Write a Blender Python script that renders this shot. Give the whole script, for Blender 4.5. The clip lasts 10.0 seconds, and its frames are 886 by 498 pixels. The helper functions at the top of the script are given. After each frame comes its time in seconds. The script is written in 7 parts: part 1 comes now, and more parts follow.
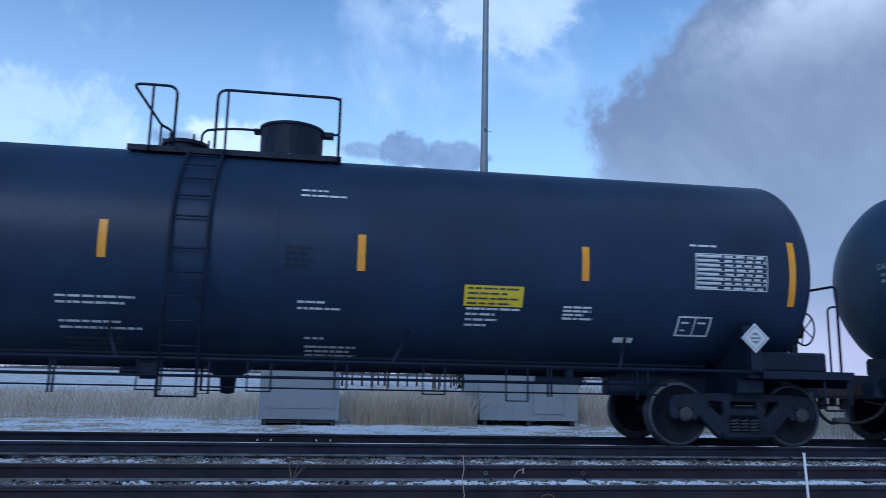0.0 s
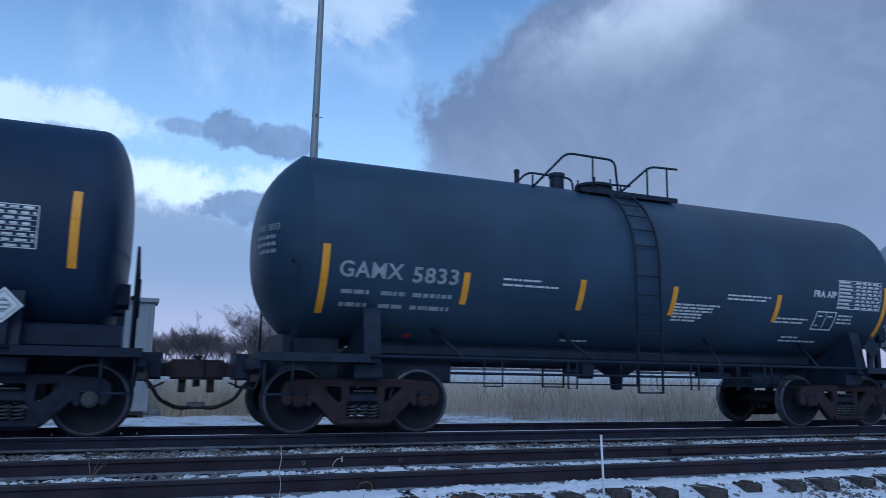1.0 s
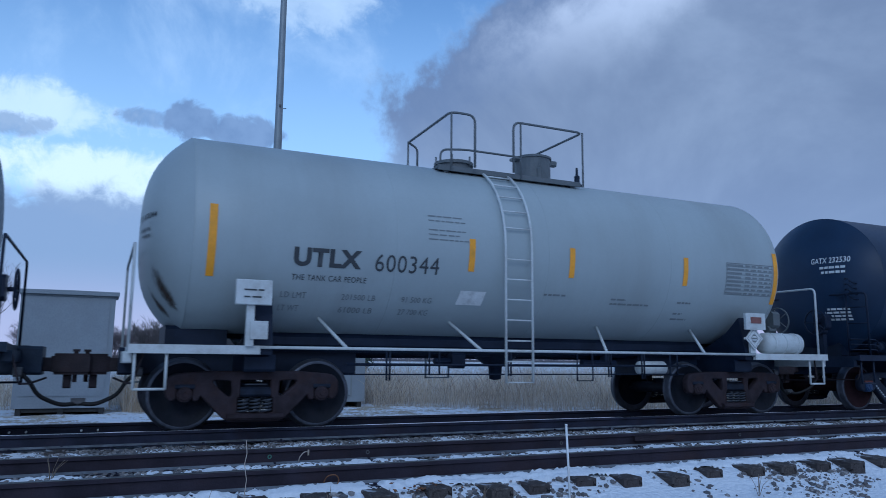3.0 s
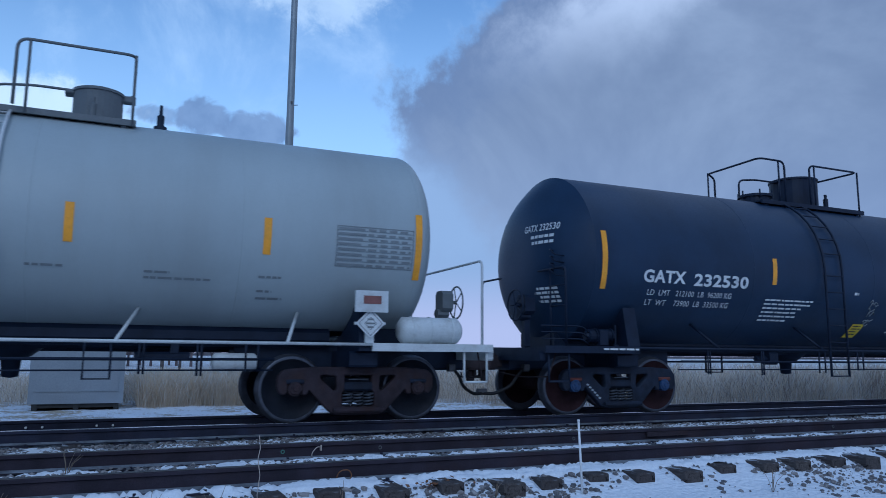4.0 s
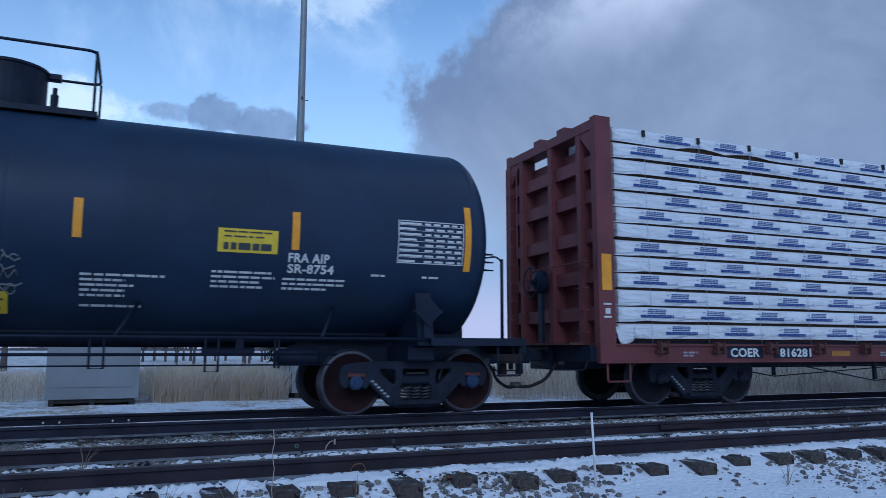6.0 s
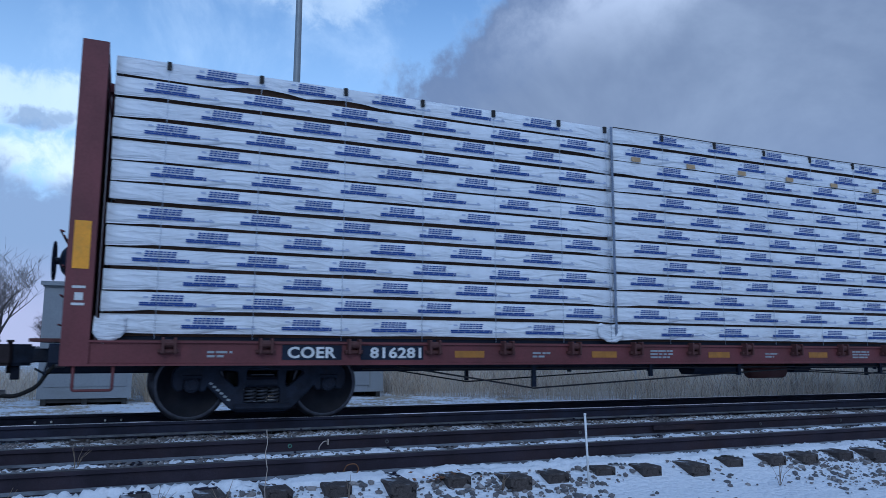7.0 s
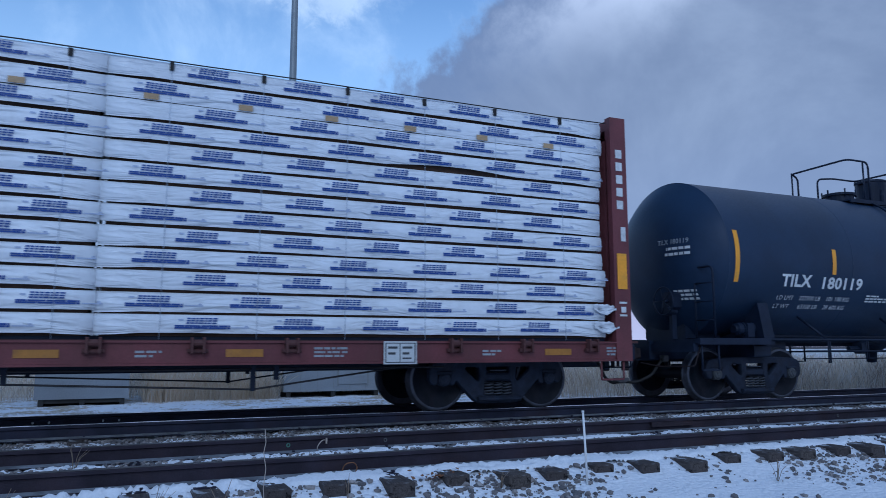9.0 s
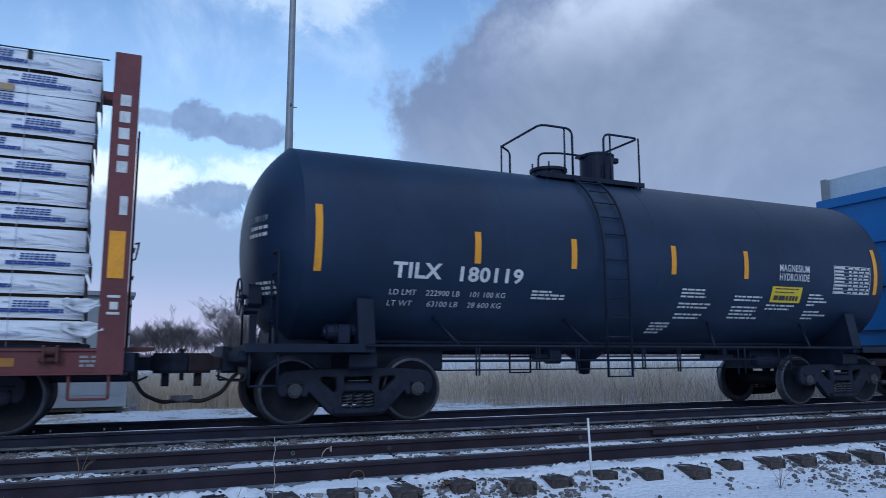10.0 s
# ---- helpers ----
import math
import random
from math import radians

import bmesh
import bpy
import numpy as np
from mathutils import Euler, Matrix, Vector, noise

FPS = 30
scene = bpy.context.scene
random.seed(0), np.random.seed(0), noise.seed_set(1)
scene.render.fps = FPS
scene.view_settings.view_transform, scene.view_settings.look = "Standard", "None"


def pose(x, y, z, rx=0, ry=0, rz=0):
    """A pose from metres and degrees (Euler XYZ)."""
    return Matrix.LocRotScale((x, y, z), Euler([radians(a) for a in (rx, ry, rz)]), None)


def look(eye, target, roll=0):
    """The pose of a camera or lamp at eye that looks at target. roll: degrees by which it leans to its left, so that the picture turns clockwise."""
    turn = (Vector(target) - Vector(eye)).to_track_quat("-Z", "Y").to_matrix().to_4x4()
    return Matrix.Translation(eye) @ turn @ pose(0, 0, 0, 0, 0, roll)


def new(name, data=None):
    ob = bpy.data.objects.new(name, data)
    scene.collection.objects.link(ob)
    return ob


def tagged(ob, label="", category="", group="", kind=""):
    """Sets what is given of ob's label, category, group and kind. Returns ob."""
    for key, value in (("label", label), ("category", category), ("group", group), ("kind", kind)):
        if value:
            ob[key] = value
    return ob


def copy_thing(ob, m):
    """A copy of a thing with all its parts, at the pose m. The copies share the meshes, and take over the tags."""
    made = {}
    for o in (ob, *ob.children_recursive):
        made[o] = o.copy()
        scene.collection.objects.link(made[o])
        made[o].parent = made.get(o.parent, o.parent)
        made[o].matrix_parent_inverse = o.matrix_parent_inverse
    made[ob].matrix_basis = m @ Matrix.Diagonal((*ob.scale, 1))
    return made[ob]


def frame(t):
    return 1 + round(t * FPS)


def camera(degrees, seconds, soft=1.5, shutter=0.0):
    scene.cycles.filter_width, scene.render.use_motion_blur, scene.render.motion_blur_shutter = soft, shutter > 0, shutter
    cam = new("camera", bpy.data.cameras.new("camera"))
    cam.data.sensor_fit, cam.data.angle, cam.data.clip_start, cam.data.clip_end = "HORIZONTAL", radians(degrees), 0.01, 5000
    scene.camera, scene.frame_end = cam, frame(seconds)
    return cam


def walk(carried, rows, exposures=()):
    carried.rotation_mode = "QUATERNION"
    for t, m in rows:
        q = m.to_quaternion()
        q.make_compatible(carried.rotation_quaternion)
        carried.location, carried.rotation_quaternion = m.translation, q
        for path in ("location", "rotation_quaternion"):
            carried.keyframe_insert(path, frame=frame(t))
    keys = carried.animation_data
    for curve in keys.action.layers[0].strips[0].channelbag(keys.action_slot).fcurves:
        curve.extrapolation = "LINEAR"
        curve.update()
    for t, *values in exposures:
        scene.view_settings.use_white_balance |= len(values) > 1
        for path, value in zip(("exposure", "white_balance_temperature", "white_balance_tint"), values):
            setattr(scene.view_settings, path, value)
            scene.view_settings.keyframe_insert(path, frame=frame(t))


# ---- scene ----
# World: z = 0 at the rail heads, x along the tracks, y away from the camera.
H_EYE = 0.928
PATH = [
    (0.0, -8.55, 9.8, -1.21), (0.5, -16.39, 9.35, -1.43), (1.0, -22.2, 9.23, -1.15), (1.5, -25.39, 9.22, -0.79),
    (2.0, -26.23, 8.86, -0.51), (2.5, -25.53, 8.81, -0.52), (2.7, -25.2, 8.75, -0.5), (3.8, -24.03, 8.33, -0.43), (4.0, -23.87, 8.28, -0.42),
    (4.5, -23.16, 8.25, -0.49), (5.0, -22.71, 8.23, -0.44), (5.5, -22.56, 8.08, -0.22), (6.0, -22.91, 7.81, -0.11),
    (6.2, -23.12, 7.77, -0.11), (7.3, -23.42, 7.85, -0.3), (7.5, -23.44, 7.85, -0.32), (8.0, -23.44, 7.86, -0.4), (8.5, -23.51, 7.84, -0.25),
    (9.0, -23.55, 7.7, 0.07), (9.5, -24.2, 7.89, 1.64), (10.0, -24.05, 8.32, 0.1),
]
cam = camera(62.35, 10.0, soft=0.85, shutter=0.1)
walk(cam, [(t, pose(-0.13 * max(0.0, min(1.0, (t - 9.2) / 0.8)), 0, H_EYE, 90 + p, r, y)) for t, y, p, r in PATH], [(0.0, 0.66, 4970.0, 1.0), (1.2, 0.48, 4900.0, 1.0), (3.8, 0.48, 4800.0, 1.2), (5.0, 0.53, 4900.0, 1.5), (6.2, 0.54, 5000.0, 1.6), (8.0, 0.50, 4870.0, 2.0), (9.0, 0.56, 4930.0, 2.5), (10.0, 0.68, 5270.0, 3.0)])

# ---- sky and sun ----
SUN_EL, SUN_AZ = 24.0, 205.0
sun = new("sun", bpy.data.lights.new("sun", "SUN"))
sun.data.energy, sun.data.angle, sun.data.color = 0.40, radians(25), (1.0, 0.95, 0.92)
sun.matrix_world = look((-20 * math.sin(radians(-SUN_AZ)), 20 * math.cos(radians(SUN_AZ)), 12), (0, 0, 0))


def math_node(tree, op, a, b=None, clamp=False):
    n = tree.nodes.new("ShaderNodeMath")
    n.operation, n.use_clamp = op, clamp
    for i, v in enumerate((a, b)):
        if v is None:
            continue
        if isinstance(v, (int, float)):
            n.inputs[i].default_value = v
        else:
            tree.links.new(v, n.inputs[i])
    return n.outputs[0]


def mix_color(tree, fac, a, b):
    n = tree.nodes.new("ShaderNodeMix")
    n.data_type = "RGBA"
    for sock, v in ((n.inputs[0], fac), (n.inputs[6], a), (n.inputs[7], b)):
        if isinstance(v, (int, float)):
            sock.default_value = v
        elif isinstance(v, tuple):
            sock.default_value = (*v, 1.0) if len(v) == 3 else v
        else:
            tree.links.new(v, sock)
    return n.outputs[2]


def ramp01(tree, v, lo, hi):
    n = tree.nodes.new("ShaderNodeMapRange")
    n.interpolation_type = "SMOOTHSTEP"
    tree.links.new(v, n.inputs[0])
    n.inputs[1].default_value, n.inputs[2].default_value = lo, hi
    return n.outputs[0]


def noise_tex(tree, vec, scale, detail=4.0, rough=0.55, distort=0.0):
    n = tree.nodes.new("ShaderNodeTexNoise")
    n.inputs["Scale"].default_value = scale
    n.inputs["Detail"].default_value = detail
    n.inputs["Roughness"].default_value = rough
    n.inputs["Distortion"].default_value = distort
    if vec is not None:
        tree.links.new(vec, n.inputs["Vector"])
    return n.outputs["Fac"]


def make_sky():
    world = bpy.data.worlds.new("sky")
    scene.world = world
    world.use_nodes = True
    t = world.node_tree
    t.nodes.clear()
    out = t.nodes.new("ShaderNodeOutputWorld")
    bg = t.nodes.new("ShaderNodeBackground")
    t.links.new(bg.outputs[0], out.inputs[0])
    sky = t.nodes.new("ShaderNodeTexSky")
    sky.sky_type, sky.sun_disc = "NISHITA", False
    sky.sun_elevation, sky.sun_rotation = radians(SUN_EL), radians(SUN_AZ)
    sky.air_density, sky.dust_density, sky.ozone_density = 1.0, 0.4, 1.6
    scale = t.nodes.new("ShaderNodeVectorMath")
    scale.operation = "MULTIPLY"
    t.links.new(sky.outputs[0], scale.inputs[0])
    scale.inputs[1].default_value = (0.084, 0.083, 0.088)
    tc = t.nodes.new("ShaderNodeTexCoord")
    vec = tc.outputs["Generated"]
    sep = t.nodes.new("ShaderNodeSeparateXYZ")
    t.links.new(vec, sep.inputs[0])
    x, y, z = sep.outputs
    az = math_node(t, "ARCTAN2", x, y)                      # radians, to the right of the tracks' normal
    el = math_node(t, "ARCSINE", z)
    n1 = noise_tex(t, vec, 5.0, 8.0, 0.62, 0.3)
    n2 = noise_tex(t, vec, 14.0, 6.0, 0.6)
    dn = math_node(t, "SUBTRACT", n1, 0.5)
    dn2 = math_node(t, "SUBTRACT", n2, 0.5)
    dn3 = math_node(t, "SUBTRACT", noise_tex(t, vec, 34.0, 6.0, 0.65, 0.6), 0.5)

    def wob(v, k1, k2):
        return math_node(t, "ADD", math_node(t, "ADD", v, math_node(t, "MULTIPLY", dn, k1)), math_node(t, "MULTIPLY", dn2, k2))

    def lin(a, b, c):
        return math_node(t, "ADD", math_node(t, "ADD", math_node(t, "MULTIPLY", az, a), math_node(t, "MULTIPLY", el, b)), c)

    def spot(a0, e0, ra, re):
        da = math_node(t, "DIVIDE", math_node(t, "SUBTRACT", az, radians(a0)), radians(ra))
        de = math_node(t, "DIVIDE", math_node(t, "SUBTRACT", el, radians(e0)), radians(re))
        r2 = math_node(t, "ADD", math_node(t, "MULTIPLY", da, da), math_node(t, "MULTIPLY", de, de))
        return math_node(t, "SUBTRACT", 1.0, r2)

    col = scale.outputs[0]
    # paler, hazier air towards the horizon
    col = mix_color(t, math_node(t, "MULTIPLY", ramp01(t, el, radians(34), radians(6)), 0.62), col, (0.50, 0.59, 0.70))
    # thin high veil
    veil = math_node(t, "MULTIPLY", ramp01(t, n1, 0.5, 0.75), 0.3)
    col = mix_color(t, veil, col, (0.66, 0.68, 0.72))
    # bright cumulus low over the field
    for a0, e0, ra, re, k in ((-6, 16.8, 10, 2.4, 0.6), (-2, 12.6, 9, 3.0, 0.85), (11, 13.4, 9, 2.0, 0.7), (13, 28.0, 6, 3.6, 0.36), (-24, 16, 14, 5, 0.3)):
        m = math_node(t, "MULTIPLY", ramp01(t, math_node(t, "ADD", wob(spot(a0, e0, ra, re), 2.2, 2.0), math_node(t, "MULTIPLY", dn3, 1.6)), 0.0, 0.85), k)
        col = mix_color(t, m, col, (0.72, 0.70, 0.68))
    # low grey bank
    bank = math_node(t, "ADD", wob(lin(-0.12, -1.0, radians(11.6)), 0.11, 0.08), math_node(t, "MULTIPLY", dn3, 0.05))
    col = mix_color(t, math_node(t, "MULTIPLY", ramp01(t, bank, -0.01, 0.03), 0.95), col, (0.235, 0.27, 0.36))
    # small dark cumulus with torn edges
    for a0, e0, ra, re, k in ((1.4, 17.2, 2.4, 0.9, 0.7), (5.0, 17.3, 2.3, 1.6, 0.95), (9.2, 16.8, 3.2, 1.35, 0.95), (6.6, 11.9, 3.6, 1.5, 0.9), (-6.4, 15.6, 3.0, 1.0, 0.6), (-13.0, 16.8, 2.0, 1.0, 0.8)):
        torn = math_node(t, "ADD", wob(spot(a0, e0, ra, re), 1.2, 2.2), math_node(t, "MULTIPLY", dn3, 2.4))
        m = ramp01(t, torn, 0.0, 0.7)
        tone = mix_color(t, ramp01(t, dn2, -0.2, 0.2), (0.130, 0.170, 0.265), (0.205, 0.248, 0.350))
        col = mix_color(t, math_node(t, "MULTIPLY", m, k), col, tone)
    # the great cloud: everything beyond its edge
    edge = math_node(t, "MINIMUM", lin(1.0, 0.12, -radians(20.5)), lin(0.62, -0.90, radians(6.5)))
    edge = math_node(t, "ADD", wob(edge, 0.20, 0.12), math_node(t, "MULTIPLY", dn3, 0.025))
    m = ramp01(t, edge, -0.008, 0.036)
    tone = noise_tex(t, vec, 3.2, 6.0, 0.6, 0.4)
    body = mix_color(t, ramp01(t, tone, 0.30, 0.75), (0.160, 0.174, 0.232), (0.262, 0.272, 0.328))
    body = mix_color(t, math_node(t, "MULTIPLY", ramp01(t, edge, 0.16, 0.02), 0.8), body, (0.135, 0.158, 0.235))
    rim = math_node(t, "MULTIPLY", math_node(t, "MULTIPLY", ramp01(t, edge, 0.24, 0.10), ramp01(t, edge, 0.02, 0.12)), ramp01(t, el, radians(20), radians(28)))
    body = mix_color(t, math_node(t, "MULTIPLY", rim, 0.55), body, (0.66, 0.63, 0.68))
    # unseen cloud brightened towards the zenith to light the ground, as overcast skies do
    body = mix_color(t, ramp01(t, el, radians(30), radians(72)), body, (0.50, 0.56, 0.72))
    low = ramp01(t, el, radians(20), radians(4))
    body = mix_color(t, math_node(t, "MULTIPLY", low, 0.55), body, (0.245, 0.267, 0.36))
    # its dark lobe ends in the air; paler vapour hangs below
    lobe = math_node(t, "ADD", wob(lin(0.9, 1.0, -radians(15.7) - 0.9 * radians(20.5)), 0.14, 0.10), math_node(t, "MULTIPLY", dn3, 0.03))
    body = mix_color(t, ramp01(t, lobe, -0.03, 0.06), (0.265, 0.305, 0.400), body)
    col = mix_color(t, math_node(t, "MULTIPLY", m, 0.97), col, body)
    # dusk blush at the skyline
    blush = math_node(t, "MULTIPLY", ramp01(t, el, radians(7.5), radians(1.5)), 0.42)
    col = mix_color(t, blush, col, (0.60, 0.46, 0.54))
    t.links.new(col, bg.inputs[0])
    bg.inputs[1].default_value = 1.0


make_sky()


# ---- materials ----
def material(name, color, rough=0.6, metal=0.0, spread=0.25, scale=3.0, fine=40.0, bump=0.15, dirt=None, dirt_amount=0.5,
             dirt_scale=1.2, streak=False, spec=0.5, rnd=0.0, depth=0.01, isl=None, grain=0.35):
    """A painted or raw surface: base colour varied at two scales, dirt patches, rough variation and fine relief."""
    m = bpy.data.materials.new(name)
    m.use_nodes = True
    t = m.node_tree
    b = t.nodes["Principled BSDF"]
    tc = t.nodes.new("ShaderNodeTexCoord")
    vec = tc.outputs["Object"]
    big = noise_tex(t, vec, scale, 5.0, 0.6)
    small = noise_tex(t, vec, fine, 4.0, 0.6)
    lo = tuple(c * (1 - spread) for c in color)
    hi = tuple(min(1.0, c * (1 + spread)) for c in color)
    col = mix_color(t, ramp01(t, big, 0.3, 0.7), lo, hi)
    col = mix_color(t, math_node(t, "MULTIPLY", ramp01(t, small, 0.35, 0.75), grain), col, tuple(c * 0.7 for c in color))
    if rnd:
        info = t.nodes.new("ShaderNodeObjectInfo")
        col = mix_color(t, math_node(t, "MULTIPLY", info.outputs["Random"], rnd), col, tuple(c * 0.45 for c in color))
    if isl:
        geo = t.nodes.new("ShaderNodeNewGeometry")
        col = mix_color(t, ramp01(t, geo.outputs["Random Per Island"], 0.25, 1.0), col, isl)
    if dirt:
        dv = vec
        if streak:
            mp = t.nodes.new("ShaderNodeMapping")
            mp.inputs["Scale"].default_value = (1.0, 0.25, 0.18)
            t.links.new(vec, mp.inputs[0])
            dv = mp.outputs[0]
        d = noise_tex(t, dv, dirt_scale, 7.0, 0.65)
        col = mix_color(t, math_node(t, "MULTIPLY", ramp01(t, d, 0.45, 0.78), dirt_amount), col, dirt)
    t.links.new(col, b.inputs["Base Color"])
    r = t.nodes.new("ShaderNodeMapRange")
    t.links.new(small, r.inputs[0])
    r.inputs[3].default_value, r.inputs[4].default_value = max(0.05, rough - 0.12), min(1.0, rough + 0.15)
    t.links.new(r.outputs[0], b.inputs["Roughness"])
    b.inputs["Metallic"].default_value = metal
    b.inputs["Specular IOR Level"].default_value = spec
    if bump:
        bp = t.nodes.new("ShaderNodeBump")
        bp.inputs["Strength"].default_value = bump
        bp.inputs["Distance"].default_value = depth
        t.links.new(math_node(t, "ADD", small, math_node(t, "MULTIPLY", big, 0.5)), bp.inputs["Height"])
        t.links.new(bp.outputs[0], b.inputs["Normal"])
    return m


BLACK = material("black_tank_paint", (0.0165, 0.0325, 0.069), 0.42, 0, 0.2, 0.8, 30, 0.03, (0.024, 0.038, 0.068), 0.35, 0.9, True, spec=0.27, grain=0.15)
CHARCOAL = material("faded_charcoal_paint", (0.034, 0.061, 0.100), 0.46, 0, 0.18, 0.7, 30, 0.03, (0.045, 0.060, 0.085), 0.4, 0.9, True, spec=0.27, grain=0.15)
WHITE = material("white_tank_paint", (0.365, 0.41, 0.42), 0.45, 0, 0.05, 0.6, 25, 0.02, (0.24, 0.25, 0.245), 0.35, 0.8, True, grain=0.08)
WHITE_FIT = material("white_fitting_paint", (0.60, 0.63, 0.63), 0.5, 0, 0.06, 2, 40, 0.08, (0.25, 0.22, 0.19), 0.5, 3.0)
# Grey copy of the white fittings: their backlit look against the sky as colour.
TOP_GREY = material("backlit_grey_fitting_paint", (0.13, 0.145, 0.155), 0.55, 0, 0.15, 3, 40, 0.1, (0.07, 0.065, 0.06), 0.5, 3.0)
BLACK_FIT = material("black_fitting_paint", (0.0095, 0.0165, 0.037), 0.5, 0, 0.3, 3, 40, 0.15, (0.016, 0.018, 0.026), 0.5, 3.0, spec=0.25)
GREY_FIT = material("grey_fitting_paint", (0.014, 0.024, 0.044), 0.55, 0, 0.3, 3, 40, 0.15, (0.028, 0.032, 0.044), 0.5, 3.0, spec=0.25)
TRUCK = material("grimy_cast_steel", (0.016, 0.022, 0.039), 0.65, 0.0, 0.35, 5, 60, 0.5, (0.027, 0.026, 0.034), 0.6, 4.0, spec=0.2)
SPRING_STEEL = material("dusty_spring_steel", (0.045, 0.052, 0.068), 0.6, 0.1, 0.3, 5, 60, 0.3, (0.03, 0.028, 0.03), 0.6, 4.0)
TRUCK_RUST = material("rusty_cast_steel", (0.031, 0.024, 0.030), 0.7, 0.0, 0.35, 5, 60, 0.5, (0.046, 0.025, 0.021), 0.7, 4.0, spec=0.2)
WHEEL = material("dark_wheel_steel", (0.009, 0.012, 0.020), 0.6, 0.0, 0.3, 6, 50, 0.3, (0.02, 0.012, 0.011), 0.5, 3.0, spec=0.2)
WHEEL_RED = material("rusty_wheel_plate", (0.025, 0.0110, 0.0135), 0.75, 0.0, 0.3, 6, 50, 0.3, (0.016, 0.010, 0.014), 0.6, 3.0, spec=0.15)
RIM = material("worn_rim_steel", (0.085, 0.092, 0.115), 0.36, 0.6, 0.25, 8, 60, 0.2, (0.05, 0.045, 0.045), 0.6, 5.0)
ADAPTER_RED = material("rust_red_adapter", (0.11, 0.030, 0.022), 0.7, 0, 0.3, 8, 60, 0.3, (0.03, 0.02, 0.02), 0.6, 6.0)
HUB_BLUE = material("blue_bearing_cap", (0.018, 0.05, 0.14), 0.55, 0, 0.25, 8, 60, 0.2, (0.04, 0.035, 0.03), 0.6, 6.0)
RUBBER = material("black_rubber", (0.012, 0.012, 0.013), 0.7, 0, 0.2, 6, 60, 0.1)
CAP_GREY = material("grey_bearing_cap", (0.065, 0.072, 0.082), 0.55, 0.2, 0.25, 8, 60, 0.2, (0.03, 0.03, 0.03), 0.6, 6.0)
YELLOW_DIM = material("faded_amber_strip", (0.36, 0.16, 0.02), 0.5, 0, 0.15, 4, 30, 0.04, (0.12, 0.06, 0.03), 0.6, 6)
YELLOW = material("yellow_reflective_strip", (0.85, 0.37, 0.015), 0.35, 0, 0.08, 4, 30, 0.04, (0.4, 0.25, 0.05), 0.4, 6)
SIGN_YELLOW = material("yellow_sign_vinyl", (0.78, 0.58, 0.03), 0.45, 0, 0.06, 3, 30, 0.03, (0.5, 0.42, 0.08), 0.3, 5)
LETTER_FADED = material("faded_white_stencil_paint", (0.33, 0.36, 0.39), 0.65, 0, 0.15, 5, 60, 0.03, (0.12, 0.14, 0.17), 0.6, 7)
LETTER_W = material("white_stencil_paint", (0.70, 0.72, 0.72), 0.6, 0, 0.08, 5, 60, 0.03, (0.25, 0.26, 0.27), 0.5, 7)
LETTER_K = material("dark_stencil_paint", (0.05, 0.055, 0.062), 0.6, 0, 0.12, 5, 60, 0.03)
FADED_RED = material("faded_red_print", (0.20, 0.085, 0.075), 0.7, 0, 0.15, 8, 60, 0.03)
LETTER_RED = material("red_stencil_paint", (0.42, 0.04, 0.04), 0.6, 0, 0.1, 5, 60, 0.03)
OXIDE = material("oxide_red_paint", (0.140, 0.038, 0.043), 0.6, 0, 0.2, 1.5, 30, 0.12, (0.08, 0.035, 0.03), 0.5, 2.0, True)
OXIDE_DARK = material("grimy_oxide_paint", (0.085, 0.03, 0.028), 0.7, 0, 0.25, 3, 40, 0.2, (0.04, 0.028, 0.026), 0.6, 3.0)
BLUE = material("blue_wagon_paint", (0.012, 0.14, 0.42), 0.45, 0, 0.12, 1.2, 30, 0.05, (0.02, 0.08, 0.22), 0.4, 1.5, True)
PALE = material("pale_blue_sheeting", (0.50, 0.60, 0.68), 0.5, 0, 0.06, 1.2, 20, 0.1)
WRAP_INK = material("blue_wrap_ink", (0.018, 0.058, 0.27), 0.5, 0, 0.15, 8, 60, 0.03)
WRAP_INK_PALE = material("pale_wrap_ink", (0.42, 0.48, 0.64), 0.5, 0, 0.12, 8, 60, 0.03)
CABLE_PALE = material("pale_blue_grey_cord", (0.42, 0.48, 0.58), 0.5, 0, 0.1, 8, 60, 0.03)
CARD = material("tan_card_tag", (0.42, 0.30, 0.17), 0.8, 0, 0.1, 6, 60, 0.1)
# Softwood darkened: the near-black shade of the gaps is in its colour.
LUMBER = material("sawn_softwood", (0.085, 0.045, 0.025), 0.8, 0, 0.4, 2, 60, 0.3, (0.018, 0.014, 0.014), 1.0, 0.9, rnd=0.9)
CABLE = material("dark_steel_cable", (0.04, 0.04, 0.045), 0.5, 0.5, 0.2, 8, 80, 0.2)
RAIL_WEB = material("rusty_rail_web", (0.023, 0.026, 0.047), 0.6, 0.0, 0.3, 3, 60, 0.3, (0.036, 0.023, 0.026), 0.7, 1.4, spec=0.2)
RAIL_RUST = material("brown_rusty_rail", (0.031, 0.026, 0.038), 0.65, 0.0, 0.3, 3, 60, 0.4, (0.044, 0.027, 0.028), 0.7, 1.4, spec=0.2)
RAIL_TOP = material("polished_rail_head", (0.62, 0.62, 0.63), 0.16, 1.0, 0.1, 4, 60, 0.05)
RAIL_TOP_DULL = material("dull_rail_head", (0.085, 0.082, 0.085), 0.42, 0.3, 0.2, 4, 60, 0.1)
# Pale grey that stands for sky light on the rail feet.
FOOT_LIGHT = material("rail_foot_light", (0.16, 0.175, 0.20), 0.9, 0, 0.4, 4, 40, 0.3, (0.05, 0.05, 0.06), 0.9, 3.0)
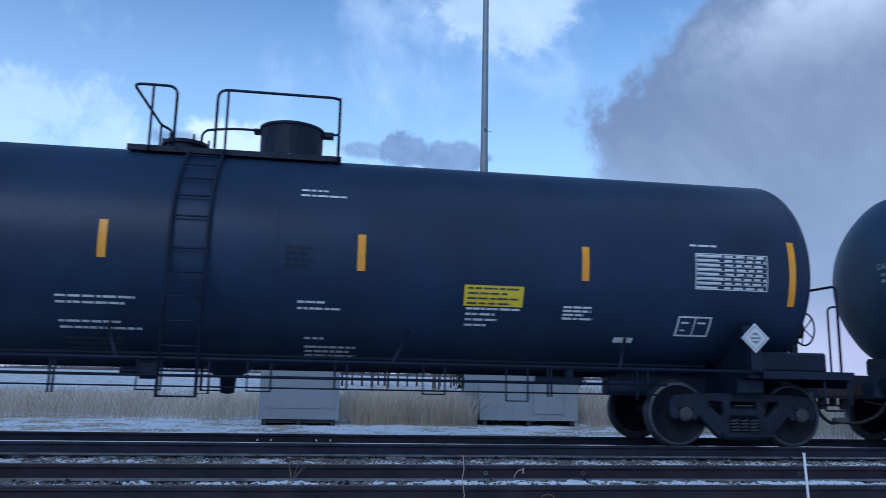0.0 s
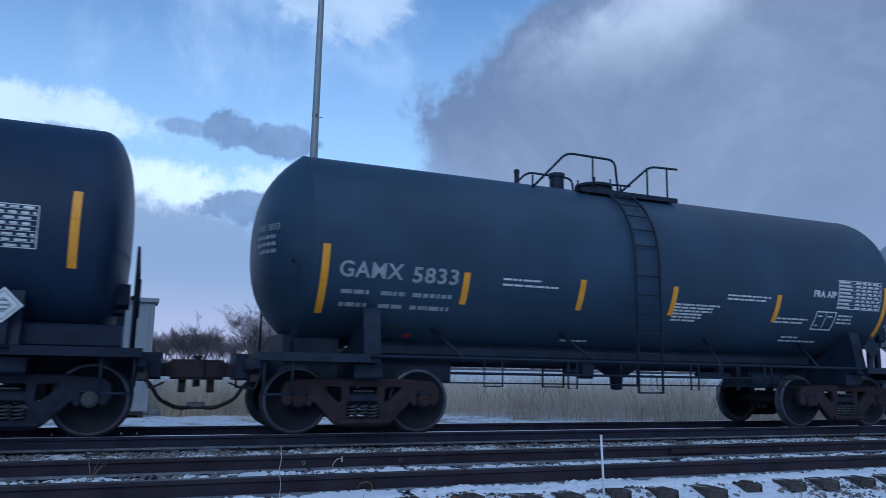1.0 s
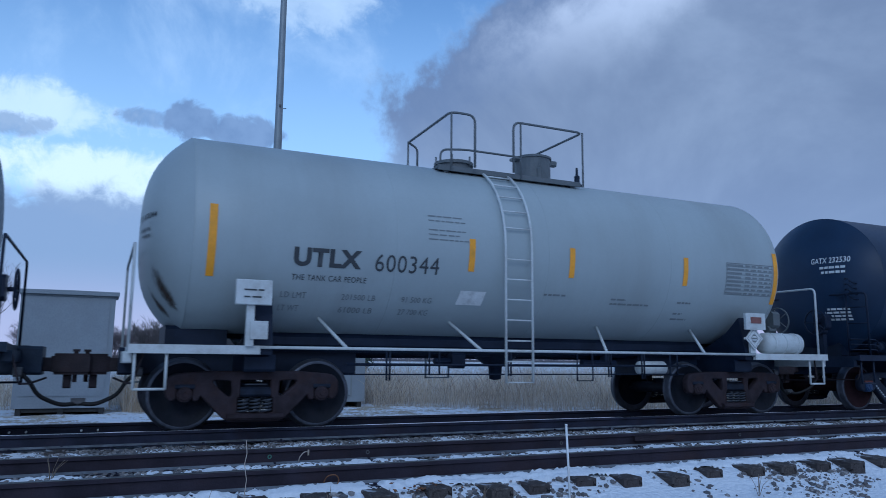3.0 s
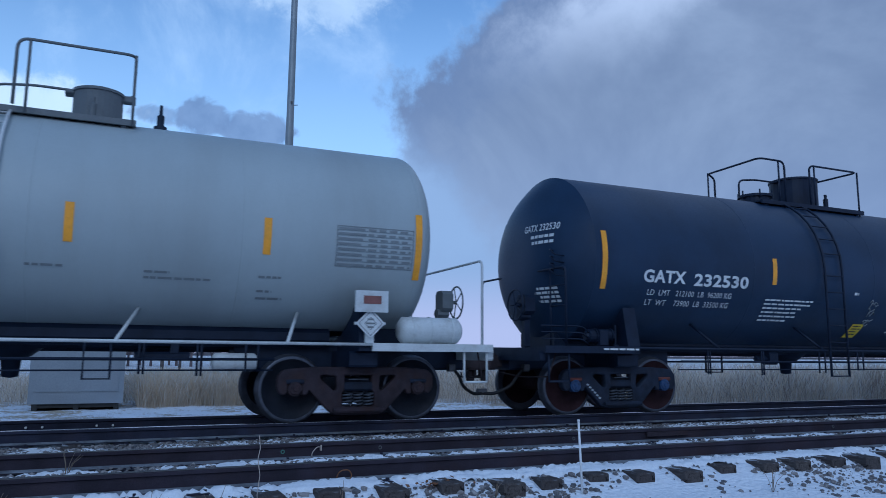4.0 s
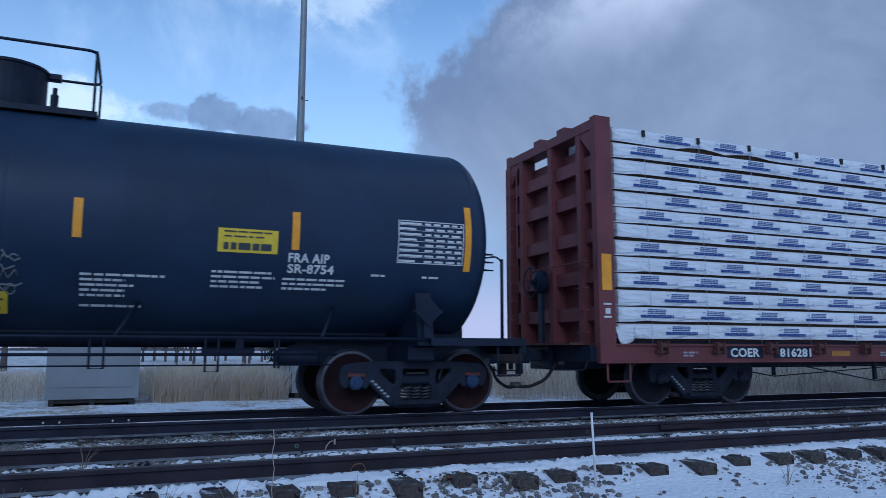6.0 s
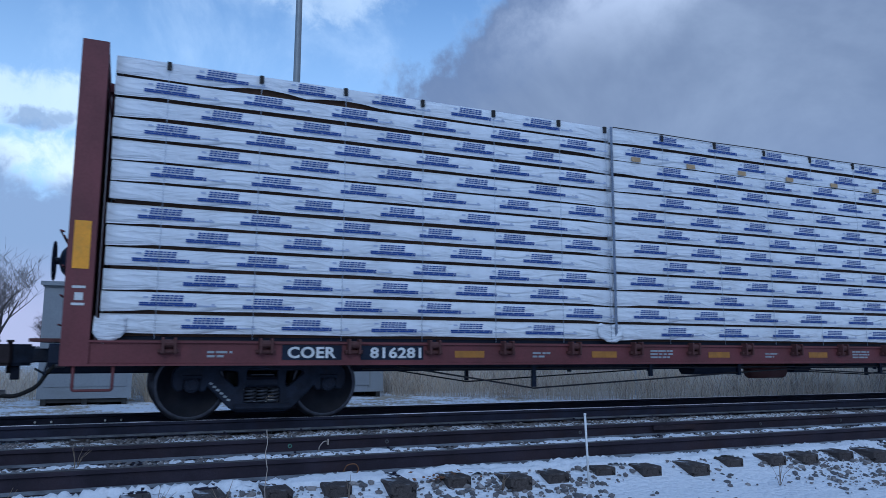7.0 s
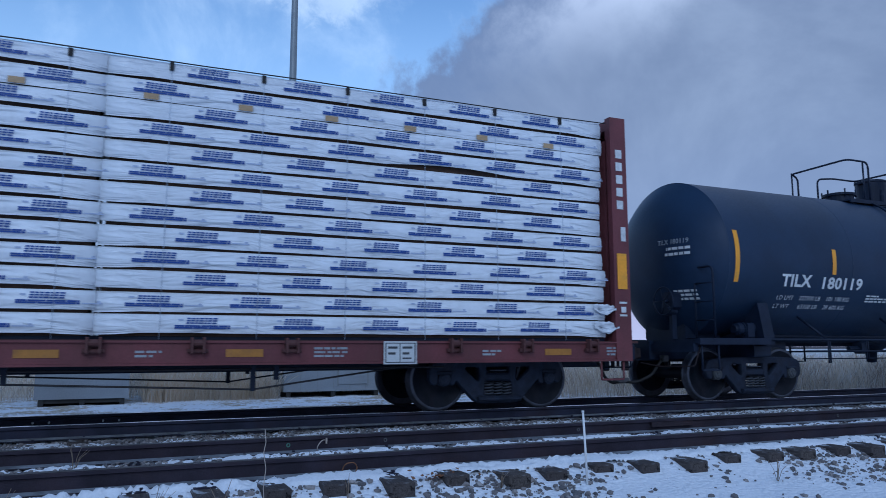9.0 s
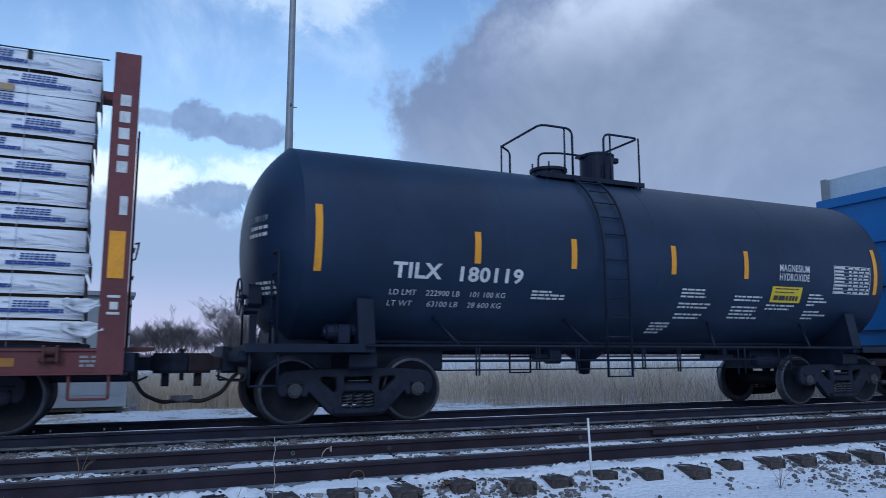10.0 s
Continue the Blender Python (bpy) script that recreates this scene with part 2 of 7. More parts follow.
SEAM = material("grey_blue_joint_shade", (0.17, 0.21, 0.29), 0.6, 0, 0.2, 4, 40, 0.1)
GALV = material("galvanised_steel", (0.27, 0.30, 0.32), 0.5, 0.3, 0.12, 2, 30, 0.08, (0.2, 0.2, 0.2), 0.4, 2.0)
SHED = material("pale_grey_sheet_metal", (0.29, 0.32, 0.355), 0.5, 0.1, 0.06, 1.5, 30, 0.05, (0.28, 0.28, 0.27), 0.4, 1.0, True)
SHED_TRIM = material("grey_sheet_trim", (0.26, 0.28, 0.29), 0.55, 0.1, 0.08, 2, 30, 0.05)
SHED_BASE = material("dark_skid_steel", (0.03, 0.03, 0.03), 0.7, 0, 0.2, 3, 40, 0.1)
STAKE = material("white_fibreglass_stake", (0.75, 0.76, 0.76), 0.5, 0, 0.08, 8, 60, 0.05)
STEEL_DULL = material("dull_grey_steel", (0.12, 0.12, 0.125), 0.5, 0.4, 0.2, 8, 60, 0.2)
CONCRETE = material("grey_concrete", (0.33, 0.33, 0.32), 0.9, 0, 0.15, 3, 40, 0.3)
# Distance haze is put into this paler twig colour.
FAR_BARK = material("hazy_far_twigs", (0.13, 0.125, 0.14), 0.9, 0, 0.2, 0.05, 1, 0.0)
LETTER_G = material("grey_stencil_paint", (0.20, 0.22, 0.23), 0.6, 0, 0.1, 5, 60, 0.03)
BARK = material("grey_brown_bark", (0.10, 0.088, 0.085), 0.9, 0, 0.3, 5, 40, 0.4)
# Paler than BARK: distance haze is put into the colour.
HEDGE = material("grey_brown_hedge_twigs", (0.17, 0.14, 0.145), 0.9, 0, 0.25, 0.5, 10, 0.0)
CONIFER = material("dark_conifer_needles", (0.02, 0.034, 0.022), 0.85, 0, 0.35, 3, 40, 0.2)
REED = material("dry_reed_straw", (0.72, 0.61, 0.46), 0.9, 0, 0.25, 0.35, 20, 0.1, (0.56, 0.48, 0.37), 0.5, 0.25, isl=(0.82, 0.79, 0.74))
REED_DARK = material("brown_dry_brush", (0.44, 0.36, 0.28), 0.9, 0, 0.3, 0.5, 20, 0.1, (0.50, 0.43, 0.33), 0.5, 0.4, isl=(0.30, 0.25, 0.22))
LEAF = material("brown_dead_leaf", (0.17, 0.075, 0.03), 0.8, 0, 0.3, 10, 60, 0.2)
WIRE_PALE = material("pale_bond_wire", (0.42, 0.36, 0.31), 0.6, 0, 0.2, 10, 60, 0.1)
GREEN_MARK = material("faded_green_paint", (0.10, 0.22, 0.18), 0.7, 0, 0.2, 10, 60, 0.1)
BLUE_POST = material("pale_blue_plastic_post", (0.24, 0.40, 0.62), 0.5, 0, 0.1, 5, 40, 0.05)


def wrap_material():
    """White woven lumber wrap, with creases."""
    m = material("white_lumber_wrap", (0.75, 0.79, 0.84), 0.36, 0, 0.05, 0.9, 6, 0.0)
    t = m.node_tree
    b = t.nodes["Principled BSDF"]
    tc = t.nodes.new("ShaderNodeTexCoord")
    mp = t.nodes.new("ShaderNodeMapping")
    mp.inputs["Scale"].default_value = (0.55, 1.0, 3.0)
    mp.inputs["Rotation"].default_value = (0, radians(14), 0)
    t.links.new(tc.outputs["Object"], mp.inputs[0])
    crease = noise_tex(t, mp.outputs[0], 2.6, 2.5, 0.45, 1.2)
    bp = t.nodes.new("ShaderNodeBump")
    bp.inputs["Strength"].default_value, bp.inputs["Distance"].default_value = 1.0, 0.055
    t.links.new(crease, bp.inputs["Height"])
    t.links.new(bp.outputs[0], b.inputs["Normal"])
    return m


WRAP = wrap_material()


def tie_material():
    """Weathered creosoted timber: grain and checks that run along the tie."""
    m = bpy.data.materials.new("weathered_creosote_tie")
    m.use_nodes = True
    t = m.node_tree
    b = t.nodes["Principled BSDF"]
    vec = t.nodes.new("ShaderNodeTexCoord").outputs["Object"]
    mp = t.nodes.new("ShaderNodeMapping")
    mp.inputs["Scale"].default_value = (1.0, 0.06, 1.0)
    t.links.new(vec, mp.inputs[0])
    rnd = t.nodes.new("ShaderNodeObjectInfo").outputs["Random"]
    grain = noise_tex(t, mp.outputs[0], 60.0, 6.0, 0.7)
    check = noise_tex(t, mp.outputs[0], 22.0, 4.0, 0.6)
    col = mix_color(t, ramp01(t, grain, 0.3, 0.7), (0.050, 0.043, 0.042), (0.135, 0.118, 0.108))
    col = mix_color(t, math_node(t, "MULTIPLY", rnd, 0.6), col, (0.055, 0.048, 0.050))
    col = mix_color(t, ramp01(t, check, 0.60, 0.66), col, (0.014, 0.012, 0.013))
    up = t.nodes.new("ShaderNodeSeparateXYZ")
    t.links.new(t.nodes.new("ShaderNodeNewGeometry").outputs["Normal"], up.inputs[0])
    dust = math_node(t, "MULTIPLY", ramp01(t, noise_tex(t, vec, 7.0, 5.0), 0.52, 0.64), ramp01(t, up.outputs[2], 0.6, 0.95))
    col = mix_color(t, math_node(t, "MULTIPLY", dust, 0.7), col, (0.62, 0.66, 0.72))
    t.links.new(col, b.inputs["Base Color"])
    b.inputs["Roughness"].default_value = 0.9
    b.inputs["Specular IOR Level"].default_value = 0.2
    bp = t.nodes.new("ShaderNodeBump")
    bp.inputs["Strength"].default_value, bp.inputs["Distance"].default_value = 0.8, 0.02
    t.links.new(math_node(t, "SUBTRACT", grain, ramp01(t, check, 0.58, 0.66)), bp.inputs["Height"])
    t.links.new(bp.outputs[0], b.inputs["Normal"])
    return m


TIE = tie_material()


def thin_leaf(m, share_through=0.45):
    """Lets part of the light through a material for thin dry leaves and stalks."""
    t = m.node_tree
    b = t.nodes["Principled BSDF"]
    tr = t.nodes.new("ShaderNodeBsdfTranslucent")
    t.links.new(b.inputs["Base Color"].links[0].from_socket, tr.inputs[0])
    mx = t.nodes.new("ShaderNodeMixShader")
    mx.inputs[0].default_value = share_through
    t.links.new(b.outputs[0], mx.inputs[1])
    t.links.new(tr.outputs[0], mx.inputs[2])
    t.links.new(mx.outputs[0], t.nodes["Material Output"].inputs[0])


thin_leaf(REED, 0.58)
thin_leaf(REED_DARK, 0.58)


def ground_material():
    """Snow lying thinly over crushed stone, soil and dead grass."""
    m = bpy.data.materials.new("snowy_ground")
    m.use_nodes = True
    t = m.node_tree
    b = t.nodes["Principled BSDF"]
    tc = t.nodes.new("ShaderNodeTexCoord")
    vec = tc.outputs["Object"]
    sep = t.nodes.new("ShaderNodeSeparateXYZ")
    t.links.new(vec, sep.inputs[0])
    y = sep.outputs[1]
    stone = t.nodes.new("ShaderNodeTexVoronoi")
    stone.inputs["Scale"].default_value = 22.0
    t.links.new(vec, stone.inputs["Vector"])
    gravel = mix_color(t, stone.outputs["Distance"], (0.17, 0.172, 0.185), (0.065, 0.065, 0.07))
    gravel = mix_color(t, math_node(t, "MULTIPLY", noise_tex(t, vec, 3.0), 0.5), gravel, (0.06, 0.05, 0.042))
    soil = mix_color(t, noise_tex(t, vec, 0.8, 6.0), (0.34, 0.29, 0.22), (0.50, 0.43, 0.32))
    base = mix_color(t, ramp01(t, y, 13.5, 16.0), gravel, soil)
    patch = noise_tex(t, vec, 1.1, 6.0, 0.6)
    fine = noise_tex(t, vec, 9.0, 5.0, 0.65)
    cover = math_node(t, "ADD", math_node(t, "MULTIPLY", patch, 0.55), math_node(t, "MULTIPLY", fine, 0.45))
    # snow cover by zone: deep on the open verge, scant between the rails, thin beyond
    verge = math_node(t, "MULTIPLY", ramp01(t, y, 6.72, 6.15), 0.21)
    beyond = math_node(t, "MULTIPLY", ramp01(t, y, 13.2, 14.5), 0.05)
    field = math_node(t, "MULTIPLY", ramp01(t, y, 24.0, 34.0), 0.0)
    between = math_node(t, "MULTIPLY", math_node(t, "MULTIPLY", ramp01(t, y, 8.25, 8.5), ramp01(t, y, 10.1, 9.9)), 0.15)
    cover = math_node(t, "ADD", math_node(t, "ADD", cover, verge), math_node(t, "ADD", math_node(t, "ADD", beyond, field), between))
    snow = ramp01(t, cover, 0.50, 0.56)
    white = mix_color(t, fine, (0.70, 0.74, 0.80), (0.84, 0.86, 0.89))
    col = mix_color(t, snow, base, white)
    t.links.new(col, b.inputs["Base Color"])
    b.inputs["Roughness"].default_value = 0.85
    b.inputs["Specular IOR Level"].default_value = 0.25
    bp = t.nodes.new("ShaderNodeBump")
    bp.inputs["Strength"].default_value, bp.inputs["Distance"].default_value = 0.6, 0.03
    h = math_node(t, "ADD", math_node(t, "MULTIPLY", snow, 0.7), math_node(t, "MULTIPLY", stone.outputs["Distance"], -0.9))
    t.links.new(math_node(t, "ADD", h, math_node(t, "MULTIPLY", fine, 0.6)), bp.inputs["Height"])
    t.links.new(bp.outputs[0], b.inputs["Normal"])
    return m


GROUND = ground_material()


def stone_material():
    m = bpy.data.materials.new("crushed_ballast_stone")
    m.use_nodes = True
    t = m.node_tree
    b = t.nodes["Principled BSDF"]
    geo = t.nodes.new("ShaderNodeNewGeometry")
    rnd = geo.outputs["Random Per Island"]
    cr = t.nodes.new("ShaderNodeValToRGB")
    cr.color_ramp.elements[0].color = (0.11, 0.115, 0.13, 1)
    cr.color_ramp.elements[1].color = (0.44, 0.42, 0.41, 1)
    e = cr.color_ramp.elements.new(0.75)
    e.color = (0.24, 0.22, 0.215, 1)
    t.links.new(rnd, cr.inputs[0])
    tc = t.nodes.new("ShaderNodeTexCoord")
    n = noise_tex(t, tc.outputs["Object"], 45.0, 4.0)
    col = mix_color(t, math_node(t, "MULTIPLY", n, 0.5), cr.outputs[0], (0.05, 0.045, 0.042))
    t.links.new(col, b.inputs["Base Color"])
    b.inputs["Roughness"].default_value = 0.85
    bp = t.nodes.new("ShaderNodeBump")
    bp.inputs["Strength"].default_value, bp.inputs["Distance"].default_value = 0.5, 0.01
    t.links.new(n, bp.inputs["Height"])
    t.links.new(bp.outputs[0], b.inputs["Normal"])
    return m


STONE = stone_material()
SNOW = material("fresh_snow", (0.78, 0.81, 0.85), 0.8, 0, 0.04, 4, 40, 0.3, spec=0.25)


def stain_material(name, color, centre, radii):
    """Grime that thins out from a centre, with a torn outline; where it is thin the paint shows through."""
    m = bpy.data.materials.new(name)
    m.use_nodes = True
    t = m.node_tree
    b = t.nodes["Principled BSDF"]
    b.inputs["Base Color"].default_value = (*color, 1)
    b.inputs["Roughness"].default_value = 0.8
    tc = t.nodes.new("ShaderNodeTexCoord")
    sub = t.nodes.new("ShaderNodeVectorMath")
    sub.operation = "SUBTRACT"
    t.links.new(tc.outputs["Object"], sub.inputs[0])
    sub.inputs[1].default_value = centre
    div = t.nodes.new("ShaderNodeVectorMath")
    div.operation = "DIVIDE"
    t.links.new(sub.outputs[0], div.inputs[0])
    div.inputs[1].default_value = radii
    ln = t.nodes.new("ShaderNodeVectorMath")
    ln.operation = "LENGTH"
    t.links.new(div.outputs[0], ln.inputs[0])
    mp = t.nodes.new("ShaderNodeMapping")
    mp.inputs["Scale"].default_value = (1.0, 1.0, 0.3)
    t.links.new(tc.outputs["Object"], mp.inputs[0])
    n = noise_tex(t, mp.outputs[0], 9.0, 6.0, 0.65)
    v = math_node(t, "ADD", math_node(t, "SUBTRACT", 0.85, ln.outputs["Value"]), math_node(t, "MULTIPLY", math_node(t, "SUBTRACT", n, 0.5), 1.6))
    t.links.new(math_node(t, "MULTIPLY", ramp01(t, v, 0.0, 0.8), 0.85), b.inputs["Alpha"])
    return m


# ---- mesh helpers ----
def part(name, bm, mat, parent=None, label="", smooth=False):
    """Links a bmesh as one mesh object under a thing or a part."""
    me = bpy.data.meshes.new(name)
    if smooth:
        for f in bm.faces:
            f.smooth = True
    bm.to_mesh(me)
    bm.free()
    me.materials.append(mat)
    ob = new(name, me)
    ob.parent = parent
    if label:
        ob["label"] = label
    return ob


def share(name, me, parent, m=None, label=""):
    """Another object on a mesh that exists."""
    ob = new(name, me)
    ob.parent = parent
    if m is not None:
        ob.matrix_basis = m
    if label:
        ob["label"] = label
    return ob


def box(bm, x0, x1, y0, y1, z0, z1, bevel=0.0):
    b = min(bevel, 0.45 * min(abs(x1 - x0), abs(y1 - y0), abs(z1 - z0)))
    if b <= 0:
        v = [bm.verts.new((x, y, z)) for x in (x0, x1) for y in (y0, y1) for z in (z0, z1)]
        for q in ((0, 1, 3, 2), (4, 6, 7, 5), (0, 4, 5, 1), (2, 3, 7, 6), (0, 2, 6, 4), (1, 5, 7, 3)):
            bm.faces.new([v[i] for i in q])
        return
    # chamfered along x
    ring = [(y0 + b, z0), (y1 - b, z0), (y1, z0 + b), (y1, z1 - b), (y1 - b, z1), (y0 + b, z1), (y0, z1 - b), (y0, z0 + b)]
    prism_x(bm, ring, x0, x1)


def prism_x(bm, ring, x0, x1):
    a = [bm.verts.new((x0, y, z)) for y, z in ring]
    b = [bm.verts.new((x1, y, z)) for y, z in ring]
    n = len(ring)
    for i in range(n):
        bm.faces.new((a[i], a[(i + 1) % n], b[(i + 1) % n], b[i]))
    bm.faces.new(a[::-1])
    bm.faces.new(b)


def prism_y(bm, ring, y0, y1):
    a = [bm.verts.new((x, y0, z)) for x, z in ring]
    b = [bm.verts.new((x, y1, z)) for x, z in ring]
    n = len(ring)
    for i in range(n):
        bm.faces.new((a[i], a[(i + 1) % n], b[(i + 1) % n], b[i]))
    bm.faces.new(a[::-1])
    bm.faces.new(b)


def tube(bm, pts, r, seg=8, close=True):
    """A round bar along points."""
    pts = [Vector(p) for p in pts]
    rings = []
    for i, p in enumerate(pts):
        d = (pts[min(i + 1, len(pts) - 1)] - pts[max(i - 1, 0)]).normalized()
        u = d.cross(Vector((0, 0, 1)) if abs(d.z) < 0.9 else Vector((0, 1, 0))).normalized()
        if rings and u.dot(last) < 0:
            u = -u
        last = u
        w = d.cross(u)
        rr = r[i] if isinstance(r, (list, tuple)) else r
        rings.append([bm.verts.new(p + (u * math.cos(a) + w * math.sin(a)) * rr) for a in (2 * math.pi * k / seg for k in range(seg))])
    for a, b in zip(rings, rings[1:]):
        for k in range(seg):
            bm.faces.new((a[k], a[(k + 1) % seg], b[(k + 1) % seg], b[k])).smooth = True
    if close:
        bm.faces.new(rings[0][::-1])
        bm.faces.new(rings[-1])


def bend(pts, r=0.12, n=4):
    """Rounds the corners of a line of points."""
    pts = [Vector(p) for p in pts]
    out = [pts[0]]
    for a, b, c in zip(pts, pts[1:], pts[2:]):
        k = min(r, (a - b).length * 0.45, (c - b).length * 0.45)
        p, q = b + (a - b).normalized() * k, b + (c - b).normalized() * k
        for i in range(n + 1):
            s = i / n
            out.append(p * (1 - s) ** 2 + b * 2 * s * (1 - s) + q * s * s)
    out.append(pts[-1])
    return out


def lathe(bm, profile, axis, seg=32, centre=(0, 0, 0)):
    """Turns a profile of (along, radius) about the axis 'x', 'y' or 'z' through centre."""
    c = Vector(centre)
    rings = []
    for s, r in profile:
        ring = []
        for k in range(seg if r > 1e-6 else 1):
            a = 2 * math.pi * k / seg
            u, w = r * math.cos(a), r * math.sin(a)
            p = {"x": (s, u, w), "y": (w, s, u), "z": (u, w, s)}[axis]
            ring.append(bm.verts.new(c + Vector(p)))
        rings.append(ring)
    for a, b in zip(rings, rings[1:]):
        for k in range(seg):
            q = [a[k % len(a)], a[(k + 1) % len(a)], b[(k + 1) % len(b)], b[k % len(b)]]
            q = [v for i, v in enumerate(q) if v not in q[:i]]
            if len(q) > 2:
                bm.faces.new(q)


def bmx(*boxes, bevel=0.0):
    bm = bmesh.new()
    for b in boxes:
        box(bm, *b, bevel=bevel)
    return bm


def thing(name, x, y, z, label, category, group="", kind=""):
    ob = new(name)
    ob.location = (x, y, z)
    ob.empty_display_size = 0.2
    return tagged(ob, label, category, group, kind)


# ---- ground ----
Y_FAR, Y_NEAR, GAUGE = 10.249, 6.657, 1.507        # the camera-side rail of each track
YC = Y_FAR + GAUGE / 2                              # middle of the train's track
YN = Y_NEAR + GAUGE / 2


def ground_height(x, y):
    keys = ((-400, -0.75), (3.5, -0.62), (5.2, -0.50), (5.85, -0.395), (6.08, -0.325), (6.34, -0.228), (8.7, -0.215), (9.0, -0.27), (9.3, -0.215), (12.4, -0.215),
            (13.6, -0.5), (15.5, -0.47), (24, -0.45), (40, -0.6), (4000, -0.6))
    h = keys[-1][1]
    for (a, ha), (b, hb) in zip(keys, keys[1:]):
        if a <= y < b:
            h = ha + (hb - ha) * (y - a) / (b - a)
            break
    near = abs(x) < 60 and -5 < y < 40
    if near:
        h += 0.035 * (noise.noise((x * 1.7, y * 1.7, 0)) + 0.6 * noise.noise((x * 5, y * 5, 3))) * (1.0 if (y < 6.0 or y > 13) else 0.4)
    return h


def make_ground():
    xs = sorted({-4000, -1500, -500, -200, -100, -60, -30, -15, *[i * 0.2 - 6 for i in range(180)], *[30 + i for i in range(0, 60, 3)], 120, 200, 400, 900, 2000, 4000})
    ys = sorted({-4000, -1500, -400, -100, -30, -10, 0, 2, 3.5, *[4.5 + i * 0.1 for i in range(100)], *[14.5 + i * 0.6 for i in range(30)], 40, 60, 100, 200, 500, 1200, 2500, 4000})
    verts = [(x, y, ground_height(x, y)) for y in ys for x in xs]
    n = len(xs)
    faces = [(j * n + i, j * n + i + 1, (j + 1) * n + i + 1, (j + 1) * n + i) for j in range(len(ys) - 1) for i in range(n - 1)]
    me = bpy.data.meshes.new("ground")
    me.from_pydata(verts, [], faces)
    me.polygons.foreach_set("use_smooth", [True] * len(faces))
    me.materials.append(GROUND)
    return tagged(new("ground", me), "thin patchy snow over crushed stone and dead grass", "ground", kind="structure")


make_ground()


def stones(name, label, spots, mat=STONE, flat=0.7, sub=1):
    """Many broken stones as one mesh; spots: (x, y, z, size)."""
    bm = bmesh.new()
    bmesh.ops.create_icosphere(bm, subdivisions=sub, radius=1.0)
    base = np.array([v.co[:] for v in bm.verts])
    fac = np.array([[v.index for v in f.verts] for f in bm.faces])
    bm.free()
    rng = np.random.default_rng(7)
    vs, fs = [], []
    for k, (x, y, z, s) in enumerate(spots):
        q = base * rng.uniform(0.7, 1.3, (len(base), 1))
        a = rng.uniform(0, 6.28)
        r = np.array([[math.cos(a), -math.sin(a), 0], [math.sin(a), math.cos(a), 0], [0, 0, 1]])
        q = (q * np.array([1.25, 0.9, flat])) @ r.T * s + (x, y, z)
        vs.append(q)
        fs.append(fac + k * len(base))
    me = bpy.data.meshes.new(name)
    me.from_pydata(np.concatenate(vs).tolist(), [], np.concatenate(fs).tolist())
    me.materials.append(mat)
    return tagged(new(name, me), label, "gravel", kind="stuff")


def make_ballast():
    rng = random.Random(4)
    spots = []
    for zone, count in (((2.5, 4.9), 1500), ((4.9, 6.35), 21000), ((6.75, 8.1), 7000), ((8.3, 10.15), 20000), ((10.4, 11.6), 900), ((11.9, 13.6), 700)):
        for _ in range(count):
            y = rng.uniform(*zone)
            x = -3.5 + 31 * rng.random() ** 1.5
            bare = noise.noise((x * 0.9, y * 1.1, 5.0)) + 0.4 * noise.noise((x * 3, y * 3, 9.0))
            if zone[0] < 6 and bare < min(0.5, 0.30 * (x - 2.6) / 4.0) + 0.62 * max(0.0, 5.75 - y) + rng.uniform(-0.55, 0.34):
                continue
            s = 0.007 + 0.031 * rng.random() ** 2.2 if y < 6.4 else rng.uniform(0.009, 0.027)
            spots.append((x, y, ground_height(x, y) + s * rng.uniform(-0.35, 0.35) + (0.032 if 8.3 < y < 10 else 0.022 if 6.7 < y < 8.2 else 0.006), s))
    stones("ballast_stones", "grey crushed ballast stones poking through thin snow", spots)


make_ballast()


# ---- tracks ----
def rail_profile(y, z=0.0):
    half = [(0.0, 0.0), (0.030, -0.002), (0.036, -0.012), (0.036, -0.036), (0.009, -0.046), (0.008, -0.140), (0.030, -0.152), (0.070, -0.164), (0.070, -0.172)]
    ring = [(y + a, z + b) for a, b in half] + [(y - a, z + b) for a, b in half[:0:-1]]
    return ring[::-1]


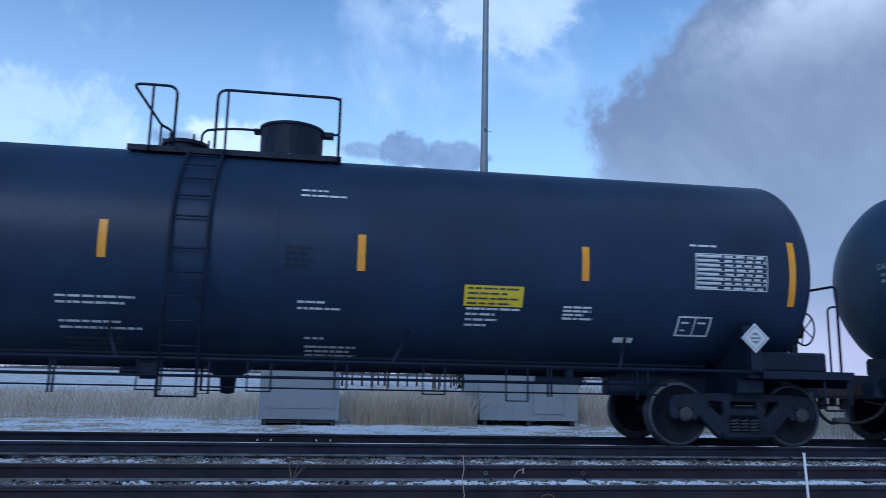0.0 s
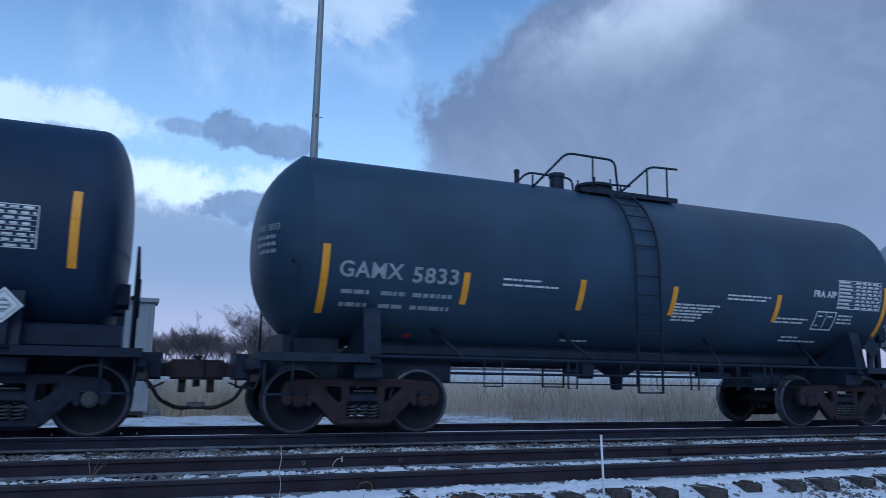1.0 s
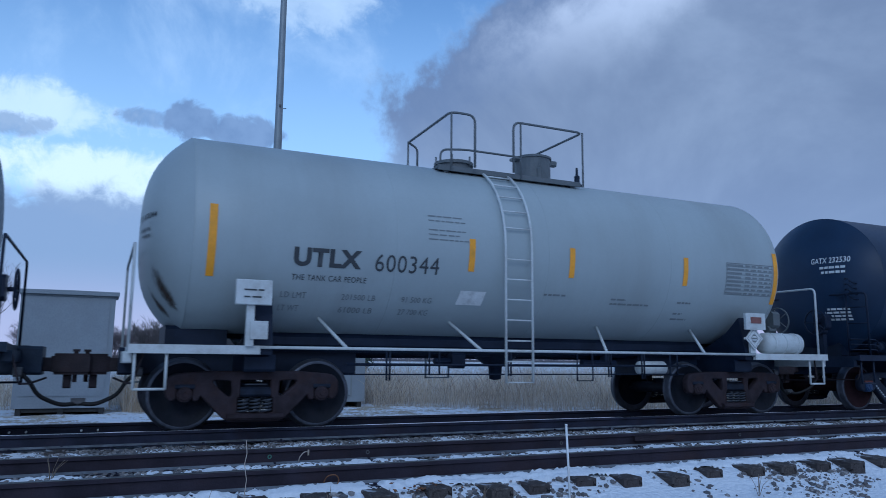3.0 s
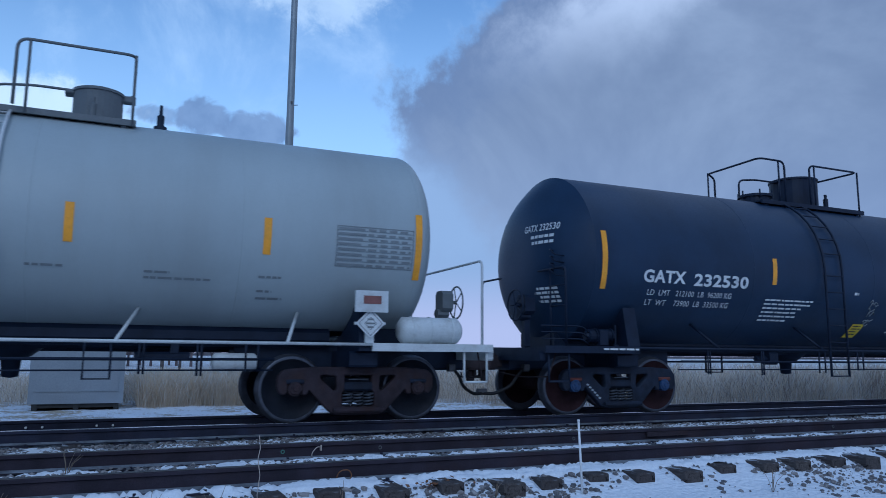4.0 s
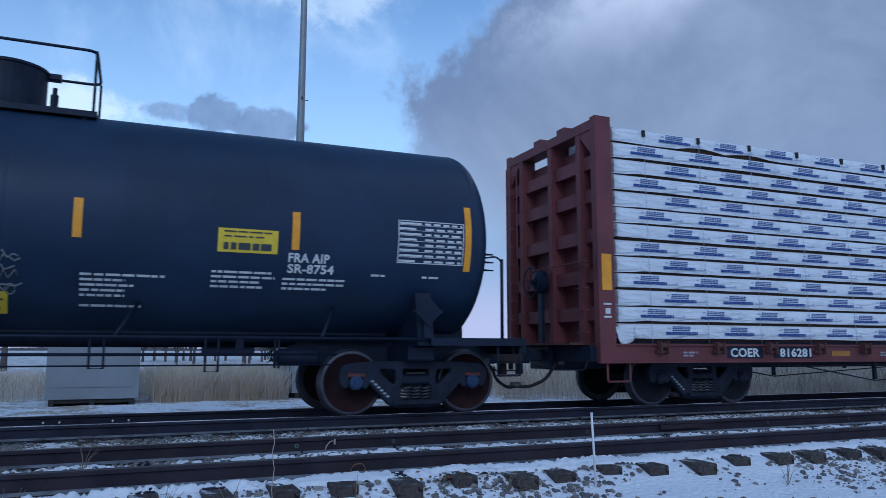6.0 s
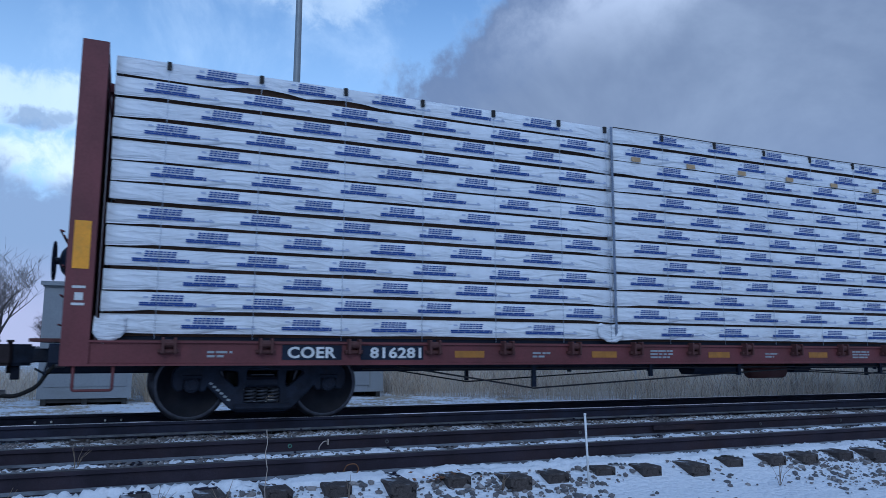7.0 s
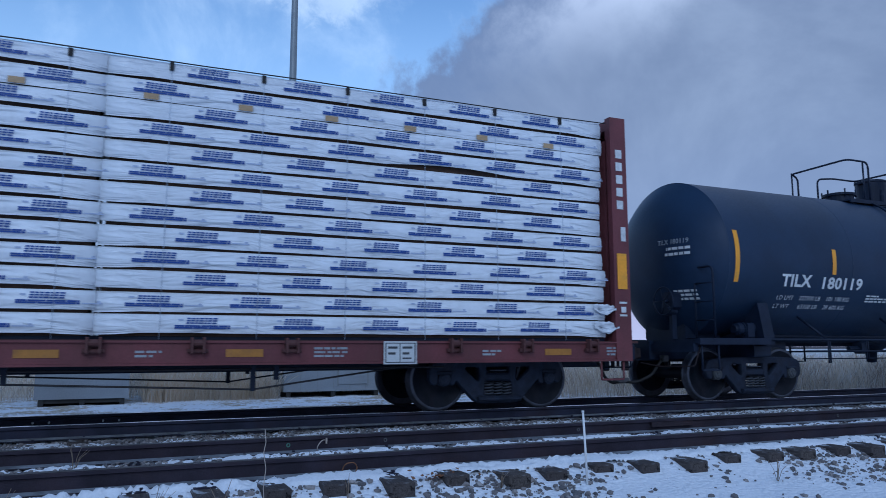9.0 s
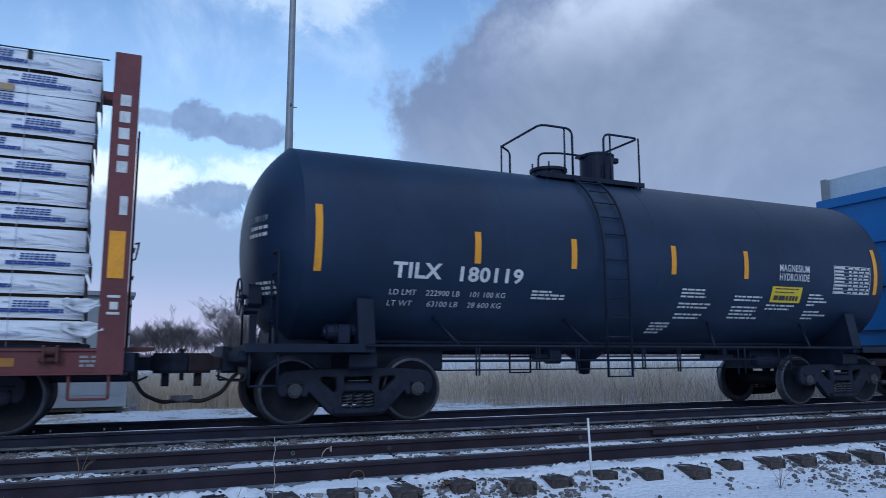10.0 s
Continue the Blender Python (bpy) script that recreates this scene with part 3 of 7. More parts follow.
def make_track(name, yc, dz, label, polished):
    track = thing(name, 0, yc, 0, label, "railway track", kind="structure")
    x0, x1 = -60.0, 260.0
    for side in (-1, 1):
        bm = bmesh.new()
        prism_x(bm, rail_profile(side * GAUGE / 2, dz), x0, x1)
        rail = part("rail", bm, RAIL_WEB if polished else RAIL_RUST, track)
        bm = bmesh.new()
        y = side * GAUGE / 2
        box(bm, x0, x1, y - 0.034, y + 0.034, dz - 0.003, dz + 0.002)
        part("running_surface", bm, RAIL_TOP if polished else RAIL_TOP_DULL, rail, "shiny worn rail head" if polished else "dull rusty rail head")
        # Sky light caught by the rail foot, put in as a pale strip.
        for sd in (-1, 1):
            bm = bmesh.new()
            prism_x(bm, [(y + sd * a, dz + b) for a, b in ((0.020, -0.144), (0.072, -0.162), (0.072, -0.158), (0.020, -0.140))][::sd], x0, x1)
            part("foot_light_strip", bm, FOOT_LIGHT, rail, "pale strip for sky light on the rail foot")
    # ties, plates and spikes
    bm = bmesh.new()
    box(bm, -0.115, 0.115, -1.295, 1.295, -0.355, -0.182, bevel=0.0)
    bmesh.ops.bevel(bm, geom=bm.edges[:], offset=0.012, segments=1, affect="EDGES")
    tie = bpy.data.meshes.new("tie")
    bm.to_mesh(tie)
    bm.free()
    tie.materials.append(TIE)
    bm = bmx((-0.09, 0.09, -0.17, 0.17, -0.184, -0.172), (-0.07, -0.045, 0.08, 0.11, -0.172, -0.15), (0.045, 0.07, -0.11, -0.08, -0.172, -0.15))
    plate = bpy.data.meshes.new("tie_plate")
    bm.to_mesh(plate)
    bm.free()
    plate.materials.append(RAIL_WEB)
    rng = random.Random(11 if polished else 3)
    for k in range(-14, 110):
        x = 3.36 + 0.54 * k + rng.uniform(-0.03, 0.03)
        t = share("tie", tie, track, pose(x, rng.uniform(-0.11, 0.07), dz + rng.uniform(-0.012, 0.012), 0, rng.uniform(-1.5, 1.5), rng.uniform(-3.0, 3.0)))
        if k < 60:
            for side in (-1, 1):
                share("tie_plate", plate, t, pose(0, side * GAUGE / 2, 0))
    return track


near_track = make_track("track_1", YN, -0.03, "rusty siding track on weathered ties in snow", False)
far_track = make_track("track_2", YC, 0.0, "main track with shiny worn rail heads", True)


def rail_marks():
    """Painted ring marks and bolts along the rail webs, a bond wire and its clip."""
    y = YN + GAUGE / 2 - 0.014 - YN
    for x in (2.83, 5.45, 7.15, 8.55, 10.2, 1.72):
        bm = bmesh.new()
        lathe(bm, [(-0.006, 0.012), (-0.006, 0.022), (0.004, 0.024), (0.004, 0.012), (-0.006, 0.012)], "y", 12, (x, y, -0.115))
        part("web_mark", bm, GREEN_MARK if x < 2 else STEEL_DULL, near_track)
    y = GAUGE / 2 - 0.05
    for x in (-1.06, -0.86, -0.18, 0.03):
        bm = bmesh.new()
        lathe(bm, [(-0.03, 0.0), (-0.03, 0.016), (0.05, 0.016)], "y", 8, (x, y, -0.09))
        part("joint_bolt", bm, STAKE, far_track, "bright joint bolt on the rail web")
    bm = bmx((-1.35, 0.33, y + 0.014, y + 0.036, -0.145, -0.05))
    part("joint_bar", bm, RAIL_WEB, far_track)
    bm = bmesh.new()
    tube(bm, bend([(2.03, 0.70, -0.20), (2.02, 0.66, -0.13), (2.08, 0.68, -0.07), (2.14, 0.72, -0.08)], 0.06), 0.006, 6)
    part("bond_wire", bm, WIRE_PALE, near_track, "pale bond wire welded to the rail")
    bm = bmx((2.125, 2.142, 0.70, 0.735, -0.115, -0.055))
    part("bond_clip", bm, WIRE_PALE, near_track)
    bm = bmesh.new()
    tube(bm, bend([(1.86, -0.82, -0.22), (1.90, -0.84, -0.10), (1.98, -0.86, -0.09), (2.02, -0.84, -0.14), (1.96, -0.92, -0.2), (2.05, -0.98, -0.22)], 0.05), 0.0055, 6)
    part("bond_wire", bm, LEAF, near_track, "rusty bond wire curled beside the rail")
    bm = bmx((6.6, 7.3, 0.70, 0.73, -0.13, -0.07))
    part("joint_bar", bm, TRUCK_RUST, near_track, "rusty joint bar")


rail_marks()


def snow_sheet(name, label, y0, y1, z0, z1, thr, seed, cell=0.025, x0=-4.0, x1=34.0, sx=1.0, bare=0.0):
    """A thin drift with a ragged outline and bare gaps."""
    nx, ny = int((x1 - x0) / cell), max(4, int((y1 - y0) / cell))
    vs, fs, idx, deep = [], [], {}, []

    def vert(i, j):
        if (i, j) not in idx:
            x, f = x0 + cell * i, j / ny
            n = noise.noise((x * 1.4 * sx, f * 1.6, seed + 5.0)) + 0.6 * noise.noise((x * 5 * sx, f * 4, seed + 9.0)) + 0.6 * noise.noise((x * 16, f * 14 * (y1 - y0), seed)) + 0.6 * noise.noise((x * 42, f * 36 * (y1 - y0), seed))
            lift = (n - thr - bare * max(0.0, 2.2 - x) - 0.6 * abs(2 * f - 1) ** 4) / 0.30
            y = y0 + (y1 - y0) * f + cell * 0.4 * noise.noise((x * 40, f * 60, seed + 2.0))
            x += cell * 0.4 * noise.noise((x * 37, f * 71, seed + 7.0))
            idx[i, j] = len(vs)
            deep.append(lift)
            vs.append((x, y, z0 + (z1 - z0) * f + 0.018 * max(-1.8, min(1.0, lift)) - 0.004 + 0.006 * noise.noise((x * 11, y * 11, seed))))
        return idx[i, j]
    for i in range(nx):
        for j in range(ny):
            q = (vert(i, j), vert(i + 1, j), vert(i + 1, j + 1), vert(i, j + 1))
            if max(deep[k] for k in q) > -1.3:
                fs.append(q)
    me = bpy.data.meshes.new(name)
    me.from_pydata(vs, [], fs)
    me.polygons.foreach_set("use_smooth", [True] * len(fs))
    me.materials.append(SNOW)
    return tagged(new(name, me), label, "snow", kind="stuff")


snow_sheet("snow_drift", "snow banked along the outer rail of the siding", 6.34, 6.585, -0.214, -0.168, -0.20, 1.0, bare=0.16)
snow_sheet("snow_drift", "snow lying in the ballast between the tracks", 8.3, 9.95, -0.196, -0.184, -0.30, 2.0, 0.03, sx=1.5, bare=0.04)
snow_sheet("snow_drift", "thin snow between the rails of the siding", 7.55, 8.08, -0.203, -0.188, -0.02, 3.0, sx=1.6, bare=0.08)
snow_sheet("snow_drift", "thin snow between the rails of the siding", 6.74, 7.3, -0.205, -0.200, 0.22, 4.0, sx=1.6)


# ---- marker stakes, stems ----
def make_stake():
    st = thing("marker_stake", 4.07, 6.0, -0.3, "thin white fibreglass marker stake beside the siding", "stake")
    bm = bmesh.new()
    tube(bm, [(0.03, 0, -0.1), (0.015, 0, 0.3), (0, 0, 0.62)], 0.011, 8)
    part("rod", bm, STAKE, st)
    bm = bmesh.new()
    tube(bm, [(0, 0, 0.615), (0, 0, 0.635)], 0.013, 8)
    part("cap", bm, STAKE, st)
    w = thing("marker_wire", 1.07, 5.95, -0.3, "thin bent pale wire standing beside the siding", "wire")
    bm = bmesh.new()
    tube(bm, [(0.02, 0, -0.1), (0.0, 0, 0.15), (0.015, 0, 0.3), (-0.005, 0, 0.42), (0.01, 0, 0.5), (0, 0, 0.6)], 0.0035, 5)
    part("strand", bm, WIRE_PALE, w)


make_stake()


# ---- the train ----
GONE = (-7.28, 0.0, 7.285, 14.76, 22.12, 29.40, 36.76, 44.15, 51.46, 58.78, 66.115, 73.53, 80.9)


def run(t):
    """How far the train has gone, in metres to the left: whole seconds, joined by a smooth curve."""
    i = min(int(t), 9)
    u = t - i
    a, b, c, d = GONE[i:i + 4]
    return b + 0.5 * u * (c - a + u * (2 * a - 5 * b + 4 * c - d + u * (3 * (b - c) + d - a)))


WHEEL_R = 0.457
MOVERS, ROLLERS = [], []
R_TANK, Z_TANK, DISH = 1.5, 2.56, 2.98


def barrel(r, z, dish=2.98):
    """Sets the barrel of the tank car that is being built: radius, height of its axis, fullness of its lower head."""
    global R_TANK, Z_TANK, DISH
    R_TANK, Z_TANK, DISH = r, z, dish


def on_tank(z, off=0.006):
    return -math.sqrt(max(0.0, (R_TANK + off) ** 2 - (z - Z_TANK) ** 2))


def curved_patch(bm, x0, x1, z0, z1, off=0.006, skew=0.0, n=None):
    """A thin sheet that lies on the camera side of a tank."""
    n = n or max(1, int(abs(z1 - z0) / 0.08))
    rows = []
    for i in range(n + 1):
        z = z0 + (z1 - z0) * i / n
        y = on_tank(z, off)
        dx = skew * i / n
        rows.append((bm.verts.new((x0 + dx, y, z)), bm.verts.new((x1 + dx, y, z))))
    for (a, b), (c, d) in zip(rows, rows[1:]):
        bm.faces.new((a, b, d, c))


def text_mesh(body, height, width=None, bold=0.0):
    cu = bpy.data.curves.new("lettering", "FONT")
    cu.body, cu.size, cu.offset, cu.resolution_u, cu.space_character = body, 1.0, bold, 3, 1.07
    ob = bpy.data.objects.new("lettering", cu)
    me = bpy.data.meshes.new_from_object(ob)
    bpy.data.objects.remove(ob)
    co = np.array([v.co[:] for v in me.vertices])
    lo, hi = co.min(0), co.max(0)
    sz = height / (hi[1] - lo[1])
    sx = width / (hi[0] - lo[0]) if width else sz
    co = (co - lo) * (sx, sz, 1)
    return me, co


def lettering(parent, body, x, z, height, width, mat, y=None, bold=0.032, label=""):
    """Lettering whose lower left corner is at x, z on the tank (or on the plane y)."""
    me, co = text_mesh(body, height, width, bold)
    for v, c in zip(me.vertices, co):
        zz = z + c[1]
        v.co = (x + c[0], on_tank(zz, 0.007) if y is None else y, zz)
    me.materials.clear()
    me.materials.append(mat)
    ob = new("lettering", me)
    ob.parent = parent
    tagged(ob, label or "stencilled lettering", kind="stuff")
    return ob


def text_bars(parent, x, z_top, rows, mat, seed=0, y=None, lh=0.062, th=0.028, off=0.006):
    """Small print that cannot be read: rows of short bars; rows: widths."""
    rng = random.Random(seed)
    bm = bmesh.new()
    for i, w in enumerate(rows):
        if w <= 0:
            continue
        z = z_top - i * lh
        p = x
        while p < x + w:
            q = min(p + rng.uniform(0.05, 0.17), x + w)
            if y is None:
                curved_patch(bm, p, q, z - th, z, off, n=2)
            else:
                a = [bm.verts.new(c) for c in ((p, y, z - th), (q, y, z - th), (q, y, z), (p, y, z))]
                bm.faces.new(a)
            p = q + rng.uniform(0.012, 0.03)
    return tagged(part("small_print", bm, mat, parent, "block of small stencilled print"), kind="stuff")


def table_print(parent, x0, x1, z0, z1, mat, seed=0):
    """A framed table of data."""
    bm = bmesh.new()
    t = 0.012
    for a in ((x0, x1, z0, z0 + t), (x0, x1, z1 - t, z1), (x0, x0 + t, z0, z1), (x1 - t, x1, z0, z1)):
        curved_patch(bm, *a)
    rng = random.Random(seed)
    n = 8
    xm = x0 + (x1 - x0) * 0.4
    for i in range(n):
        z = z1 - (i + 0.75) * (z1 - z0) / n
        curved_patch(bm, x0 + 0.02, xm - rng.uniform(0.02, 0.15), z, z + 0.028)
        p = xm
        while p < x1 - 0.05:
            q = min(p + rng.uniform(0.08, 0.14), x1 - 0.03)
            curved_patch(bm, p, q, z, z + 0.028)
            p = q + 0.045
        curved_patch(bm, x0, x1, z - 0.012, z - 0.006)
    return part("data_table", bm, mat, parent, "framed table of small data")


def square_print(parent, x, z, w, h, mat):
    bm = bmesh.new()
    t = 0.022
    for a in ((x, x + w, z, z + t), (x, x + w, z + h - t, z + h), (x, x + t, z, z + h), (x + w - t, x + w, z, z + h),
              (x + w * 0.5, x + w * 0.5 + 0.014, z, z + h), (x + 0.06, x + 0.17, z + h - 0.1, z + h - 0.075), (x + 0.3, x + 0.42, z + h - 0.1, z + h - 0.075), (x + 0.06, x + 0.14, z + 0.07, z + 0.09)):
        curved_patch(bm, *a)
    return part("inspection_stencil", bm, mat, parent, "boxed inspection stencil")


def on_head(x0, head, y, z, off):
    """x of the dished head at the lower end of a tank."""
    return x0 - head * (1 - (math.hypot(y, z - Z_TANK) / R_TANK) ** DISH) - off


def head_lettering(parent, body, x0, head, y0, z, height, width, mat):
    """Lettering on the dished head at the lower end of a tank, from y0 towards the camera's side."""
    me, co = text_mesh(body, height, width, 0.015)
    for v, c in zip(me.vertices, co):
        y, zz = y0 - c[0], z + c[1]
        v.co = (on_head(x0, head, y, zz, 0.012), y, zz)
    me.materials.clear()
    me.materials.append(mat)
    ob = new("lettering", me)
    ob.parent = parent
    tagged(ob, "stencilled lettering on the tank head", kind="stuff")


def head_print(parent, x0, head, y0, z_top, rows, mat, seed=0):
    """Small print on the dished head at the lower end of a tank."""
    rng = random.Random(seed)
    bm = bmesh.new()

    def put(y, z):
        return bm.verts.new((on_head(x0, head, y, z, 0.012), y, z))
    for w, z, th in rows:
        y = y0
        while y < y0 + w:
            q = min(y + rng.uniform(0.05, 0.11), y0 + w)
            bm.faces.new((put(y, z_top - z), put(q, z_top - z), put(q, z_top - z - th), put(y, z_top - z - th)))
            y = q + 0.02
    return part("head_print", bm, mat, parent, "small print on the tank head")


COUPLER_RUST = material("rusty_coupler_casting", (0.024, 0.017, 0.021), 0.8, 0, 0.35, 5, 60, 0.5, (0.038, 0.021, 0.021), 0.6, 4.0)


# parts that every car has, made once
def mesh_of(bm, mat, smooth=False):
    if smooth:
        for f in bm.faces:
            f.smooth = True
    me = bpy.data.meshes.new("shared")
    bm.to_mesh(me)
    bm.free()
    me.materials.append(mat)
    return me


def wheel_mesh(mat):
    """A wheel whose outer face looks to -y; tread centre at y = 0."""
    bm = bmesh.new()
    r = WHEEL_R
    lathe(bm, [(-0.085, 0.0), (-0.085, 0.085), (-0.07, 0.10), (-0.035, 0.14), (-0.01, 0.22), (-0.02, 0.31), (-0.055, 0.385), (-0.066, 0.407)], "y", 36)
    lathe(bm, [(0.065, 0.36), (0.04, 0.30), (0.03, 0.2), (0.05, 0.12), (0.07, 0.0)], "y", 36)
    return mesh_of(bm, mat, True)


def rim_mesh():
    bm = bmesh.new()
    r = WHEEL_R
    lathe(bm, [(-0.066, 0.407), (-0.068, r - 0.018), (-0.055, r - 0.004), (0.025, r + 0.002), (0.038, r + 0.014), (0.05, r + 0.025), (0.064, r + 0.02), (0.068, r - 0.02), (0.065, 0.36)], "y", 48)
    return mesh_of(bm, RIM, True)


def spring_mesh():
    bm = bmesh.new()
    turns, seg = 4.5, 9
    pts = [(0.068 * math.cos(2 * math.pi * k / seg), 0.068 * math.sin(2 * math.pi * k / seg), -0.125 + 0.20 * k / (turns * seg)) for k in range(int(turns * seg) + 1)]
    tube(bm, pts, 0.0135, 6)
    return mesh_of(bm, SPRING_STEEL, True)


def plate_mesh(outline, holes, depth, mat, bevel=0.012):
    """A flat casting in the xz plane, centred on y = 0, with rounded edges and holes through it."""
    cu = bpy.data.curves.new("casting", "CURVE")
    cu.dimensions, cu.fill_mode, cu.extrude, cu.bevel_depth, cu.bevel_resolution = "2D", "BOTH", depth / 2 - bevel, bevel, 1
    for ring in (outline, *holes):
        sp = cu.splines.new("POLY")
        sp.points.add(len(ring) - 1)
        for q, (x, z) in zip(sp.points, ring):
            q.co = (x, z, 0, 1)
        sp.use_cyclic_u = True
    ob = bpy.data.objects.new("casting", cu)
    me = bpy.data.meshes.new_from_object(ob)
    bpy.data.objects.remove(ob)
    for v in me.vertices:
        v.co = (v.co.x, -v.co.z, v.co.y)
    me.materials.clear()
    me.materials.append(mat)
    return me


def rounded(ring, r=0.03, n=3):
    """A closed ring of (x, z) with its corners rounded."""
    out = []
    for i in range(len(ring)):
        a, b, c = (Vector((*ring[j % len(ring)], 0)) for j in (i - 1, i, i + 1))
        k = min(r, (a - b).length * 0.45, (c - b).length * 0.45)
        p, q = b + (a - b).normalized() * k, b + (c - b).normalized() * k
        for j in range(n + 1):
            f = j / n
            v = p * (1 - f) ** 2 + b * 2 * f * (1 - f) + q * f * f
            out.append((v.x, v.y))
    return out


def side_frame_mesh(mat):
    """A cast truck side frame in the xz plane: bow-shaped, with a window over the springs and a hole in each arm."""
    half = [(0.30, 0.125), (0.39, 0.165), (0.70, 0.48), (0.735, 0.40), (0.775, 0.40), (0.775, 0.585), (1.0, 0.585), (1.0, 0.42), (1.05, 0.40), (1.105, 0.46),
            (1.11, 0.63), (1.04, 0.705), (0.88, 0.725), (0.60, 0.745)]
    outline = half + [(-x, z) for x, z in half[::-1]]
    arm = [(0.300, 0.655), (0.285, 0.47), (0.315, 0.415), (0.37, 0.43), (0.555, 0.595), (0.56, 0.645), (0.52, 0.668)]
    window = [(-0.215, 0.665), (-0.215, 0.44), (-0.245, 0.42), (-0.245, 0.215), (0.245, 0.215), (0.245, 0.42), (0.215, 0.44), (0.215, 0.665)]
    return plate_mesh(rounded(outline, 0.05), [rounded(arm, 0.04), rounded([(-x, z) for x, z in arm], 0.04), rounded(window, 0.02)], 0.13, mat, 0.018)


def cap_mesh(mat):
    bm = bmesh.new()
    lathe(bm, [(-0.105, 0.0), (-0.105, 0.03), (-0.098, 0.034), (-0.098, 0.066), (-0.088, 0.078), (-0.075, 0.08), (-0.072, 0.096), (0.0, 0.10), (0.05, 0.10)], "y", 20)
    for k in range(3):
        a = 2 * math.pi * k / 3 + 0.5
        lathe(bm, [(-0.112, 0.0), (-0.112, 0.012), (-0.095, 0.012)], "y", 6, (0.05 * math.cos(a), 0, 0.05 * math.sin(a)))
    return mesh_of(bm, mat)


WHEELS = {"dark": wheel_mesh(WHEEL), "red": wheel_mesh(WHEEL_RED)}
RIMS = rim_mesh()
SPRING = spring_mesh()
FRAMES = {"dark": side_frame_mesh(TRUCK), "rust": side_frame_mesh(TRUCK_RUST)}
CAPS = {"dark": cap_mesh(TRUCK), "blue": cap_mesh(HUB_BLUE), "rust": cap_mesh(TRUCK_RUST), "grey": cap_mesh(CAP_GREY)}


def make_truck(car, x, frame_kind="dark", wheel_kind="dark", cap_kind="dark", marked=False):
    """A two-axle freight truck at x on a car; its axles roll."""
    g = GAUGE / 2
    bm = bmx((x - 0.22, x + 0.22, -0.9, 0.9, 0.40, 0.60), (x - 0.2, x + 0.2, -1.05, -0.85, 0.43, 0.555), (x - 0.2, x + 0.2, 0.85, 1.05, 0.43, 0.555), bevel=0.03)
    lathe(bm, [(0.6, 0.2), (0.74, 0.2), (0.74, 0.0)], "z", 16, (x, 0, 0))
    bolster = part("truck_bolster", bm, TRUCK, car)
    for side in (-1, 1):
        m = pose(x, side * 0.99, 0, 0, 0, 0 if side < 0 else 180)
        share("side_frame", FRAMES[frame_kind], bolster, m)
        part("spring_seat", bmx((x - 0.36, x + 0.36, side * 1.0 - 0.13, side * 1.0 + 0.11, 0.14, 0.212), bevel=0.025), FRAMES[frame_kind].materials[0], bolster)
        part("wear_plate", bmx((x - 0.14, x + 0.14, side * 1.03 - 0.03, side * 1.03 + 0.03, 0.585, 0.60)), SPRING_STEEL, bolster)
        for dx in (-0.15, 0.0, 0.15):
            share("spring", SPRING, bolster, pose(x + dx, side * 1.02, 0.345))
        for dx in (-0.889, 0.889):
            share("bearing_cap", CAPS[cap_kind], bolster, pose(x + dx, side * 1.0, 0.468, 0, 0, 0 if side < 0 else 180), "blue bearing end cap" if cap_kind == "blue" else "")
            bm = bmx((x + dx - 0.12, x + dx + 0.12, side * 0.99 - 0.08, side * 0.99 + 0.08, 0.535, 0.60), bevel=0.02)
            part("bearing_adapter", bm, ADAPTER_RED if cap_kind == "blue" else TRUCK, bolster)
    if cap_kind == "blue" or marked:
        bm = bmesh.new()
        for k in range(6):
            ax, az = x - 0.66 + 0.045 * k, 0.50 - 0.042 * k
            bm.faces.new([bm.verts.new(q) for q in ((ax - 0.022, -1.0575, az - 0.020), (ax + 0.016, -1.0575, az - 0.036), (ax + 0.036, -1.0575, az - 0.014), (ax - 0.002, -1.0575, az + 0.004))])
        tagged(part("casting_stencil", bm, LETTER_FADED, bolster, "row of faded white stencil marks"), kind="stuff")
    for dx in (-0.889, 0.889):
        bm = bmesh.new()
        lathe(bm, [(-1.0, 0.0), (-1.0, 0.07), (-0.8, 0.075), (-0.7, 0.1), (0.7, 0.1), (0.8, 0.075), (1.0, 0.07), (1.0, 0.0)], "y", 16)
        axle = part("axle", bm, WHEEL_RED if wheel_kind == "red" else WHEEL, car, smooth=True)
        ROLLERS.append((axle, x + dx))
        for side in (-1, 1):
            m = pose(0, side * g, 0, 0, 0, 0 if side < 0 else 180)
            share("wheel", WHEELS[wheel_kind], axle, m)
            share("wheel_rim", RIMS, axle, m, "worn steel wheel rim")
        # brake shoe beam
        s = 1 if dx < 0 else -1
        bm = bmx((x + dx + s * 0.47, x + dx + s * 0.55, -0.85, 0.85, 0.36, 0.46), bevel=0.02)
        part("brake_beam", bm, TRUCK, bolster)


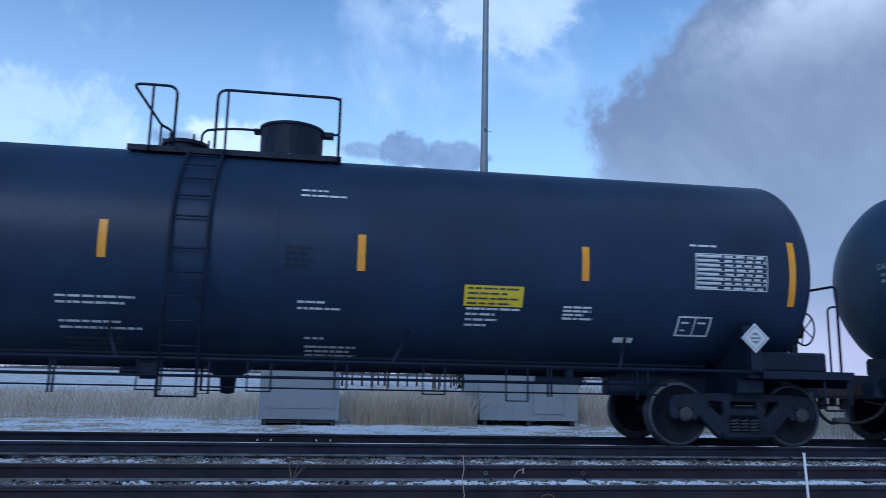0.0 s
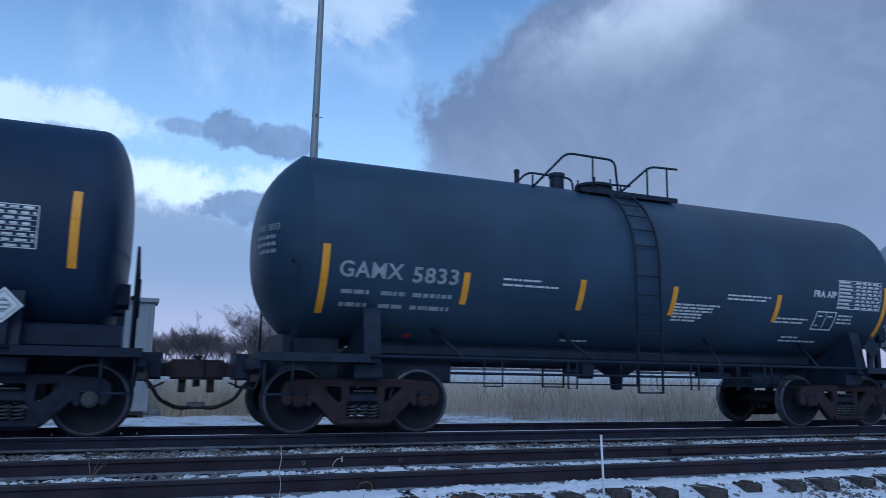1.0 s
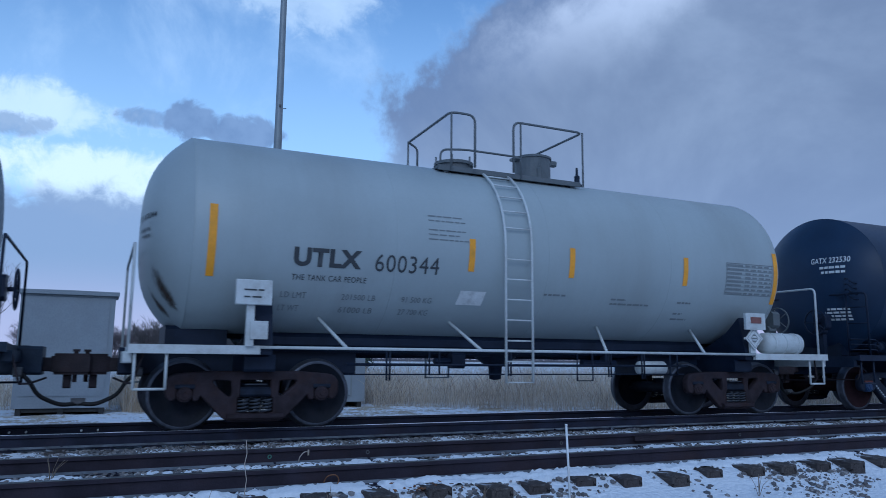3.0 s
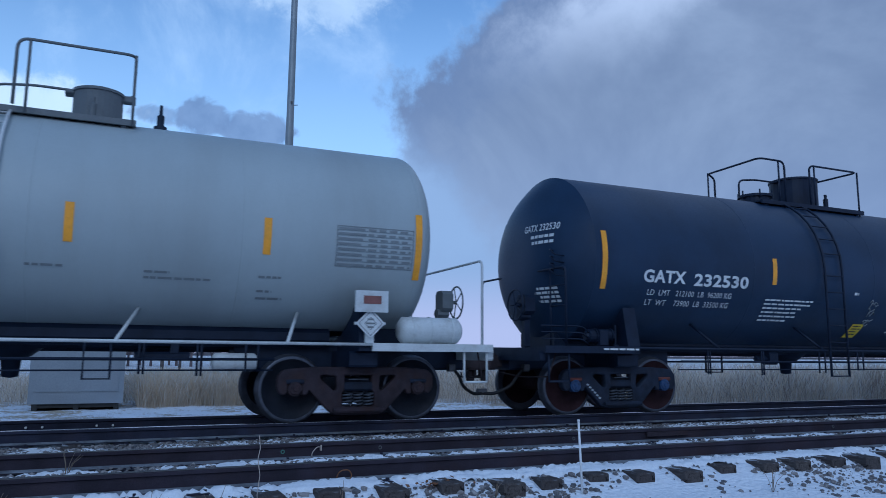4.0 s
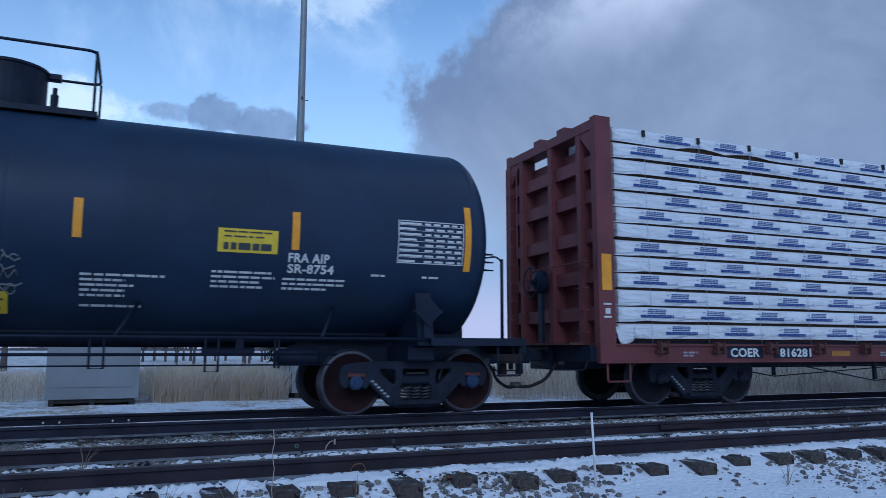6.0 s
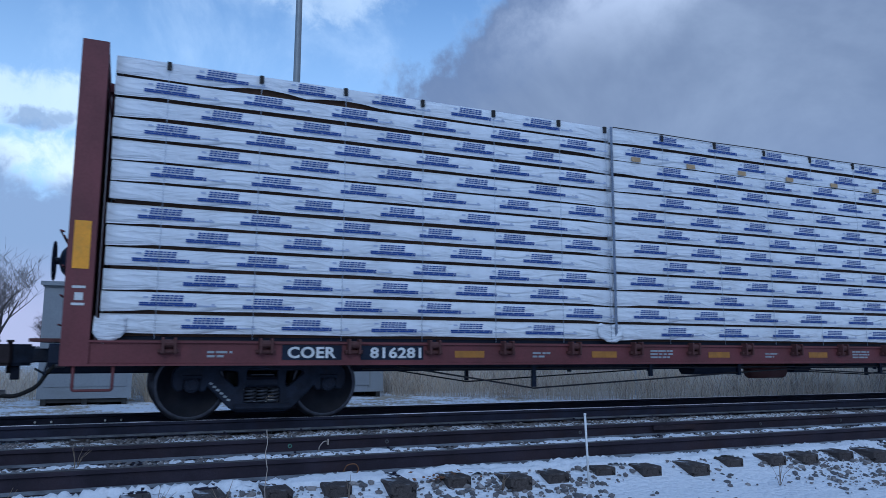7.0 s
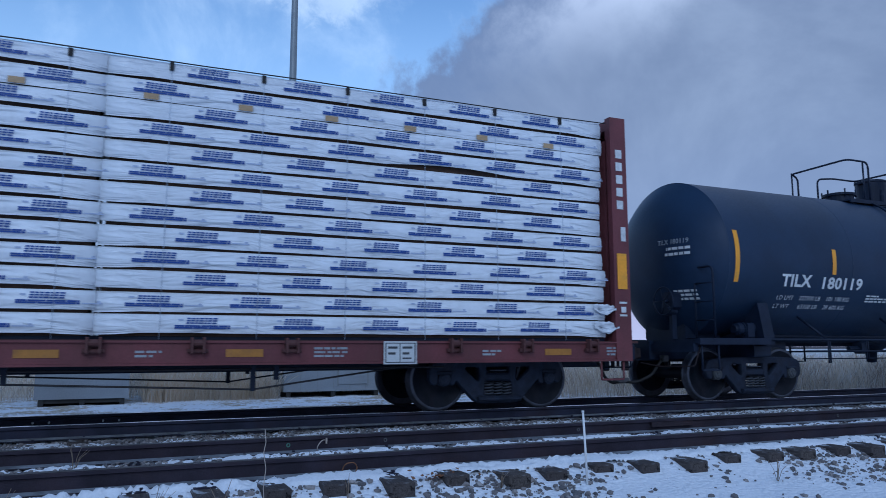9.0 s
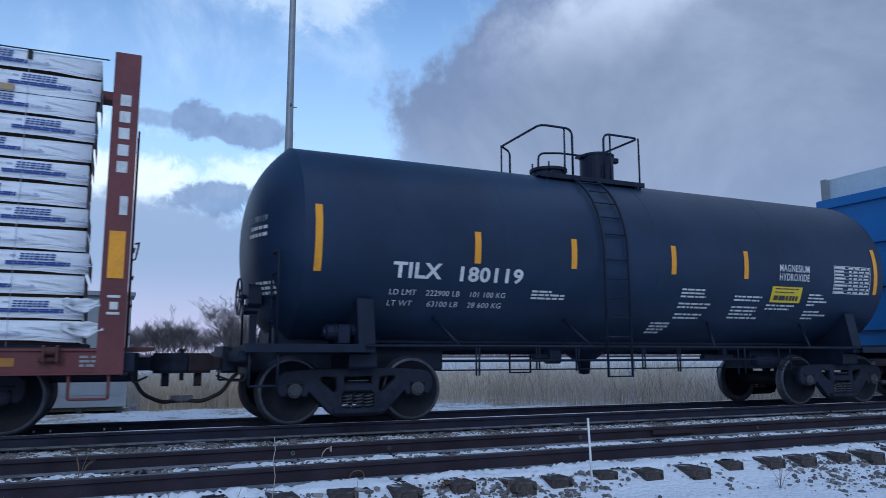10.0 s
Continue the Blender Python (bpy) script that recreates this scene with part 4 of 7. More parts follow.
def coupler(car, x, s, mat):
    """Coupler, draft box and air hose at an end; s: -1 for the end at lower x. x: the pulling face."""
    bm = bmesh.new()
    box(bm, min(x - s * 1.0, x - s * 0.25), max(x - s * 1.0, x - s * 0.25), -0.09, 0.09, 0.74, 0.92, 0.02)
    # head in plan: guard arm on one side, knuckle on the other
    plan = [(-0.36, -0.09), (-0.24, -0.16), (-0.10, -0.22), (0.10, -0.24), (0.13, -0.19), (0.02, -0.13), (-0.03, -0.02), (0.02, 0.04), (0.12, 0.01), (0.16, 0.07), (0.12, 0.17), (-0.05, 0.20), (-0.24, 0.14), (-0.36, 0.09)]
    for z0, z1, k in ((0.70, 0.735, 0.9), (0.735, 0.94, 1.0), (0.94, 0.975, 0.9)):
        lo = [bm.verts.new((x + s * a * k, s * b * k, z0)) for a, b in plan]
        hi = [bm.verts.new((x + s * a * k, s * b * k, z1)) for a, b in plan]
        n = len(plan)
        for i in range(n):
            bm.faces.new((lo[i], lo[(i + 1) % n], hi[(i + 1) % n], hi[i]))
        bm.faces.new(lo[::-1])
        bm.faces.new(hi)
    bmesh.ops.recalc_face_normals(bm, faces=bm.faces[:])
    part("coupler", bm, mat, car, "grimy cast steel knuckle coupler")
    bm = bmesh.new()
    lathe(bm, [(0.60, 0.0), (0.60, 0.028), (1.00, 0.028), (1.00, 0.045), (1.03, 0.045), (1.03, 0.0)], "z", 10, (x + s * 0.06, s * 0.09, 0))
    part("knuckle_pin", bm, mat, car)
    part("lock_lifter", bmx((x - s * 0.16 - 0.05, x - s * 0.16 + 0.05, -0.05, 0.05, 0.52, 0.70), bevel=0.02), mat, car)
    bm = bmesh.new()
    p = [(x - s * 0.66, -0.42, 0.72), (x - s * 0.56, -0.42, 0.62), (x - s * 0.46, -0.36, 0.44), (x - s * 0.20, -0.24, 0.31), (x + s * 0.03, -0.16, 0.34)]
    tube(bm, bend(p, 0.18), 0.027, 8)
    hose = part("air_hose", bm, RUBBER, car, "hanging black rubber air hose")
    part("glad_hand", bmx((x - s * 0.02 - 0.07, x - s * 0.02 + 0.07, -0.21, -0.11, 0.30, 0.40), bevel=0.03), STEEL_DULL, hose, "steel hose coupling")
    bm = bmx((x - s * 0.70 - 0.05, x - s * 0.70 + 0.05, -0.48, -0.36, 0.68, 0.80), bevel=0.02)
    part("angle_cock", bm, STEEL_DULL, car)
    bm = bmesh.new()
    tube(bm, bend([(x - s * 0.7, -1.35, 0.98), (x - s * 0.6, -1.3, 0.62), (x - s * 0.55, -0.5, 0.60), (x - s * 0.4, -0.15, 0.66)], 0.05), 0.014, 6)
    part("uncoupling_lever", bm, mat, car)


def tank_car(name_label, paint, fit, xs, xc, cyl, trucks, ends, lad, plat, dome, stripes, truck_style=("dark", "dark", "dark"), head=0.55, tall_valves=False, gap=(0, 0), slanted=False, shift=0.0, yr=0.69, rail_in=0.42, post_end=False, post_in=0.16, loop_in=0.04):
    """A tank car. xs: lower and upper pulling faces; all x in train metres."""
    x0, x1 = cyl[0] - xc, cyl[1] - xc
    head0, head1 = head if isinstance(head, tuple) else (head, head)
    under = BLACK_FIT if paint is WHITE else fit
    rl = R_TANK + 0.06
    car = thing("tank_car", xc, YC, 0, name_label, "tank car", "cars of the freight train")
    MOVERS.append((car, xc + shift, YC, 0))
    # shell with dished heads
    bm = bmesh.new()
    prof = [(x0 - head0 * (1 - u ** DISH), R_TANK * u) for u in (math.sin(math.pi / 2 * i / 14) for i in range(15))]
    n = 10
    prof += [(x0 + (x1 - x0) * i / n, R_TANK) for i in range(1, n)]
    prof += [(x1 + head1 * math.cos(a), R_TANK * math.sin(a) ** 0.72 if a > 0 else 0.0) for a in (math.pi / 2 * i / 12 for i in range(12, -1, -1))]
    lathe(bm, prof, "x", 64, (0, 0, Z_TANK))
    for e in bm.edges if DISH < 3 else ():
        a, b = e.verts[0].co.x, e.verts[1].co.x
        if abs(a - b) < 1e-5 and abs(a - x0) < 1e-4:
            e.smooth = False
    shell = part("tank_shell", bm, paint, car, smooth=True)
    # Lowest strip turns black: belly shade and grime put into the shell's colour.
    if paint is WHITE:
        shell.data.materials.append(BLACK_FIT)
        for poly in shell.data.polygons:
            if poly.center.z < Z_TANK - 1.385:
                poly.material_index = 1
    for x in (x0, x1, x0 + (x1 - x0) * 0.27, x0 + (x1 - x0) * 0.52, x0 + (x1 - x0) * 0.76):
        bm = bmesh.new()
        lathe(bm, [(x - 0.014, R_TANK - 0.01), (x - 0.006, R_TANK + 0.003), (x + 0.006, R_TANK + 0.003), (x + 0.014, R_TANK - 0.01)], "x", 64, (0, 0, Z_TANK))
        part("weld_seam", bm, paint, shell, smooth=True)
    # side handrail with its brackets
    for side in (-1, 1):
        bm = bmesh.new()
        y = side * 1.47
        tube(bm, [(trucks[0] - xc - 0.1, y, 1.07), (trucks[1] - xc + 0.1, y, 1.07)], 0.021, 8)
        part("side_handrail", bm, fit, car)
        for f in (0.2, 0.4, 0.62, 0.82):
            bx = x0 + (x1 - x0) * f
            bm = bmesh.new()
            tube(bm, [(bx + (0.25 if f > 0.5 else -0.25) * 1.0, side * -on_tank(1.50, 0.0), 1.50), (bx, y, 1.07)], 0.024, 6)
            part("handrail_bracket", bm, fit, car)
    # stub sills, saddles, end platforms
    for s, xt, xe, xp in ((-1, trucks[0] - xc, ends[0] - xc, xs[0] - xc), (1, trucks[1] - xc, ends[1] - xc, xs[1] - xc)):
        a, b = sorted((xt - s * 1.6, xp - s * 0.45))
        part("stub_sill", bmx((a, b, -0.33, 0.33, 0.70, 1.06), bevel=0.03), under, car)
        # body bolster and saddle under the tank
        bm = bmesh.new()
        prism_x(bm, [(-1.42, 0.98), (1.42, 0.98), (1.42, 1.10), (1.30, 1.72), (1.0, 1.46), (0.5, 1.20), (0, 1.10), (-0.5, 1.20), (-1.0, 1.46), (-1.30, 1.72), (-1.42, 1.10)], xt + s * 0.0 - 0.12, xt + 0.12)
        part("saddle", bm, under, car)
        part("bolster_web", bmx((xt - 0.2, xt + 0.2, -1.25, 1.25, 0.76, 0.98), bevel=0.03), under, car)
        a, b = sorted((xt + s * 0.05, xe))
        for side in (-1, 1):
            part("end_walkway", bmx((a, b, side * 1.48 if side < 0 else 1.02, -1.02 if side < 0 else 1.48, 1.03, 1.075)), fit, car)
            part("side_sill", bmx((a, b, min(side * 1.44, side * 1.50), max(side * 1.44, side * 1.50), 0.98, 1.09)), fit, car)
        a, b = sorted((xe, xe - s * 0.28))
        part("end_platform", bmx((a, b, -1.46, 1.46, 1.0, 1.065)), fit, car)
        part("end_beam", bmx((xe - 0.05, xe + 0.05, -1.40, 1.40, 0.86, 1.0), bevel=0.02), fit, car)
        # corner steps and the handrail across the end
        for side in (-1, 1):
            # corner step
            bm = bmesh.new()
            for dx in (0.0, 0.36):
                tube(bm, [(xe - s * (0.08 + dx), side * 1.45, 1.0), (xe - s * (0.08 + dx), side * 1.45, 0.55)], 0.018, 6)
            tube(bm, [(xe - s * 0.08, side * 1.45, 0.555), (xe - s * 0.44, side * 1.45, 0.555)], 0.018, 6)
            part("corner_step", bm, fit, car)
        xr = xe + rail_in if s < 0 else xe - 0.14
        bm = bmesh.new()
        xh = x0 if s < 0 else x1
        if s > 0 and post_end:
            for side in (-1, 1):
                bm = bmesh.new()
                tube(bm, [(xe - 0.32, side * 1.36, 1.05), (xe - 0.32, side * 1.36, 2.26)], 0.026, 8)
                tube(bm, bend([(xe - 0.32, side * 1.36, 2.22), (xe - 0.40, side * 1.34, 2.30), (xe - 0.55, side * 1.25, 2.28)], 0.05), 0.014, 6)
                part("end_post", bm, fit, car)
                for z in (2.12, 2.24, 2.36):
                    bm = bmesh.new()
                    tube(bm, bend([(xh + 0.10, side * 1.18, z), (xh + 0.42, side * 1.22, z - 0.02), (xh + 0.44, side * 1.05, z), (xh + 0.2, side * 0.95, z)], 0.05), 0.011, 6)
                    part("head_grab_iron", bm, fit, car)
        else:
            tube(bm, bend([(xr, -1.42, 1.05), (xr, -1.42, 2.32), (xr, 1.42, 2.32), (xr, 1.42, 1.05)], 0.1), 0.019, 8)
            part("end_handrail", bm, fit, car)
            if s < 0 and paint is BLACK and rail_in > 0.1:
                # corner ladder: an inner post and rungs to the handrail's leg
                bm = bmesh.new()
                tube(bm, [(xr, -0.98, 1.06), (xr, -0.98, 2.32)], 0.018, 6)
                part("ladder_post", bm, fit, car)
                for z in (1.40, 1.72, 2.04):
                    bm = bmesh.new()
                    tube(bm, [(xr, -1.42, z), (xr, -0.98, z)], 0.013, 6)
                    part("ladder_rung", bm, fit, car)
        part("head_pad", bmx((min(xh + s * 0.2, xh - s * 0.6), max(xh + s * 0.2, xh - s * 0.6), -0.55, 0.55, 1.05, 1.36), bevel=0.05), under, car)
        coupler(car, xp, s, COUPLER_RUST)
        make_truck(car, xt, *truck_style)
    # Added dark block that fills the bright gap below the barrel.
    part("belly_filler", bmx((trucks[0] - xc + 0.3, trucks[1] - xc - 0.3, -0.55, 0.55, 1.03, 1.34), bevel=0.1), under, car)
    # brake rods, levers and hangers under the belly
    la, lb = trucks[0] - xc + 1.2, trucks[1] - xc - 1.2
    for y, z, r in ((-1.15, 0.86, 0.020), (-1.05, 0.72, 0.012), (0.6, 0.84, 0.02), (-0.25, 1.03, 0.05), (0.3, 0.98, 0.035)):
        bm = bmesh.new()
        tube(bm, [(la, y, z), (lb, y, z)], r, 6)
        part("brake_rod", bm, under, car)
    rng = random.Random(int(xc * 10))
    x = la + 0.6
    while x < lb - 0.3:
        w = rng.choice((0.05, 0.16, 0.3))
        bm = bmesh.new()
        zz = rng.uniform(0.6, 0.72)
        tube(bm, [(x, -1.13, 1.1), (x, -1.13, zz), (x + w, -1.13, zz), (x + w, -1.13, 1.1)], 0.016, 5)
        part("rod_hanger", bm, under, car)
        x += rng.uniform(0.55, 1.5)
    part("brake_valve", bmx((lad - xc - 0.68, lad - xc - 0.46, -0.6, -0.4, 0.80, 1.05), (lad - xc - 0.95, lad - xc - 0.68, -0.55, -0.45, 0.86, 0.96), bevel=0.04), under, car)
    part("slack_adjuster", bmx((lb - 1.7, lb - 1.0, -0.5, -0.38, 0.84, 0.95), (lb - 1.25, lb - 1.15, -0.5, -0.36, 0.9, 1.1), bevel=0.03), under, car)
    bm = bmesh.new()
    lathe(bm, [(-0.35, 0.0), (-0.35, 0.08), (-0.31, 0.12), (0.2, 0.12), (0.25, 0.08), (0.25, 0.0)], "x", 16, (lb - 0.4, -0.75, 0.82))
    part("brake_cylinder", bm, fit, car, smooth=True)
    # bottom outlet
    bm = bmesh.new()
    lathe(bm, [(1.15, 0.42), (1.02, 0.40), (0.86, 0.2), (0.84, 0.12), (0.62, 0.10), (0.60, 0.0)], "z", 20, (lad - xc + 0.4, 0, 0))
    part("bottom_outlet", bm, under, car, smooth=True)
    # side ladders that bend over the shell to the top platform
    w, lx = 0.46, lad - xc
    for side in (-1, 1):
        for s in (-1, 1):
            pts = [(lx + s * w / 2, side * rl, 0.60), (lx + s * w / 2, side * rl, Z_TANK)]
            for k in range(1, 8):
                a = radians(9 * k)
                pts.append((lx + s * w / 2, side * rl * math.cos(a), Z_TANK + rl * math.sin(a)))
            pts.append((lx + s * w / 2, side * 0.72, 3.98))
            bm = bmesh.new()
            tube(bm, pts, 0.022, 6)
            part("ladder_rail", bm, fit, car)
        zs = [0.61 + 0.305 * k for k in range(7)]
        for z in zs:
            bm = bmesh.new()
            tube(bm, [(lx - w / 2, side * rl, z), (lx + w / 2, side * rl, z)], 0.013, 6)
            part("ladder_rung", bm, fit, car)
        for k in range(1, 6):
            a = radians(11.0 * k)
            bm = bmesh.new()
            y, z = side * rl * math.cos(a), Z_TANK + rl * math.sin(a)
            tube(bm, [(lx - w / 2, y, z), (lx + w / 2, y, z)], 0.013, 6)
            part("ladder_rung", bm, fit, car)
    # the white car's top fittings take the backlit grey
    top_fit = TOP_GREY if paint is WHITE else fit
    # top platform with railing, dome and fittings
    p0, p1 = plat[0] - xc, plat[1] - xc
    zp = 3.97
    top = part("top_platform", bmx((p0, p1, -0.72, -0.48, zp - 0.02, zp + 0.012), (p0, p1, 0.48, 0.72, zp - 0.02, zp + 0.012),
                                   (p0, p1, -0.76, -0.72, zp - 0.06, zp + 0.02), (p0, p1, 0.72, 0.76, zp - 0.06, zp + 0.02)), top_fit, car)
    for x in (p0 + 0.15, p1 - 0.15):
        for y in (-0.68, 0.68):
            part("platform_bracket", bmx((x - 0.03, x + 0.03, y - 0.03, y + 0.03, 3.85, zp)), top_fit, car)
    zr = zp + 0.86
    if not slanted:
        g0, g1 = gap[0] - xc, gap[1] - xc
        rails = [
            [(p0 + loop_in + 0.18, yr, zp), (p0 + loop_in + 0.18, yr, zr - 0.10), (p0 + loop_in, yr, zr - 0.02), (p0 + loop_in, -yr, zr), (g0, -yr, zr), (g0, -yr, zp)],
            [(g1, -yr, zp), (g1, -yr, zr), (p1 - 0.05, -yr, zr), (p1 - 0.05, yr, zr), (g1, yr, zr), (g1 - 0.5, yr, zr - 0.06), (g1 - 0.5, yr, zp)],
        ]
        posts = [(p0 + loop_in, yr, zr), (g0 - post_in, -yr, zr), (p1 - 0.05, -yr, zr), (p1 - 0.05, yr, zr), (g1 + 0.14, -yr, zr)]
    else:
        rails, posts = [], []
        for side in (-1, 1):
            y = side * yr
            rails += [[(p0 - 0.95, y, 3.84), (p0 - 0.25, y, 4.56), (p0 + 0.72, y, 4.55), (p0 + 0.78, y, zp)],
                      [(p0 + 0.86, y, zp + 0.05), (p0 + 1.46, y, 4.53), (p1 + 0.06, y, 4.55)]]
            posts += [(p0 + 0.27, y, 4.55), (p0 + 1.40, y, 4.5), (p1 - 0.17, y, 4.55), (p0 - 0.9, y, 4.1)]
    for pts in rails:
        bm = bmesh.new()
        tube(bm, bend(pts, 0.14, 5), 0.021, 8)
        part("platform_railing", bm, top_fit, car)
    for x, y, z in posts:
        bm = bmesh.new()
        tube(bm, [(x, y, zp - 0.1), (x, y, z)], 0.018, 6)
        part("railing_post", bm, top_fit, car)
    dx, dr, dh = dome[0] - xc, dome[1], dome[2]
    bm = bmesh.new()
    lathe(bm, [(3.95, dr), (dh - 0.06, dr), (dh - 0.06, dr + 0.02), (dh - 0.025, dr + 0.02), (dh - 0.005, dr - 0.03), (dh + 0.015, dr * 0.5), (dh + 0.015, 0.0)], "z", 28, (dx, 0, 0))
    d = part("fitting_dome", bm, top_fit, car)
    bm = bmesh.new()
    box(bm, dx + dr - 0.02, dx + dr + 0.16, -0.06, 0.06, dh - 0.12, dh - 0.02, 0.02)
    part("dome_latch", bm, top_fit, d)
    bm = bmesh.new()
    box(bm, dx - dr - 0.10, dx - dr + 0.02, -0.10, 0.10, dh - 0.10, dh - 0.05, 0.015)
    part("dome_hinge", bm, top_fit, d)
    if paint is BLACK and dr > 0.4:
        bm = bmesh.new()
        lathe(bm, [(4.03, dr), (4.03, dr + 0.012), (4.075, dr + 0.012), (4.075, dr)], "z", 28, (dx, 0, 0))
        part("dome_band", bm, LETTER_FADED, d, "pale band round the foot of the dome")
    mx = p0 + 0.62 if not slanted else p0 + 0.74
    if slanted:
        bm = bmesh.new()
        lathe(bm, [(4.0, 0.42), (4.1, 0.42), (4.1, 0.0)], "z", 24, (mx, 0, 0))
        part("manway_flange", bm, top_fit, car)
    bm = bmesh.new()
    lathe(bm, [(4.0, 0.30), (4.20, 0.30), (4.20, 0.34), (4.25, 0.34), (4.27, 0.25), (4.28, 0.0)], "z", 24, (mx, 0, 0))
    part("manway", bm, top_fit, car)
    for k in range(6):
        a = k * math.pi / 3
        bm = bmesh.new()
        tube(bm, [(mx + 0.33 * math.cos(a), 0.33 * math.sin(a), 4.16), (mx + 0.33 * math.cos(a), 0.33 * math.sin(a), 4.33)], 0.017, 6)
        part("manway_bolt", bm, top_fit, car)
    if tall_valves:
        for vx, vr, vh in ((13.83 - xc, 0.13, 0.32), (13.03 - xc, 0.045, 0.30)):
            bm = bmesh.new()
            lathe(bm, [(4.0, vr), (4.06 + vh * 0.8, vr), (4.06 + vh * 0.8, vr * 1.15), (4.06 + vh, vr * 1.15), (4.08 + vh, 0.0)], "z", 16, (vx, 0, 0))
            part("relief_valve", bm, top_fit, car)
    else:
        bm = bmesh.new()
        lathe(bm, [(4.0, 0.05), (4.28, 0.05), (4.30, 0.03), (4.38, 0.03), (4.38, 0.0)], "z", 12, (p1 - 0.55, -0.3, 0))
        part("relief_valve", bm, top_fit, car)
    # reflective strips
    for sx, z0, z1 in stripes:
        bm = bmesh.new()
        x = sx - xc
        if x < x0 or x > x1:
            x = max(x0, min(x1, x))
        curved_patch(bm, x - 0.05, x + 0.05, z0, z1, 0.007)
        part("reflective_strip", bm, YELLOW, car, "yellow reflective strip")
    return car


def brake_stand(car, x, s, mat):
    """Hand-brake housing on a bracket with its wheel, at an end."""
    bm = bmx((x - 0.09, x + 0.09, -0.72, -0.44, 1.60, 1.92), (x - 0.05, x + 0.05, -0.62, -0.54, 1.05, 1.6), (x - 0.14, x + 0.05, -0.66, -0.5, 1.5, 1.64), bevel=0.05)
    part("brake_housing", bm, mat, car)
    bm = bmesh.new()
    c = Vector((x + s * 0.2, -0.58, 1.75))
    tube(bm, [c + Vector((0, 0.25 * math.cos(a), 0.25 * math.sin(a))) for a in (2 * math.pi * k / 20 for k in range(21))], 0.014, 6)
    for k in range(5):
        a = 2 * math.pi * k / 5
        tube(bm, [c, c + Vector((0, 0.25 * math.cos(a), 0.25 * math.sin(a)))], 0.01, 5)
    tube(bm, [c - Vector((s * 0.1, 0, 0)), c], 0.03, 8)
    part("brake_wheel", bm, mat, car, "spoked hand-brake wheel")


def placard(car, x, z, mat_post, board=True, plate_label="white diamond placard in a holder"):
    y = -1.53
    bm = bmesh.new()
    box(bm, x - 0.06, x + 0.06, y + 0.03, y + 0.08, 1.08, z, 0.01)
    box(bm, x - 0.22, x + 0.22, y + 0.02, y + 0.03, z - 0.02, z + 0.02)
    part("placard_holder", bm, mat_post, car)
    bm = bmesh.new()
    r = 0.205
    prism_y(bm, [(x - r, z), (x, z - r), (x + r, z), (x, z + r)], y, y + 0.015)
    if board:
        mk = bmesh.new()
        for k in (0.17, 0.09):
            for sx, sz in ((-1, 1), (1, 1)):
                for s in (-1, 1):
                    c = [(x, z + s * k), (x + sx * k, z), (x + sx * (k - 0.012), z), (x, z + s * (k - 0.012))]
                    mk.faces.new([mk.verts.new((a, y - 0.004, b)) for a, b in c])
        for w, zz in ((0.09, 0.055), (0.13, 0.0), (0.09, -0.05)):
            mk.faces.new([mk.verts.new(q) for q in ((x - w / 2, y - 0.004, z + zz - 0.012), (x + w / 2, y - 0.004, z + zz - 0.012), (x + w / 2, y - 0.004, z + zz + 0.012), (x - w / 2, y - 0.004, z + zz + 0.012))])
        part("placard_print", mk, LETTER_G, car)
    return part("placard", bm, LETTER_W if board else mat_post, car, plate_label if board else "bare diamond placard holder")


def valve_cluster(car, x, mat):
    """Brake control valve on the end walkway: pipe bracket with two round portions and a small reservoir."""
    part("pipe_bracket", bmx((x - 0.07, x + 0.09, -1.3, -1.0, 1.08, 1.36), bevel=0.03), mat, car)
    for x0, x1, r, z in ((x - 0.26, x - 0.07, 0.115, 1.25), (x + 0.09, x + 0.24, 0.10, 1.27)):
        bm = bmesh.new()
        lathe(bm, [(x0, 0.0), (x0, r * 0.6), (x0 + 0.03, r * 0.7), (x0 + 0.05, r), (x1 - 0.03, r), (x1 - 0.03, r * 1.15), (x1, r * 1.15), (x1, 0.0)], "x", 16, (0, -1.15, z))
        part("valve_portion", bm, mat, car)
    bm = bmesh.new()
    lathe(bm, [(1.04, 0.05), (1.12, 0.05), (1.13, 0.02), (1.44, 0.02), (1.44, 0.0)], "z", 10, (x + 0.3, -1.2, 0))
    part("release_stem", bm, mat, car)


